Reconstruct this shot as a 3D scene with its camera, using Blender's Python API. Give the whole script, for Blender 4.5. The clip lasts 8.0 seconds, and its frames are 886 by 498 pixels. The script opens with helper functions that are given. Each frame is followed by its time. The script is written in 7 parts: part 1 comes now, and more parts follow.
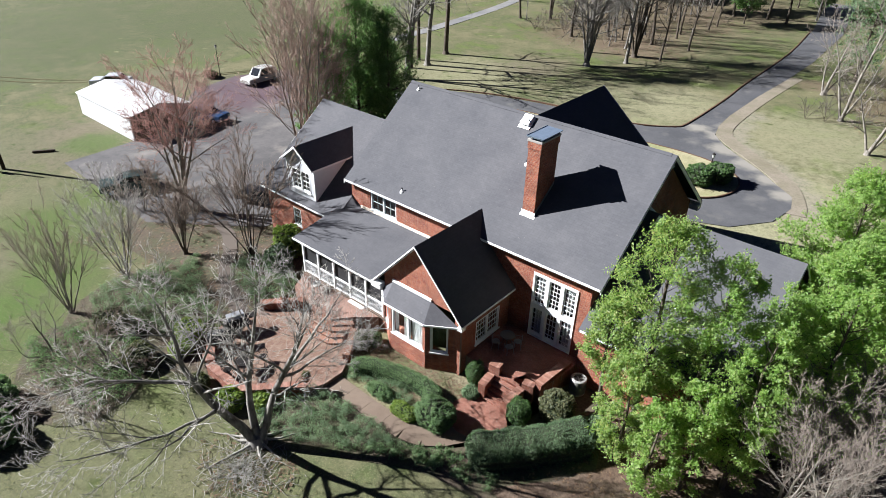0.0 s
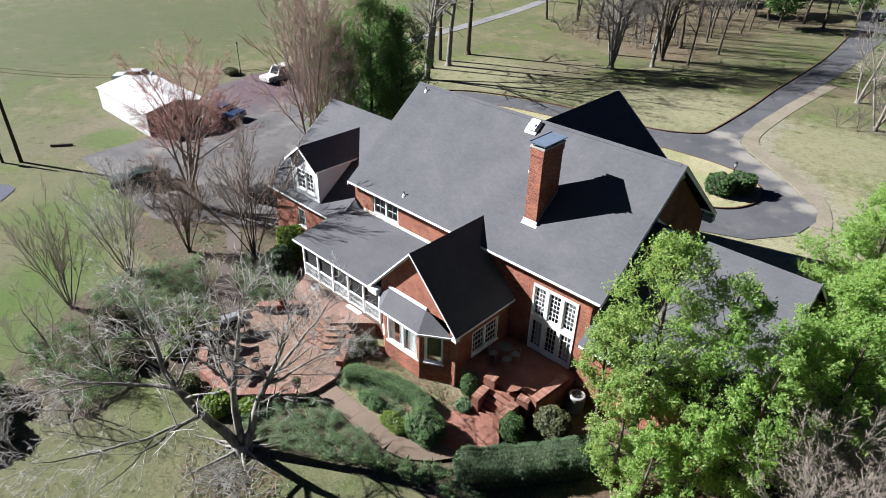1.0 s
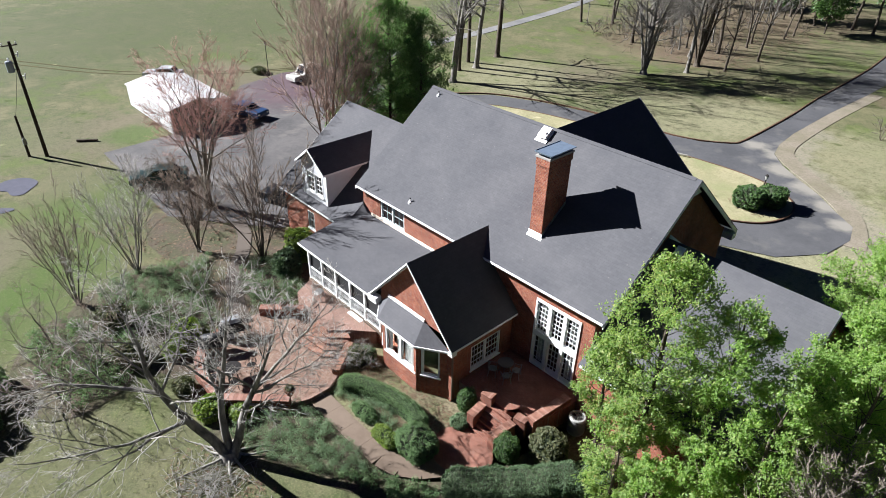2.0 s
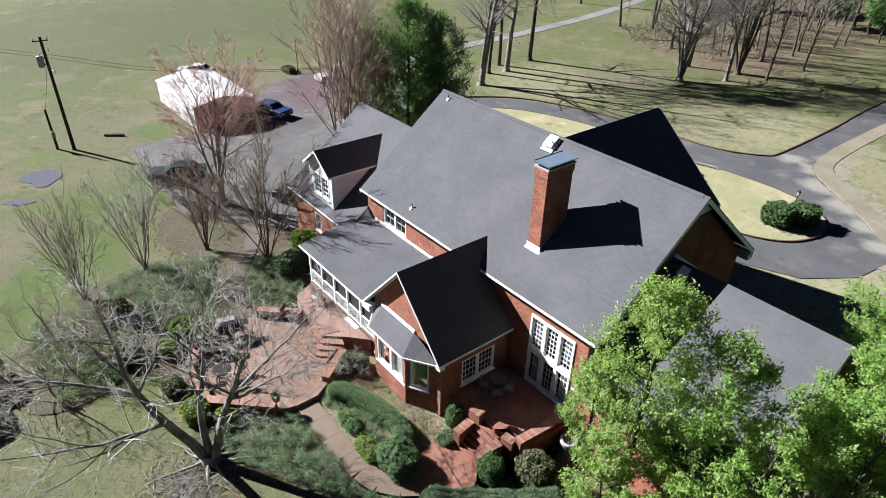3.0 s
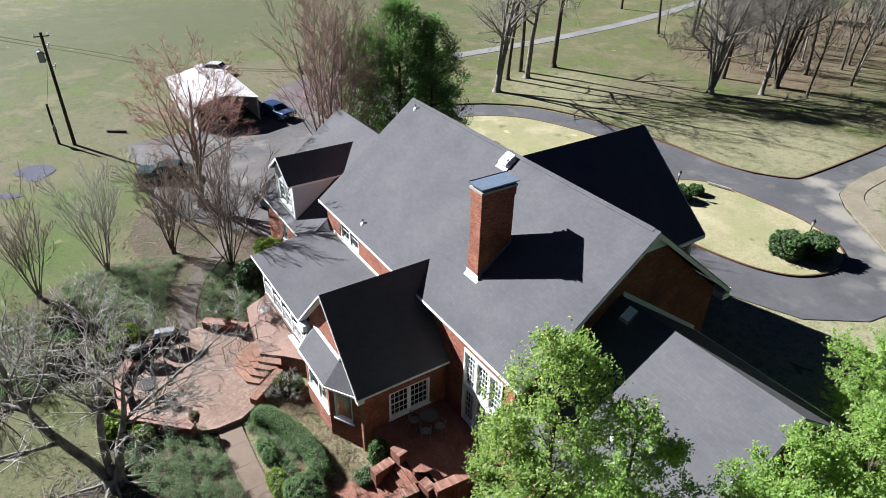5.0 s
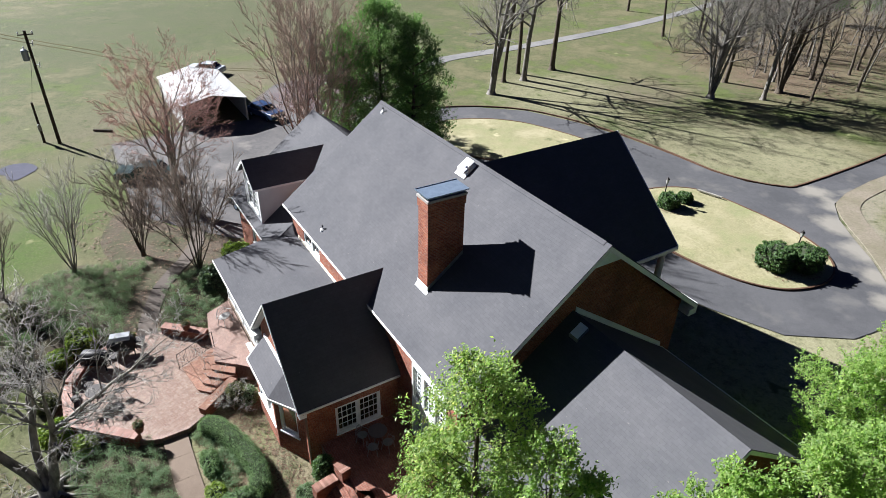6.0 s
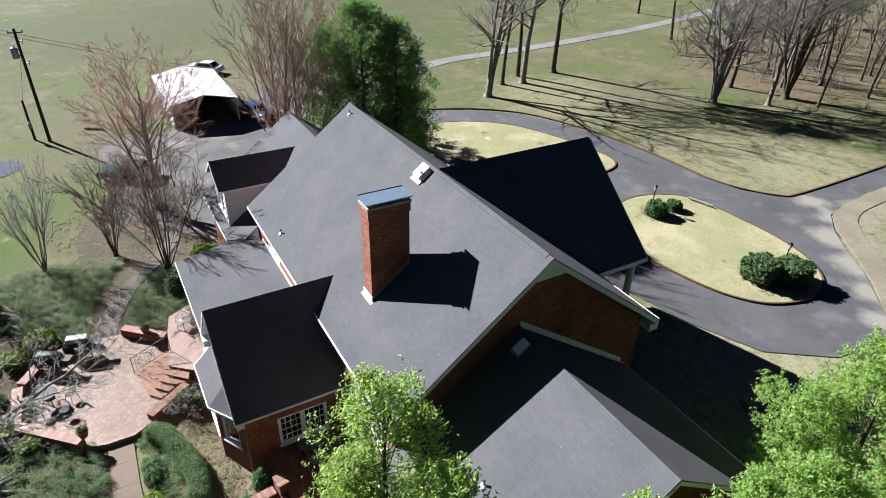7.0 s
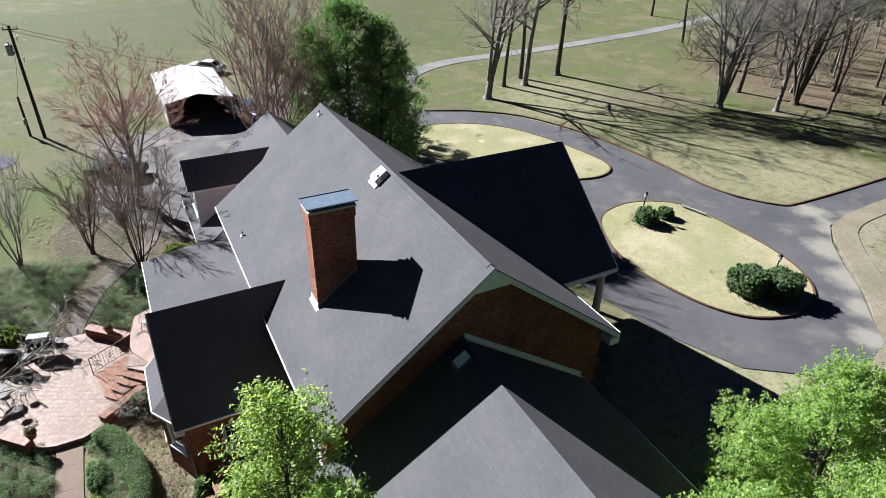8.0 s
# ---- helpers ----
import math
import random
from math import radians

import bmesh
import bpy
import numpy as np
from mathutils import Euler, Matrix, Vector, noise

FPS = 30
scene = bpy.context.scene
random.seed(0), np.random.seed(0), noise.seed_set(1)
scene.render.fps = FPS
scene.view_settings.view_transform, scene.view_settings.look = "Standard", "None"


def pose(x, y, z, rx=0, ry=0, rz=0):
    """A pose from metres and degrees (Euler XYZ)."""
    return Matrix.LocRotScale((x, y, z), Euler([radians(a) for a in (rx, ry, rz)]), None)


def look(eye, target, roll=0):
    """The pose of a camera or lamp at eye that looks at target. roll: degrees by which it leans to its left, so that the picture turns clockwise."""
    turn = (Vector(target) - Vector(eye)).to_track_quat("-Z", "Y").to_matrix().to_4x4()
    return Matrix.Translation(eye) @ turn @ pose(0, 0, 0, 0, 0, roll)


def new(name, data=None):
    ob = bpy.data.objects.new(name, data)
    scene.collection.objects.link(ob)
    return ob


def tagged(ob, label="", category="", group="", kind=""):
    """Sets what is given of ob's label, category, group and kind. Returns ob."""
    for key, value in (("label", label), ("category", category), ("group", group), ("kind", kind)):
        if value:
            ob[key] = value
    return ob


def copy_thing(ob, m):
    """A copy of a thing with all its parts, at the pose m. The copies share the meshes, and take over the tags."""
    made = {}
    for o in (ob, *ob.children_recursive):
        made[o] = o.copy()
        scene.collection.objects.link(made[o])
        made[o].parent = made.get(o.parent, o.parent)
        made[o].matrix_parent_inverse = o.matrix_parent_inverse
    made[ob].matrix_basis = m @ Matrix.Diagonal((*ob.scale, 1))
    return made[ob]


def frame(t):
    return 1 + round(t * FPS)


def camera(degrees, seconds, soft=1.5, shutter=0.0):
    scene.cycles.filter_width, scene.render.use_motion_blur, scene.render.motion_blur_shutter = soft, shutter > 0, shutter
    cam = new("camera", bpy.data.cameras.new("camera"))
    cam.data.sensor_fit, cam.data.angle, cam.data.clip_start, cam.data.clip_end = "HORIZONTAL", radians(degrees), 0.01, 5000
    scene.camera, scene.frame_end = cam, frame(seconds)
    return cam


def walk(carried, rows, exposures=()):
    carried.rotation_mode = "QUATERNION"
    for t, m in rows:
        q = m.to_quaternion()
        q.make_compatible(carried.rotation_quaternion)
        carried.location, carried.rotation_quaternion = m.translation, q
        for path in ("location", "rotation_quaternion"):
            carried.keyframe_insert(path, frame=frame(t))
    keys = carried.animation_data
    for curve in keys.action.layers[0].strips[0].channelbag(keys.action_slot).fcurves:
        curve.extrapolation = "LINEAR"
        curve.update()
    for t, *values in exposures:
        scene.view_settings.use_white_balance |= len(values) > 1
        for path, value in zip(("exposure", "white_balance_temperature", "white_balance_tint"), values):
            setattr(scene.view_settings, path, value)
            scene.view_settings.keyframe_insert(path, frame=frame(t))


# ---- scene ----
cam = camera(71.1, 8.0, soft=0.6)
EXPOSURE = 1.91
PATH = [
    (0, (0.481, 0.04, 24.106), (-0.611, 1.347, 23.058), 1.4),
    (0.5, (0.743, 0.985, 24.045), (-0.383, 2.261, 22.995), 1.5),
    (1, (0.955, 1.883, 23.981), (-0.201, 3.132, 22.93), 1.5),
    (2.5, (1.68, 5.077, 23.866), (0.402, 6.201, 22.814), 1.4),
    (3, (2.057, 6.339, 23.804), (0.74, 7.417, 22.753), 1.4),
    (3.5, (2.42, 7.777, 23.745), (1.076, 8.822, 22.694), 1.4),
    (4, (2.774, 9.279, 23.678), (1.397, 10.281, 22.629), 1.4),
    (4.5, (2.971, 10.826, 23.609), (1.573, 11.798, 22.56), 1.4),
    (6, (3.771, 15.343, 23.379), (2.332, 16.256, 22.331), 1.5),
    (6.5, (4.102, 16.916, 23.285), (2.648, 17.806, 22.238), 1.5),
    (7, (4.495, 18.451, 23.246), (3.025, 19.314, 22.2), 1.5),
    (7.5, (4.813, 20.007, 23.159), (3.327, 20.841, 22.112), 1.4),
    (8, (5.11, 21.434, 23.045), (3.607, 22.241, 22.001), 1.5),
]
walk(cam, [(t, look(eye, target, roll)) for t, eye, target, roll in PATH], exposures=[(0.0, EXPOSURE), (8.0, EXPOSURE)])

# ---- light ----
SUN_HEADING, SUN_UP = math.atan2(0.47, 0.9), radians(32)    # the way the light travels over the ground, and its height
world = bpy.data.worlds.new("sky")
scene.world = world
world.use_nodes = True
wn = world.node_tree
sky = wn.nodes.new("ShaderNodeTexSky")
sky.sky_type, sky.sun_disc = "NISHITA", False
sky.ozone_density = 8.0
sky.sun_elevation = SUN_UP
sky.sun_rotation = math.atan2(-math.cos(SUN_HEADING), -math.sin(SUN_HEADING))
clear_blue = wn.nodes.new("ShaderNodeMix")             # a deep winter blue, clearer than the model's
clear_blue.data_type, clear_blue.blend_type = "RGBA", "MULTIPLY"
clear_blue.inputs[0].default_value, clear_blue.inputs[7].default_value = 1.0, (0.62, 0.72, 1.45, 1)
wn.links.new(sky.outputs[0], clear_blue.inputs[6])
wn.links.new(clear_blue.outputs[2], wn.nodes["Background"].inputs[0])
wn.nodes["Background"].inputs[1].default_value = 0.0046
sun = new("sun", bpy.data.lights.new("sun", "SUN"))
sun.data.energy, sun.data.angle, sun.data.color = 5.0, radians(0.53), (0.985, 1.0, 1.04)
sun.matrix_world = look((-60, -30, 60), (-60 + math.cos(SUN_HEADING) * math.cos(SUN_UP), -30 + math.sin(SUN_HEADING) * math.cos(SUN_UP), 60 - math.sin(SUN_UP)))


# ---- materials ----
TONE = 0.5        # how dark the base colours lie against the ones written below, under this strong sun


def toned(c):
    return tuple(v * TONE for v in c)


def nodes_of(name, rough=0.8, metal=0.0, spec=0.3):
    m = bpy.data.materials.new(name)
    m.use_nodes = True
    b = m.node_tree.nodes["Principled BSDF"]
    b.inputs["Roughness"].default_value, b.inputs["Metallic"].default_value = rough, metal
    b.inputs["Specular IOR Level"].default_value = spec
    return m, m.node_tree, b


def noise_node(nt, scale, detail=4.0, vec=None, rough=0.55):
    n = nt.nodes.new("ShaderNodeTexNoise")
    n.inputs["Scale"].default_value, n.inputs["Detail"].default_value, n.inputs["Roughness"].default_value = scale, detail, rough
    if vec is not None:
        nt.links.new(vec, n.inputs["Vector"])
    return n.outputs["Fac"]


def ramp(nt, fac, stops):
    r = nt.nodes.new("ShaderNodeValToRGB")
    while len(r.color_ramp.elements) < len(stops):
        r.color_ramp.elements.new(0.5)
    for e, (p, c) in zip(r.color_ramp.elements, stops):
        e.position, e.color = p, (*c, 1)
    nt.links.new(fac, r.inputs[0])
    return r.outputs[0]


def mixed(nt, fac, a, b, how="MIX"):
    n = nt.nodes.new("ShaderNodeMix")
    n.data_type, n.blend_type = "RGBA", how
    for sock, v in ((n.inputs[0], fac), (n.inputs[6], a), (n.inputs[7], b)):
        if isinstance(v, (int, float)):
            sock.default_value = v
        elif isinstance(v, tuple):
            sock.default_value = (*v, 1)
        else:
            nt.links.new(v, sock)
    return n.outputs[2]


def calc(nt, op, a, b=0.0):
    n = nt.nodes.new("ShaderNodeMath")
    n.operation = op
    for sock, v in ((n.inputs[0], a), (n.inputs[1], b)):
        if isinstance(v, (int, float)):
            sock.default_value = v
        else:
            nt.links.new(v, sock)
    return n.outputs[0]


def relief(nt, b, height, strength=0.4, distance=0.02):
    n = nt.nodes.new("ShaderNodeBump")
    n.inputs["Strength"].default_value, n.inputs["Distance"].default_value = strength, distance
    nt.links.new(height, n.inputs["Height"])
    nt.links.new(n.outputs[0], b.inputs["Normal"])


def object_vec(nt):
    return nt.nodes.new("ShaderNodeTexCoord").outputs["Object"]


def face_uv(nt, rise=1.0):
    """Running length along a wall or slope, and height, from place and normal."""
    geo = nt.nodes.new("ShaderNodeNewGeometry")
    p, n = nt.nodes.new("ShaderNodeSeparateXYZ"), nt.nodes.new("ShaderNodeSeparateXYZ")
    nt.links.new(geo.outputs["Position"], p.inputs[0])
    nt.links.new(geo.outputs["True Normal"], n.inputs[0])
    side = calc(nt, "GREATER_THAN", calc(nt, "ABSOLUTE", n.outputs[0]), calc(nt, "ABSOLUTE", n.outputs[1]))
    u = calc(nt, "ADD", calc(nt, "MULTIPLY", p.outputs[1], side), calc(nt, "MULTIPLY", p.outputs[0], calc(nt, "SUBTRACT", 1.0, side)))
    c = nt.nodes.new("ShaderNodeCombineXYZ")
    nt.links.new(u, c.inputs[0])
    across = calc(nt, "ADD", calc(nt, "MULTIPLY", p.outputs[0], side), calc(nt, "MULTIPLY", p.outputs[1], calc(nt, "SUBTRACT", 1.0, side)))
    nt.links.new(calc(nt, "MULTIPLY", across if rise > 1 else p.outputs[2], rise), c.inputs[1])
    return c.outputs[0], geo.outputs["Position"]


def bricks_node(nt, vec, a, b, mortar, width, height, gap):
    n = nt.nodes.new("ShaderNodeTexBrick")
    nt.links.new(vec, n.inputs["Vector"])
    for key, v in (("Color1", (*toned(a), 1)), ("Color2", (*toned(b), 1)), ("Mortar", (*toned(mortar), 1))):
        n.inputs[key].default_value = v
    for key, v in (("Scale", 1.0), ("Mortar Size", gap), ("Brick Width", width), ("Row Height", height), ("Mortar Smooth", 0.2)):
        n.inputs[key].default_value = v
    return n.outputs["Color"], n.outputs["Fac"]


def brick_wall(name, a, b, mortar):
    m, nt, bsdf = nodes_of(name, 0.88)
    uv, pos = face_uv(nt)
    col, fac = bricks_node(nt, uv, a, b, mortar, 0.205, 0.072, 0.006)
    stain = ramp(nt, noise_node(nt, 0.9, 5, pos), [(0.25, (0.62, 0.60, 0.60)), (0.55, (1, 1, 1)), (0.8, (1.22, 1.16, 1.1))])
    grain = ramp(nt, noise_node(nt, 9.0, 3, pos), [(0.3, (0.72, 0.7, 0.7)), (0.7, (1.2, 1.2, 1.2))])
    col = mixed(nt, 1.0, mixed(nt, 1.0, col, stain, "MULTIPLY"), grain, "MULTIPLY")
    nt.links.new(col, bsdf.inputs["Base Color"])
    relief(nt, bsdf, calc(nt, "SUBTRACT", 1.0, fac), 0.5, 0.01)
    return m


def plain(name, color, rough=0.6, metal=0.0, wear=0.12, scale=3.0, bump=0.0, spec=0.3, tone=TONE):
    m, nt, b = nodes_of(name, rough, metal, spec)
    vec = object_vec(nt)
    f = mixed(nt, 0.45, noise_node(nt, scale, 5, vec), noise_node(nt, scale * 9, 3, vec))
    color = tuple(v * tone for v in color)
    lo, hi = tuple(c * (1 - wear) for c in color), tuple(min(1, c * (1 + wear)) for c in color)
    nt.links.new(ramp(nt, f, [(0.35, lo), (0.65, hi)]), b.inputs["Base Color"])
    if bump:
        relief(nt, b, noise_node(nt, scale * 12, 3, vec), bump, 0.01)
    return m


def leafy(name, stops, rough=0.45, through_light=0.35, spec=0.4, glow=(1.3, 1.35, 1.0)):
    """Leaves: a tint by leaf, and some light let through."""
    m, nt, b = nodes_of(name, rough, 0, spec)
    geo = nt.nodes.new("ShaderNodeNewGeometry")
    big = noise_node(nt, 0.9, 2, geo.outputs["Position"])
    f = calc(nt, "ADD", calc(nt, "MULTIPLY", geo.outputs["Random Per Island"], 0.6), calc(nt, "MULTIPLY", big, 0.45))
    col = ramp(nt, f, [(p, toned(c)) for p, c in stops])
    nt.links.new(col, b.inputs["Base Color"])
    if through_light:
        t = nt.nodes.new("ShaderNodeBsdfTranslucent")
        nt.links.new(mixed(nt, 1.0, col, glow, "MULTIPLY"), t.inputs[0])
        mx = nt.nodes.new("ShaderNodeMixShader")
        mx.inputs[0].default_value = through_light
        nt.links.new(b.outputs[0], mx.inputs[1])
        nt.links.new(t.outputs[0], mx.inputs[2])
        nt.links.new(mx.outputs[0], nt.nodes["Material Output"].inputs[0])
    return m


def shingle_mat():
    m, nt, b = nodes_of("asphalt_shingles", 0.9, 0, 0.12)
    uv, pos = face_uv(nt, 1.28)
    col, fac = bricks_node(nt, uv, (0.146, 0.146, 0.157), (0.159, 0.159, 0.170), (0.132, 0.131, 0.141), 0.32, 0.14, 0.006)
    blot = ramp(nt, noise_node(nt, 0.45, 5, pos), [(0.32, (0.87, 0.88, 0.895)), (0.68, (1.1, 1.095, 1.085))])
    mott = ramp(nt, noise_node(nt, 5.5, 4, pos), [(0.3, (0.94, 0.94, 0.94)), (0.7, (1.05, 1.05, 1.05))])
    col = mixed(nt, 1.0, mixed(nt, 1.0, col, blot, "MULTIPLY"), mott, "MULTIPLY")
    speck = ramp(nt, noise_node(nt, 6.5, 1, pos), [(0.775, (0, 0, 0)), (0.79, (1, 1, 1))])
    col = mixed(nt, calc(nt, "MULTIPLY", speck, 0.5), col, toned((0.3, 0.29, 0.27)))
    nt.links.new(col, b.inputs["Base Color"])
    relief(nt, b, mixed(nt, 0.5, calc(nt, "SUBTRACT", 1.0, fac), noise_node(nt, 40, 3, pos)), 0.2, 0.006)
    return m


def ground_mat(name, tan, green, dark, patch, dirt=None, bump=0.5, spots=(), lush=None):
    m, nt, b = nodes_of(name, 0.95, 0, 0.1)
    vec = object_vec(nt)
    tan, green, dark = toned(tan), toned(green), toned(dark)
    big, mid, fine = noise_node(nt, patch, 5, vec), noise_node(nt, 0.9, 6, vec, 0.65), noise_node(nt, 7.0, 6, vec, 0.75)
    f = calc(nt, "ADD", calc(nt, "MULTIPLY", big, 0.6), calc(nt, "MULTIPLY", mid, 0.4))
    col = ramp(nt, f, [(0.43, tan), (0.52, tuple((a + c) / 2 for a, c in zip(tan, green))), (0.61, green)])
    col = mixed(nt, ramp(nt, fine, [(0.36, (0.85, 0.85, 0.85)), (0.58, (0, 0, 0))]), col, dark)
    if lush:
        mott = noise_node(nt, 0.2, 4, vec, 0.6)
        col = mixed(nt, ramp(nt, mott, [(0.51, (0, 0, 0)), (0.62, (0.75, 0.75, 0.75))]), col, toned(lush[0]))
        col = mixed(nt, ramp(nt, mott, [(0.38, (0.7, 0.7, 0.7)), (0.49, (0, 0, 0))]), col, toned(lush[1]))
    for cx, cy, reach, tint in spots:
        d = nt.nodes.new("ShaderNodeVectorMath")
        d.operation, d.inputs[1].default_value = "DISTANCE", (cx, cy, G0)
        nt.links.new(vec, d.inputs[0])
        near = calc(nt, "ADD", calc(nt, "DIVIDE", d.outputs["Value"], reach), calc(nt, "MULTIPLY", calc(nt, "SUBTRACT", mid, 0.5), 1.1))
        col = mixed(nt, ramp(nt, near, [(0.45, (0.7, 0.7, 0.7)), (0.95, (0, 0, 0))]), col, mixed(nt, ramp(nt, fine, [(0.35, (0.6, 0.6, 0.6)), (0.6, (0, 0, 0))]), toned(tint), tuple(c * 0.5 for c in toned(tint))))
    if lush:
        col = mixed(nt, ramp(nt, noise_node(nt, 2.2, 6, vec, 0.85), [(0.41, (0.5, 0.5, 0.5)), (0.49, (0, 0, 0))]), col, dark)
        col = mixed(nt, ramp(nt, noise_node(nt, 9.0, 5, vec, 0.8), [(0.52, (0, 0, 0)), (0.6, (0.5, 0.5, 0.5))]), col, toned(lush[2]))
    if lush:
        for size, spread, tint, depth in ((0.33, 0.1, tuple(c * 0.55 for c in toned(lush[0])), 0.75), (0.21, 0.05, tuple(c * 1.35 for c in toned(lush[2])), 0.6)):
            warp = nt.nodes.new("ShaderNodeVectorMath")
            warp.operation = "MULTIPLY_ADD"
            n = nt.nodes.new("ShaderNodeTexNoise")
            n.inputs["Scale"].default_value, n.inputs["Detail"].default_value = 1.3, 4
            nt.links.new(vec, n.inputs["Vector"])
            nt.links.new(n.outputs["Color"], warp.inputs[0])
            warp.inputs[1].default_value = (1.6, 1.6, 0)
            nt.links.new(vec, warp.inputs[2])
            dots = nt.nodes.new("ShaderNodeTexVoronoi")
            dots.inputs["Scale"].default_value = size
            nt.links.new(warp.outputs[0], dots.inputs["Vector"])
            col = mixed(nt, ramp(nt, dots.outputs["Distance"], [(spread * 0.6, (depth, depth, depth)), (spread * 1.6, (0, 0, 0))]), col, tint)
    if dirt:
        col = mixed(nt, ramp(nt, noise_node(nt, 0.16, 5, vec), [(0.6, (0, 0, 0)), (0.7, (0.8, 0.8, 0.8))]), col, dirt)
    nt.links.new(col, b.inputs["Base Color"])
    relief(nt, b, fine, bump, 0.06)
    return m


def asphalt_mat(name, a, c, pale=None, spots=(), tint=(0.5, 0.46, 0.39)):
    a, c, pale, tint = toned(a), toned(c), toned(pale) if pale else None, toned(tint)
    m, nt, b = nodes_of(name, 0.85, 0, 0.3)
    vec = object_vec(nt)
    f = calc(nt, "ADD", calc(nt, "MULTIPLY", noise_node(nt, 0.22, 5, vec), 0.7), calc(nt, "MULTIPLY", noise_node(nt, 2.5, 5, vec), 0.3))
    col = ramp(nt, f, [(0.38, a), (0.6, c)])
    col = mixed(nt, ramp(nt, noise_node(nt, 30, 3, vec), [(0.35, (0.35, 0.35, 0.35)), (0.6, (0, 0, 0))]), col, tuple(v * 0.5 for v in a))
    if pale:
        col = mixed(nt, ramp(nt, noise_node(nt, 0.3, 6, vec), [(0.55, (0, 0, 0)), (0.72, (0.8, 0.8, 0.8))]), col, pale)
    for cx, cy, reach in spots:
        d = nt.nodes.new("ShaderNodeVectorMath")
        d.operation, d.inputs[1].default_value = "DISTANCE", (cx, cy, -0.18)
        nt.links.new(vec, d.inputs[0])
        near = calc(nt, "ADD", calc(nt, "DIVIDE", d.outputs["Value"], reach), calc(nt, "MULTIPLY", calc(nt, "SUBTRACT", noise_node(nt, 0.8, 5, vec), 0.5), 1.2))
        col = mixed(nt, ramp(nt, near, [(0.35, (0.7, 0.7, 0.7)), (1.0, (0, 0, 0))]), col, tint)
    nt.links.new(col, b.inputs["Base Color"])
    relief(nt, b, noise_node(nt, 60, 3, vec), 0.25, 0.01)
    return m


def paver_mat(name, a, b_, mortar, turn=45, width=0.2, height=0.1, rough=0.85, spec=0.3):
    m, nt, b = nodes_of(name, rough, 0, spec)
    mp = nt.nodes.new("ShaderNodeMapping")
    mp.inputs["Rotation"].default_value = (0, 0, radians(turn))
    nt.links.new(object_vec(nt), mp.inputs[0])
    col, fac = bricks_node(nt, mp.outputs[0], a, b_, mortar, width, height, 0.007)
    vec = object_vec(nt)
    stain = ramp(nt, noise_node(nt, 0.7, 6, vec, 0.65), [(0.3, (0.62, 0.6, 0.58)), (0.5, (1, 1, 1)), (0.75, (1.2, 1.2, 1.22))])
    spot = ramp(nt, noise_node(nt, 11, 2, vec), [(0.3, (0.75, 0.75, 0.75)), (0.7, (1.2, 1.2, 1.2))])
    nt.links.new(mixed(nt, 1.0, mixed(nt, 1.0, col, stain, "MULTIPLY"), spot, "MULTIPLY"), b.inputs["Base Color"])
    relief(nt, b, calc(nt, "SUBTRACT", 1.0, fac), 0.5, 0.008)
    return m


def bark_mat(name, a, c, scale=6.0):
    m, nt, b = nodes_of(name, 0.95, 0, 0.15)
    vec = object_vec(nt)
    mp = nt.nodes.new("ShaderNodeMapping")
    mp.inputs["Scale"].default_value = (1, 1, 0.25)
    nt.links.new(vec, mp.inputs[0])
    f = mixed(nt, 0.4, noise_node(nt, scale, 6, mp.outputs[0]), noise_node(nt, 1.2, 4, vec))
    nt.links.new(ramp(nt, f, [(0.36, toned(a)), (0.62, toned(c))]), b.inputs["Base Color"])
    relief(nt, b, f, 0.7, 0.03)
    return m


def glass_mat():
    m, nt, b = nodes_of("window_glass", 0.02, 0, 0.5)
    b.inputs["Base Color"].default_value = (0.75, 0.8, 0.82, 1)
    b.inputs["Transmission Weight"].default_value = 1.0
    b.inputs["IOR"].default_value = 1.45
    return m


BRICK = brick_wall("red_brick", (0.57, 0.19, 0.097), (0.38, 0.085, 0.048), (0.46, 0.34, 0.27))
BRICK_LOW = brick_wall("garden_brick", (0.42, 0.15, 0.085), (0.33, 0.10, 0.06), (0.36, 0.25, 0.2))
SHINGLE = shingle_mat()
WHITE = plain("white_paint", (0.64, 0.65, 0.645), 0.5, 0, 0.08, 2, tone=1.0)
SIDING = plain("pale_siding", (0.7, 0.75, 0.78), 0.6, 0, 0.08, 2, tone=1.0)
# the sky mirrored in the metal is put into its colour as blue
METAL = plain("sky_blue_metal", (0.42, 0.54, 0.7), 0.3, 0.55, 0.15, 4)
LEAD = plain("grey_flashing", (0.42, 0.43, 0.44), 0.5, 0.4, 0.2, 4)
GLASS = glass_mat()
ROOM = plain("room_plaster", (0.35, 0.33, 0.3), 0.9)
FLOORING = plain("room_floor", (0.2, 0.13, 0.08), 0.6)
CURTAIN = plain("white_curtain", (0.75, 0.74, 0.7), 0.9, tone=1.0)
SCREEN = plain("dark_screen", (0.03, 0.03, 0.032), 0.7)
G0 = -0.2
OLIVE_TAN, LUSH, MEADOW = (0.205, 0.205, 0.115), (0.12, 0.182, 0.046), (0.12, 0.142, 0.067)
CLOVER = (0.102, 0.19, 0.034)
SAND = (0.43, 0.385, 0.31)
TAN, STRAW_TINT, DUN, LEAFY = (0.43, 0.405, 0.255), (0.5, 0.47, 0.3), (0.25, 0.21, 0.15), (0.24, 0.168, 0.125)
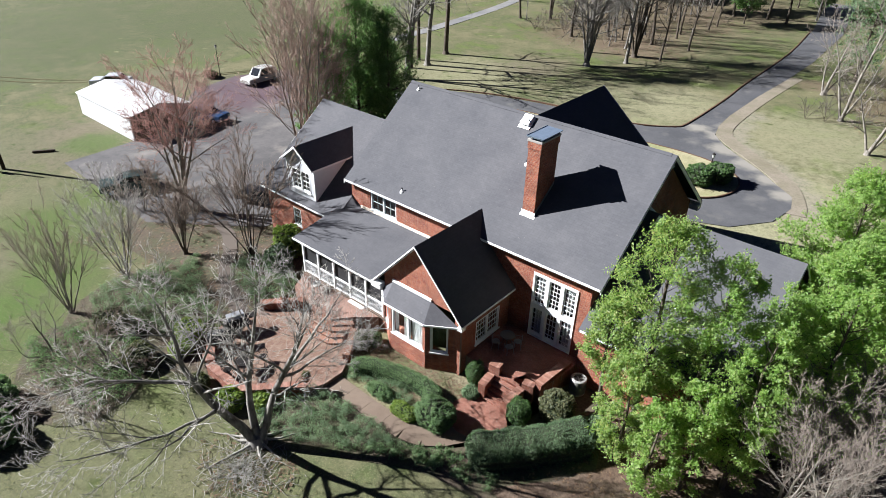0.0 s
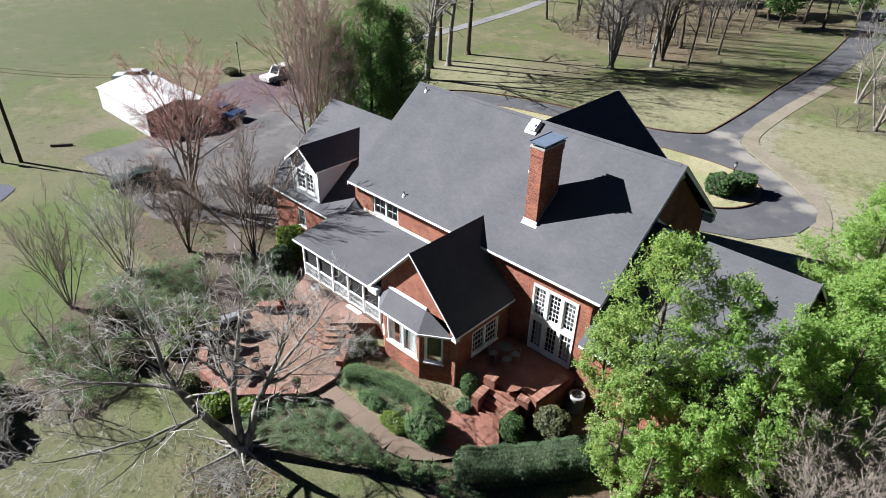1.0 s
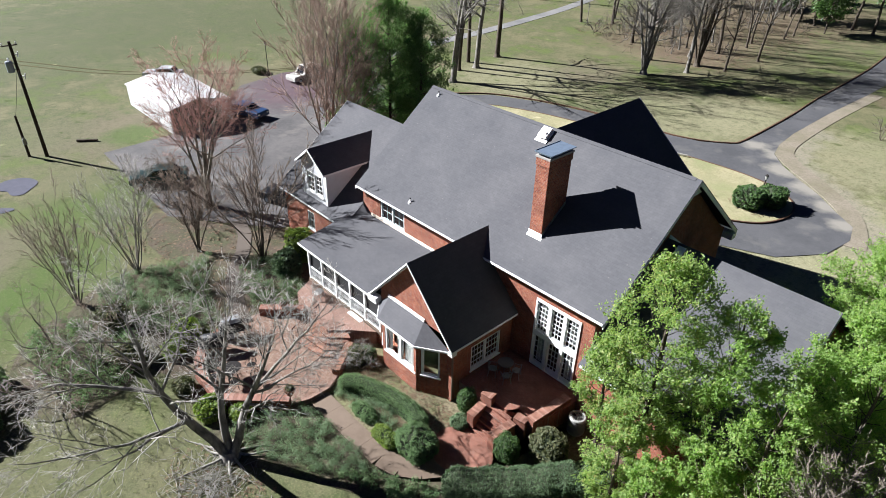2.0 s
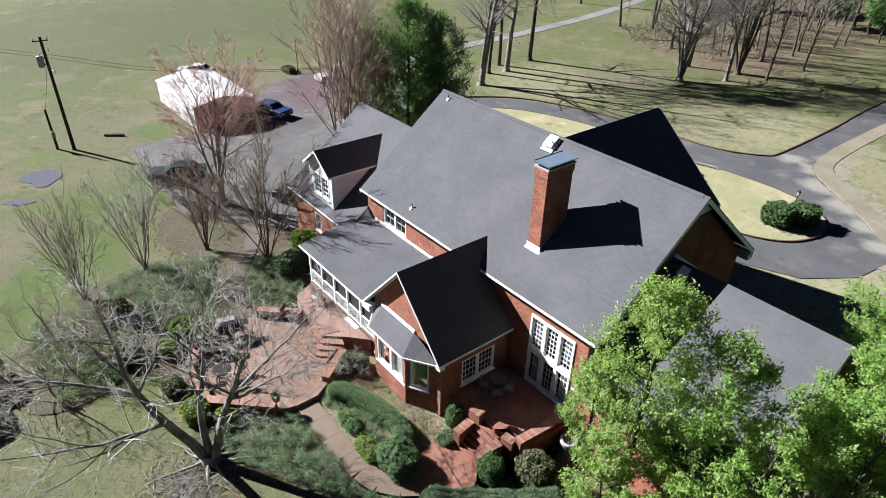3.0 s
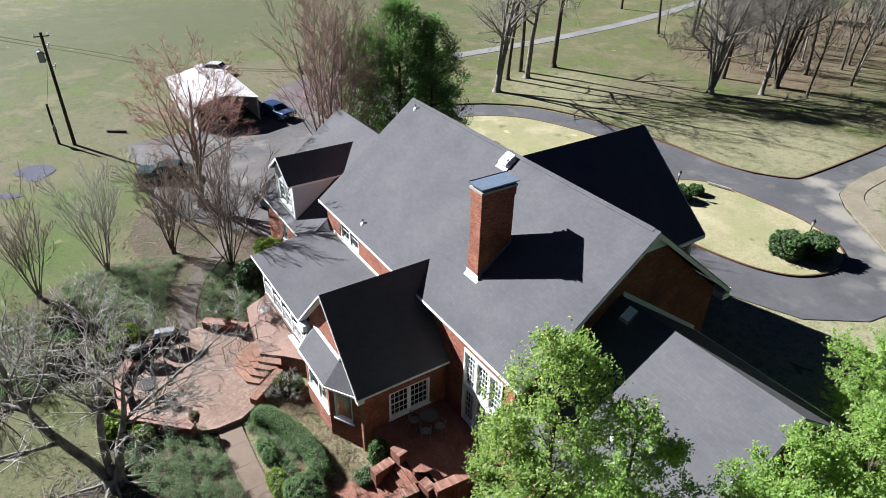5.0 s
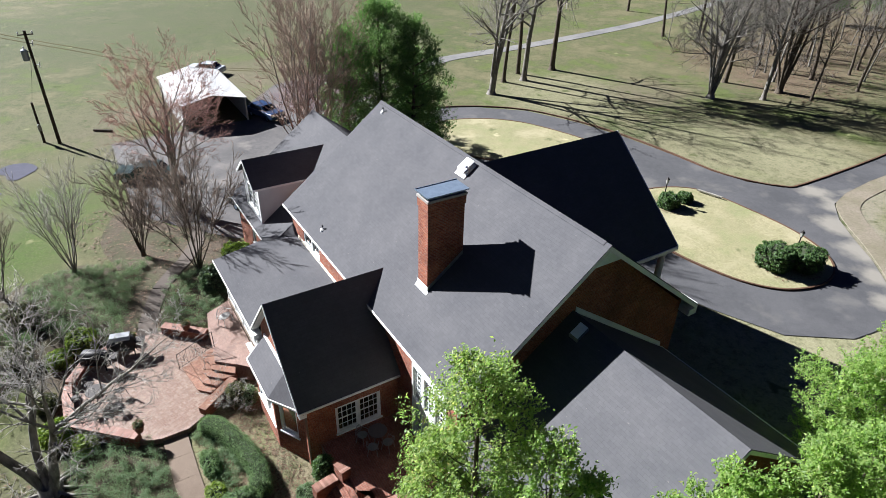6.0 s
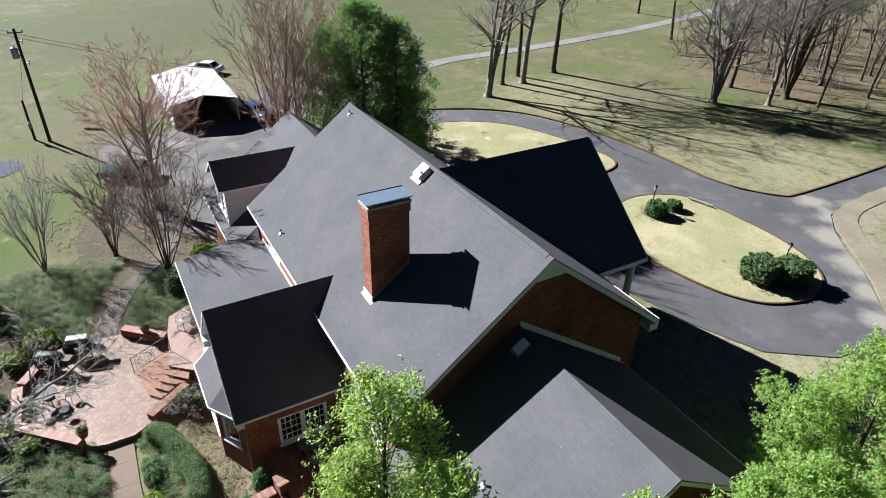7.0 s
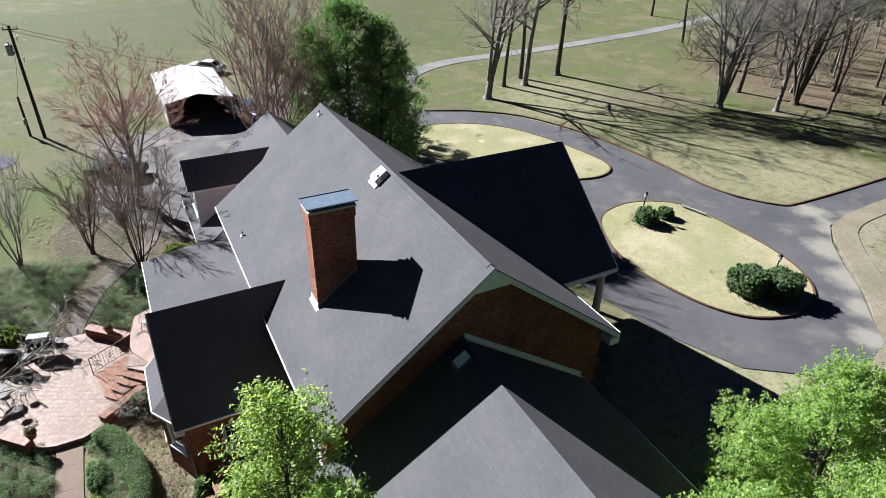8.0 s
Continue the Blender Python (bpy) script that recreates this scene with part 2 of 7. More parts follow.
LAWN = ground_mat("lawn_grass", (0.228, 0.216, 0.122), (0.122, 0.157, 0.065), (0.09, 0.1, 0.046), 0.05, None, 0.5,
                  [(-30, 71, 13, TAN), (-26, 77, 9, TAN), (-5, 55, 15, STRAW_TINT), (-11, 74, 12, TAN), (-8, 45, 9, STRAW_TINT), (-66, 20, 9, DUN), (-78, 37, 10, DUN), (-67, 28, 8, DUN), (-52, 68, 12, TAN), (-48, 78, 8, DUN), (-44, 3, 8, DUN), (-50, 104, 17, LEAFY), (-42, 98, 10, LEAFY), (-52, 124, 24, LEAFY), (-44, 145, 24, LEAFY), (-70, 150, 24, LEAFY), (-4, 93, 9, LEAFY), (6, 80, 8, LEAFY), (-15, 97, 4, LEAFY), (2, 108, 16, LEAFY), (-20, 3, 11, OLIVE_TAN), (-30, -2, 12, OLIVE_TAN), (-10, 8, 8, OLIVE_TAN), (-41, 8.5, 5.5, LUSH), (-36.5, 5, 3.5, LUSH), (-40.4, 6.4, 2.4, CLOVER), (-42.6, 9.4, 2.6, CLOVER), (-38.6, 4.4, 2.2, CLOVER), (-46.5, 9.0, 3.0, CLOVER), (-50.5, 12.0, 3.2, CLOVER), (-64, 22, 4, CLOVER), (-46, 11, 6.5, LUSH), (-52, 14.5, 6, LUSH), (-112, 30, 34, MEADOW), (-135, 70, 50, MEADOW), (-100, 60, 22, MEADOW), (-110, -10, 30, MEADOW), (-60, 5, 6, DUN), (-56, 14, 4, OLIVE_TAN), (-70, 14, 7, OLIVE_TAN), (-66, 4, 5, LUSH), (-48, 6, 5, DUN)] + [(x - 0.4, y - 0.3, 2.9, SAND) for x, y in ((-17.4, 74), (-16.9, 70.6), (-15.6, 67.9), (-13.4, 65.6), (-10.9, 63.7), (-8.5, 61.4), (-6.9, 58.8), (-6.2, 56), (-17.6, 78))], ((0.145, 0.195, 0.052), (0.255, 0.228, 0.13), (0.29, 0.28, 0.15)))
VERGE = ground_mat("sandy_verge", (0.4, 0.35, 0.275), (0.3, 0.275, 0.19), (0.24, 0.2, 0.15), 0.3)
DORMANT = ground_mat("dormant_grass", (0.54, 0.485, 0.285), (0.4, 0.39, 0.215), (0.3, 0.285, 0.16), 0.12, lush=((0.33, 0.36, 0.17), (0.6, 0.54, 0.35), (0.62, 0.56, 0.36)))
LITTER = ground_mat("leaf_litter", (0.2, 0.135, 0.095), (0.27, 0.2, 0.15), (0.1, 0.068, 0.048), 0.2)
MULCH = ground_mat("bed_mulch", (0.2, 0.16, 0.12), (0.125, 0.145, 0.072), (0.08, 0.06, 0.045), 0.5)
STRAW = ground_mat("strawy_bed", (0.36, 0.31, 0.2), (0.25, 0.27, 0.13), (0.12, 0.09, 0.055), 0.6)
ASPHALT = asphalt_mat("drive_asphalt", (0.10, 0.102, 0.11), (0.15, 0.15, 0.158), (0.24, 0.23, 0.215),
                      [(-18.0, 72, 1.6), (-17.8, 68.5, 2.0), (-16, 65.2, 2.2), (-13, 62.8, 2.0), (-10.4, 60.4, 1.8), (-8.4, 57.6, 1.5), (-20.6, 69.5, 1.8)], (0.46, 0.425, 0.36))
PARKING = asphalt_mat("worn_parking", (0.1, 0.095, 0.097), (0.19, 0.176, 0.172), (0.32, 0.287, 0.258), [(-69, 43, 7.5), (-65, 40, 6), (-71, 47, 6), (-64, 45, 4.5)], (0.125, 0.066, 0.085))
GRAVEL = asphalt_mat("pale_lane", (0.22, 0.22, 0.22), (0.36, 0.35, 0.34))
DIRT = plain("wheel_track", (0.15, 0.135, 0.078), 1.0, 0, 0.3, 0.6, spec=0.0)
# the reflected sky is painted in as a pale bluish base colour
WATER = plain("puddle_water", (0.2, 0.2, 0.235), 0.12, 0, 0.1, 2, 0, 0.5)
PAVER = paver_mat("pink_brick_pavers", (0.44, 0.268, 0.205), (0.37, 0.208, 0.155), (0.2, 0.15, 0.125), rough=0.6, spec=0.38)


def loose_brick_mat():
    """Worn pink bricks, each with a tint of its own."""
    m, nt, b = nodes_of("worn_pink_bricks", 0.6, 0, 0.28)
    geo, vec = nt.nodes.new("ShaderNodeNewGeometry"), object_vec(nt)
    col = ramp(nt, geo.outputs["Random Per Island"], [(0.0, (0.145, 0.083, 0.058)), (0.5, (0.17, 0.109, 0.079)), (1.0, (0.217, 0.156, 0.12))])
    stain = ramp(nt, noise_node(nt, 0.6, 6, vec, 0.7), [(0.3, (0.86, 0.78, 0.75)), (0.5, (1, 1, 1)), (0.72, (1.1, 1.13, 1.13))])
    spot = ramp(nt, noise_node(nt, 14, 3, vec), [(0.3, (0.8, 0.8, 0.8)), (0.7, (1.15, 1.15, 1.15))])
    nt.links.new(mixed(nt, 1.0, mixed(nt, 1.0, col, stain, "MULTIPLY"), spot, "MULTIPLY"), b.inputs["Base Color"])
    relief(nt, b, noise_node(nt, 50, 3, vec), 0.3, 0.004)
    return m


BRICK_LOOSE = loose_brick_mat()


def coping_mat():
    """Coping bricks, tinted one by one."""
    m, nt, b = nodes_of("coping_bricks", 0.65, 0, 0.35)
    info, vec = nt.nodes.new("ShaderNodeObjectInfo"), object_vec(nt)
    col = ramp(nt, info.outputs["Random"], [(0.0, (0.165, 0.075, 0.05)), (0.5, (0.21, 0.1, 0.072)), (1.0, (0.255, 0.145, 0.112))])
    stain = ramp(nt, noise_node(nt, 6, 4, vec), [(0.3, (0.75, 0.75, 0.75)), (0.7, (1.15, 1.15, 1.15))])
    nt.links.new(mixed(nt, 1.0, col, stain, "MULTIPLY"), b.inputs["Base Color"])
    relief(nt, b, noise_node(nt, 40, 3, vec), 0.3, 0.004)
    return m


COPING = coping_mat()
BRICK_WARM = paver_mat("rusty_step_bricks", (0.48, 0.25, 0.165), (0.38, 0.175, 0.112), (0.26, 0.18, 0.145), 37)
PAVER_RED = paver_mat("red_brick_pavers", (0.44, 0.18, 0.12), (0.34, 0.12, 0.08), (0.38, 0.27, 0.22), 0)
CONCRETE = asphalt_mat("stained_concrete", (0.2, 0.142, 0.102), (0.29, 0.215, 0.16))
# darker copy of the concrete, with the bare trees' shade in its colour
CONCRETE_SHADED = asphalt_mat("shaded_concrete", (0.115, 0.088, 0.07), (0.17, 0.135, 0.108))
EDGING = plain("rusty_edging", (0.16, 0.085, 0.05), 0.85, 0, 0.4, 5)
IRON = plain("wrought_iron", (0.035, 0.03, 0.028), 0.55, 0.5, 0.3, 8)
BLACK = plain("black_cover", (0.02, 0.02, 0.022), 0.6, 0, 0.3, 6)
# plain grey for sashes and glazing bars
GREY_SASH = plain("grey_sash_paint", (0.26, 0.28, 0.27), 0.5, 0, 0.15, 4, tone=1.0)
STAINED = plain("stained_flashing", (0.62, 0.55, 0.45), 0.6, 0, 0.45, 1.2, tone=1.0)
WHITE_IRON = plain("white_iron", (0.72, 0.7, 0.66), 0.5, 0, 0.1, 6)
POLE_WOOD = bark_mat("creosote_pole", (0.06, 0.045, 0.035), (0.13, 0.1, 0.08), 10)
TERRACOTTA = plain("terracotta", (0.3, 0.13, 0.08), 0.85, 0, 0.25, 9)
TWIG_DARK = plain("dark_twigs", (0.19, 0.17, 0.15), 0.9, 0, 0.35, 2)
BARK_GREY = bark_mat("grey_bark", (0.17, 0.15, 0.13), (0.46, 0.42, 0.36))
BARK_DARK = bark_mat("dark_bark", (0.07, 0.055, 0.042), (0.2, 0.165, 0.13))
BARK_PALE = bark_mat("pale_bark", (0.19, 0.175, 0.15), (0.54, 0.52, 0.465))
BARK_OLD = bark_mat("furrowed_old_bark", (0.12, 0.112, 0.1), (0.5, 0.47, 0.42), 5)
BARK_FIELD = bark_mat("field_bark", (0.15, 0.14, 0.125), (0.45, 0.42, 0.375))
TWIG = plain("grey_twigs", (0.58, 0.55, 0.5), 0.9, 0, 0.35, 2)
TWIG_PALE = plain("pale_brown_twigs", (0.34, 0.315, 0.285), 0.9, 0, 0.35, 2)
TWIG_MID = plain("grey_brown_twigs", (0.42, 0.355, 0.3), 0.9, 0, 0.3, 2)
TWIG_RUST = plain("rust_brown_twigs", (0.45, 0.315, 0.25), 0.9, 0, 0.3, 2)
TWIG_RED = plain("russet_twigs", (0.6, 0.34, 0.285), 0.9, 0, 0.3, 2)
TWIG_BROWN = plain("dull_brown_twigs", (0.36, 0.3, 0.25), 0.9, 0, 0.3, 2)
TWIG_DRY = plain("dry_stems", (0.31, 0.235, 0.185), 0.9, 0, 0.3, 2)
LEAF_SPRING = leafy("glossy_spring_leaves", [(0.1, (0.2, 0.36, 0.085)), (0.45, (0.37, 0.6, 0.155)), (0.75, (0.56, 0.77, 0.235)), (0.95, (0.83, 0.79, 0.34))], 0.42, 0.7, 0.4)
LEAF_AGED = leafy("olive_tinged_leaves", [(0.1, (0.16, 0.29, 0.065)), (0.45, (0.31, 0.5, 0.125)), (0.75, (0.5, 0.65, 0.19)), (0.93, (0.72, 0.6, 0.27))], 0.42, 0.62, 0.4)
LEAF_EVER = leafy("evergreen_crown_leaves", [(0.15, (0.1, 0.22, 0.06)), (0.55, (0.22, 0.41, 0.125)), (0.9, (0.4, 0.55, 0.22))], 0.6, 0.42, 0.15, (1.2, 1.35, 1.0))
LEAF_DARK = leafy("dark_evergreen_leaves", [(0.15, (0.045, 0.11, 0.035)), (0.55, (0.11, 0.225, 0.065)), (0.9, (0.2, 0.33, 0.1))], 0.5, 0.45)
LEAF_BLUE = leafy("juniper_needles", [(0.15, (0.14, 0.23, 0.125)), (0.55, (0.26, 0.385, 0.22)), (0.9, (0.41, 0.53, 0.33))], 0.75, 0.4, 0.08)
LEAF_BOX = leafy("boxwood_leaves", [(0.15, (0.115, 0.21, 0.1)), (0.6, (0.225, 0.36, 0.165)), (0.9, (0.35, 0.48, 0.24))], 0.65, 0.4, 0.12)
# dark foliage; on the long hedge the darkness includes painted tree shade
LEAF_DIM = leafy("dark_or_shaded_leaves", [(0.15, (0.07, 0.14, 0.065)), (0.6, (0.15, 0.25, 0.12)), (0.9, (0.27, 0.38, 0.19))], 0.55, 0.4)
LEAF_LIME = leafy("bright_shrub_leaves", [(0.15, (0.12, 0.21, 0.03)), (0.6, (0.25, 0.38, 0.05)), (0.9, (0.42, 0.52, 0.09))], 0.5, 0.4)
LEAF_OLIVE = leafy("olive_shrub_leaves", [(0.15, (0.08, 0.1, 0.045)), (0.6, (0.17, 0.19, 0.085)), (0.9, (0.3, 0.28, 0.14))], 0.6, 0.35)
LEAF_BROWN = leafy("brown_leaf_litter", [(0.1, (0.09, 0.045, 0.025)), (0.5, (0.22, 0.13, 0.075)), (0.9, (0.36, 0.25, 0.15))], 0.8, 0.1)
GRASS_BLADE = leafy("grass_blades", [(0.1, (0.1, 0.14, 0.04)), (0.5, (0.2, 0.21, 0.085)), (0.9, (0.36, 0.33, 0.17))], 0.8, 0.2, 0.1)
# fill for bushes and hedges: the shade between leaves as a dark colour
SHADE_CORE = plain("shrub_shade_core", (0.06, 0.08, 0.04), 0.95, 0, 0.4, 4)


# ---- building blocks ----
PLACE = {}


def thing(name, at=(0, 0, 0), label="", category="", group="", kind=""):
    ob = new(name)
    ob.empty_display_size = 0.2
    ob.location = at
    PLACE[ob.name] = Matrix.Translation(at)
    return tagged(ob, label, category, group, kind)


def hang(ob, parent):
    """Parents ob, whose mesh is in world coordinates, to parent."""
    ob.parent = parent
    ob.matrix_parent_inverse = PLACE[parent.name].inverted()
    PLACE[ob.name] = Matrix.Identity(4)
    return ob


def smooth(me, on):
    if on:
        me.polygons.foreach_set("use_smooth", [True] * len(me.polygons))


def part(name, bm, material, parent=None, label="", soft=False):
    me = bpy.data.meshes.new(name)
    bmesh.ops.recalc_face_normals(bm, faces=bm.faces)
    bm.to_mesh(me)
    bm.free()
    me.materials.append(material)
    smooth(me, soft)
    ob = new(name, me)
    PLACE[ob.name] = Matrix.Identity(4)
    if parent:
        hang(ob, parent)
    return tagged(ob, label)


def raw(name, verts, faces, material, parent=None, label="", soft=False):
    me = bpy.data.meshes.new(name)
    me.from_pydata(verts if isinstance(verts, list) else verts.tolist(), [], faces if isinstance(faces, list) else faces.tolist())
    me.materials.append(material)
    smooth(me, soft)
    ob = new(name, me)
    PLACE[ob.name] = Matrix.Identity(4)
    if parent:
        hang(ob, parent)
    return tagged(ob, label)


def box(bm, a, b, m=None):
    (x0, y0, z0), (x1, y1, z1) = a, b
    v = [bm.verts.new((m @ Vector(p)) if m else p) for p in ((x0, y0, z0), (x1, y0, z0), (x1, y1, z0), (x0, y1, z0), (x0, y0, z1), (x1, y0, z1), (x1, y1, z1), (x0, y1, z1))]
    for f in ((0, 3, 2, 1), (4, 5, 6, 7), (0, 1, 5, 4), (1, 2, 6, 5), (2, 3, 7, 6), (3, 0, 4, 7)):
        bm.faces.new([v[i] for i in f])


def prism(bm, ring, shift):
    """A flat ring of points, and the same moved by shift, closed to a solid."""
    shift = Vector(shift)
    a = [bm.verts.new(p) for p in ring]
    b = [bm.verts.new(Vector(p) + shift) for p in ring]
    bm.faces.new(a[::-1])
    bm.faces.new(b)
    n = len(a)
    for i in range(n):
        bm.faces.new((a[i], a[(i + 1) % n], b[(i + 1) % n], b[i]))


def bar(bm, p, q, r, sides=6, r2=None):
    p, q = Vector(p), Vector(q)
    d = (q - p).normalized()
    u = d.orthogonal().normalized()
    w = d.cross(u)
    r2 = r if r2 is None else r2
    rings = []
    for c, rr in ((p, r), (q, r2)):
        rings.append([bm.verts.new(c + (u * math.cos(k * math.tau / sides) + w * math.sin(k * math.tau / sides)) * rr) for k in range(sides)])
    for k in range(sides):
        bm.faces.new((rings[0][k], rings[0][(k + 1) % sides], rings[1][(k + 1) % sides], rings[1][k]))
    bm.faces.new(rings[0][::-1])
    bm.faces.new(rings[1])


def lathe(bm, profile, centre=(0, 0, 0), sides=16):
    cx, cy, cz = centre
    rings = [[bm.verts.new((cx + r * math.cos(k * math.tau / sides), cy + r * math.sin(k * math.tau / sides), cz + z)) for k in range(sides)] for r, z in profile]
    for a, b in zip(rings, rings[1:]):
        for k in range(sides):
            bm.faces.new((a[k], a[(k + 1) % sides], b[(k + 1) % sides], b[k]))
    bm.faces.new(rings[0][::-1])
    bm.faces.new(rings[-1])


def sheet(name, ring, z, material, label, category, kind="structure", thick=0.0):
    bm = bmesh.new()
    if thick:
        prism(bm, [(x, y, z - thick) for x, y in ring], (0, 0, thick))
        bmesh.ops.triangulate(bm, faces=[f for f in bm.faces if len(f.verts) > 4])
        return tagged(part(name, bm, material), label, category, "", kind)
    flat = [bm.verts.new((x, y, z)) for x, y in ring]
    bm.faces.new(flat)
    bmesh.ops.triangulate(bm, faces=bm.faces[:])
    bm.verts.index_update()
    bm.normal_update()
    faces = [tuple(v.index for v in (f.verts if f.normal.z > 0 else reversed(f.verts))) for f in bm.faces]
    verts = [tuple(v.co) for v in bm.verts]
    bm.free()
    return tagged(raw(name, verts, faces, material), label, category, "", kind)


def rounded(points, steps=4, closed=True):
    """A smooth curve through points of the plan."""
    n, out = len(points), []
    for i in range(n if closed else n - 1):
        p = [Vector(points[(i + k) % n] if closed else points[min(max(i + k, 0), n - 1)]) for k in (-1, 0, 1, 2)]
        for s in range(steps):
            t = s / steps
            out.append(tuple(0.5 * (2 * p[1] + (p[2] - p[0]) * t + (2 * p[0] - 5 * p[1] + 4 * p[2] - p[3]) * t * t + (3 * p[1] - p[0] - 3 * p[2] + p[3]) * t ** 3)))
    if not closed:
        out.append(tuple(points[-1]))
    return out


def ribbon(bm, path, half, z0, z1, closed=False):
    """An upright-sided strip along a path of the plan."""
    n, rows = len(path), []
    for i, p in enumerate(path):
        a = Vector(path[i - 1] if (closed or i) else path[0])
        b = Vector(path[(i + 1) % n] if (closed or i < n - 1) else path[-1])
        d = (b - a).normalized()
        s = Vector((-d.y, d.x)) * half
        c = Vector(p)
        rows.append([bm.verts.new((q.x, q.y, z)) for q, z in ((c + s, z0), (c + s, z1), (c - s, z1), (c - s, z0))])
    for i in range(n if closed else n - 1):
        a, b = rows[i], rows[(i + 1) % n]
        for k in range(3):
            bm.faces.new((a[k], a[k + 1], b[k + 1], b[k]))
    if not closed:
        bm.faces.new(rows[0])
        bm.faces.new(rows[-1][::-1])

# ---- ground, drives and beds ----
G = -0.2          # the ground


def ground():
    """One sheet to the horizon: fine near the house, coarse far off, with slight swells."""
    xs = [-4000, -1500, -600, -300, -200] + [-160 + 4 * i for i in range(51)] + [60, 120, 300, 1000, 4000]
    ys = [-4000, -1500, -600, -200, -80] + [-40 + 4 * i for i in range(56)] + [200, 260, 400, 1000, 4000]
    verts = [(x, y, G - 0.03 * (1 + noise.noise((x * 0.05, y * 0.05, 0)))) for y in ys for x in xs]
    n = len(xs)
    faces = [(j * n + i, j * n + i + 1, (j + 1) * n + i + 1, (j + 1) * n + i) for j in range(len(ys) - 1) for i in range(n - 1)]
    tagged(raw("ground", verts, faces, LAWN, soft=True), "winter lawn of mixed green and tan grass", "lawn", "", "structure")


ground()

# the drive round the two islands and the road that leaves it
DRIVE = [(-56, 50), (-55.3, 51.5), (-53.4, 55.7), (-49.6, 60.1), (-44, 62.7), (-38.5, 64.1), (-32.7, 64.8), (-28, 65), (-24.9, 65.9), (-22.5, 67.7), (-21.8, 70), (-21.8, 82), (-22.2, 90.6),
         (-22.6, 113), (-24.5, 135), (-30, 170), (-24, 170), (-19.5, 135), (-18.5, 110.6), (-18.7, 98), (-19.3, 86), (-19.4, 76), (-19.1, 71.6), (-18.4, 68.6), (-16.6, 66.2), (-14.4, 64.2), (-11.8, 62.1), (-9.6, 59.8), (-7.7, 58), (-7.1, 55.5),
         (-7.6, 52), (-10, 48.6), (-14.2, 46.8), (-20, 45.6), (-30, 44.6), (-44, 43.6), (-46, 45)]
sheet("road", DRIVE, G + 0.02, ASPHALT, "grey asphalt drive looping round the grass islands", "drive")
PARK = [(-61, 18), (-51.5, 17.8), (-44.8, 17.6), (-41.5, 20), (-37.3, 23.4), (-37.3, 29), (-41, 33), (-47, 36), (-50, 45), (-55.8, 50.6), (-62, 47.5), (-66, 51), (-72, 52), (-74, 45), (-72.3, 38), (-67, 33.3), (-61.6, 32), (-61.6, 25), (-61.2, 21)]
sheet("parking", PARK, G + 0.012, PARKING, "worn grey paved yard beside the house", "yard")


def strip(name, path, width, z, material, label, category, steps=5):
    bm = bmesh.new()
    ribbon(bm, rounded(path, steps, False), width / 2, G - 0.1, z)
    return tagged(part(name, bm, material), label, category, "", "structure")


strip("verge", [(-6.6, 54.5), (-7.2, 57), (-8.9, 60.6), (-12.4, 64.2), (-16.0, 67.3), (-18.0, 70.2), (-18.6, 75), (-18.6, 86), (-18.0, 99)], 1.8, G + 0.012, VERGE, "sandy worn verge along the drive", "verge")
strip("lane", [(-58, 49), (-66, 53.2), (-70.4, 57.2), (-73.2, 64), (-73.8, 74), (-74.7, 85), (-76.4, 98), (-79.2, 114), (-86, 140), (-96, 170)], 2.3, G + 0.015, GRAVEL, "pale gravel lane across the field", "lane")
for off in (0.0, 1.7):
    strip("wheel_track", [(-150, -8 + off), (-120, 6 + off), (-100, 19 + off), (-88, 27 + off), (-80, 37 + off), (-76, 44 + off), (-73, 52 + off)], 0.26, G - 0.01, DIRT, "faint brown wheel track worn into the field", "track")

# grass islands, each with a low edging
ISLANDS = (
    [(-26.7, 52.4), (-28.0, 54.8), (-27.9, 57.6), (-25.9, 60.4), (-21.3, 61.1), (-17.2, 61.0), (-14.4, 60.1), (-12.5, 58.3), (-11.9, 55.8), (-12.7, 53.2), (-14.4, 51.6), (-16.8, 50.7), (-20, 50.2), (-23.2, 50.6)],
    [(-48.8, 46.0), (-51.0, 49.5), (-49.9, 53.6), (-47.0, 56.9), (-42.6, 58.9), (-38.5, 60.0), (-35.4, 60.3), (-33.7, 59.2), (-33.4, 56.5), (-35.5, 52), (-40, 48.2), (-44.5, 45.6)])
for ring in ISLANDS:
    edge = rounded(ring, 4)
    bm = bmesh.new()
    mid = sum((Vector(p) for p in edge), Vector((0, 0))) / len(edge)
    rings = [[bm.verts.new((*(mid + (Vector(p) - mid) * s), G + 0.12 + 0.1 * (1 - s) + 0.02 * noise.noise((p[0], p[1], s)))) for p in edge] for s in (0.995, 0.8, 0.5, 0.2)]
    for a, b in zip(rings, rings[1:]):
        for i in range(len(a)):
            bm.faces.new((a[i], a[(i + 1) % len(a)], b[(i + 1) % len(a)], b[i]))
    bm.faces.new(rings[-1])
    isle = tagged(part("grass_island", bm, DORMANT, soft=True), "straw-coloured dormant grass island in the drive", "grass island", "islands in the drive", "structure")
    bm = bmesh.new()
    ribbon(bm, edge, 0.07, G - 0.05, G + 0.15, True)
    part("kerb", bm, EDGING, isle, "dark rusty edging kerb")
for name, path in (("kerb", [(-55.6, 51.2), (-53.6, 55.9), (-49.8, 60.3), (-44.1, 62.95), (-38.6, 64.35), (-32.7, 65.0), (-28, 65.15), (-25, 66.1), (-22.7, 67.8), (-22, 70), (-22, 82), (-22.4, 90.6), (-22.8, 113), (-24.8, 135)]),):
    strip(name, path, 0.16, G + 0.13, EDGING, "dark rusty edging kerb along the drive", "kerb", 3)
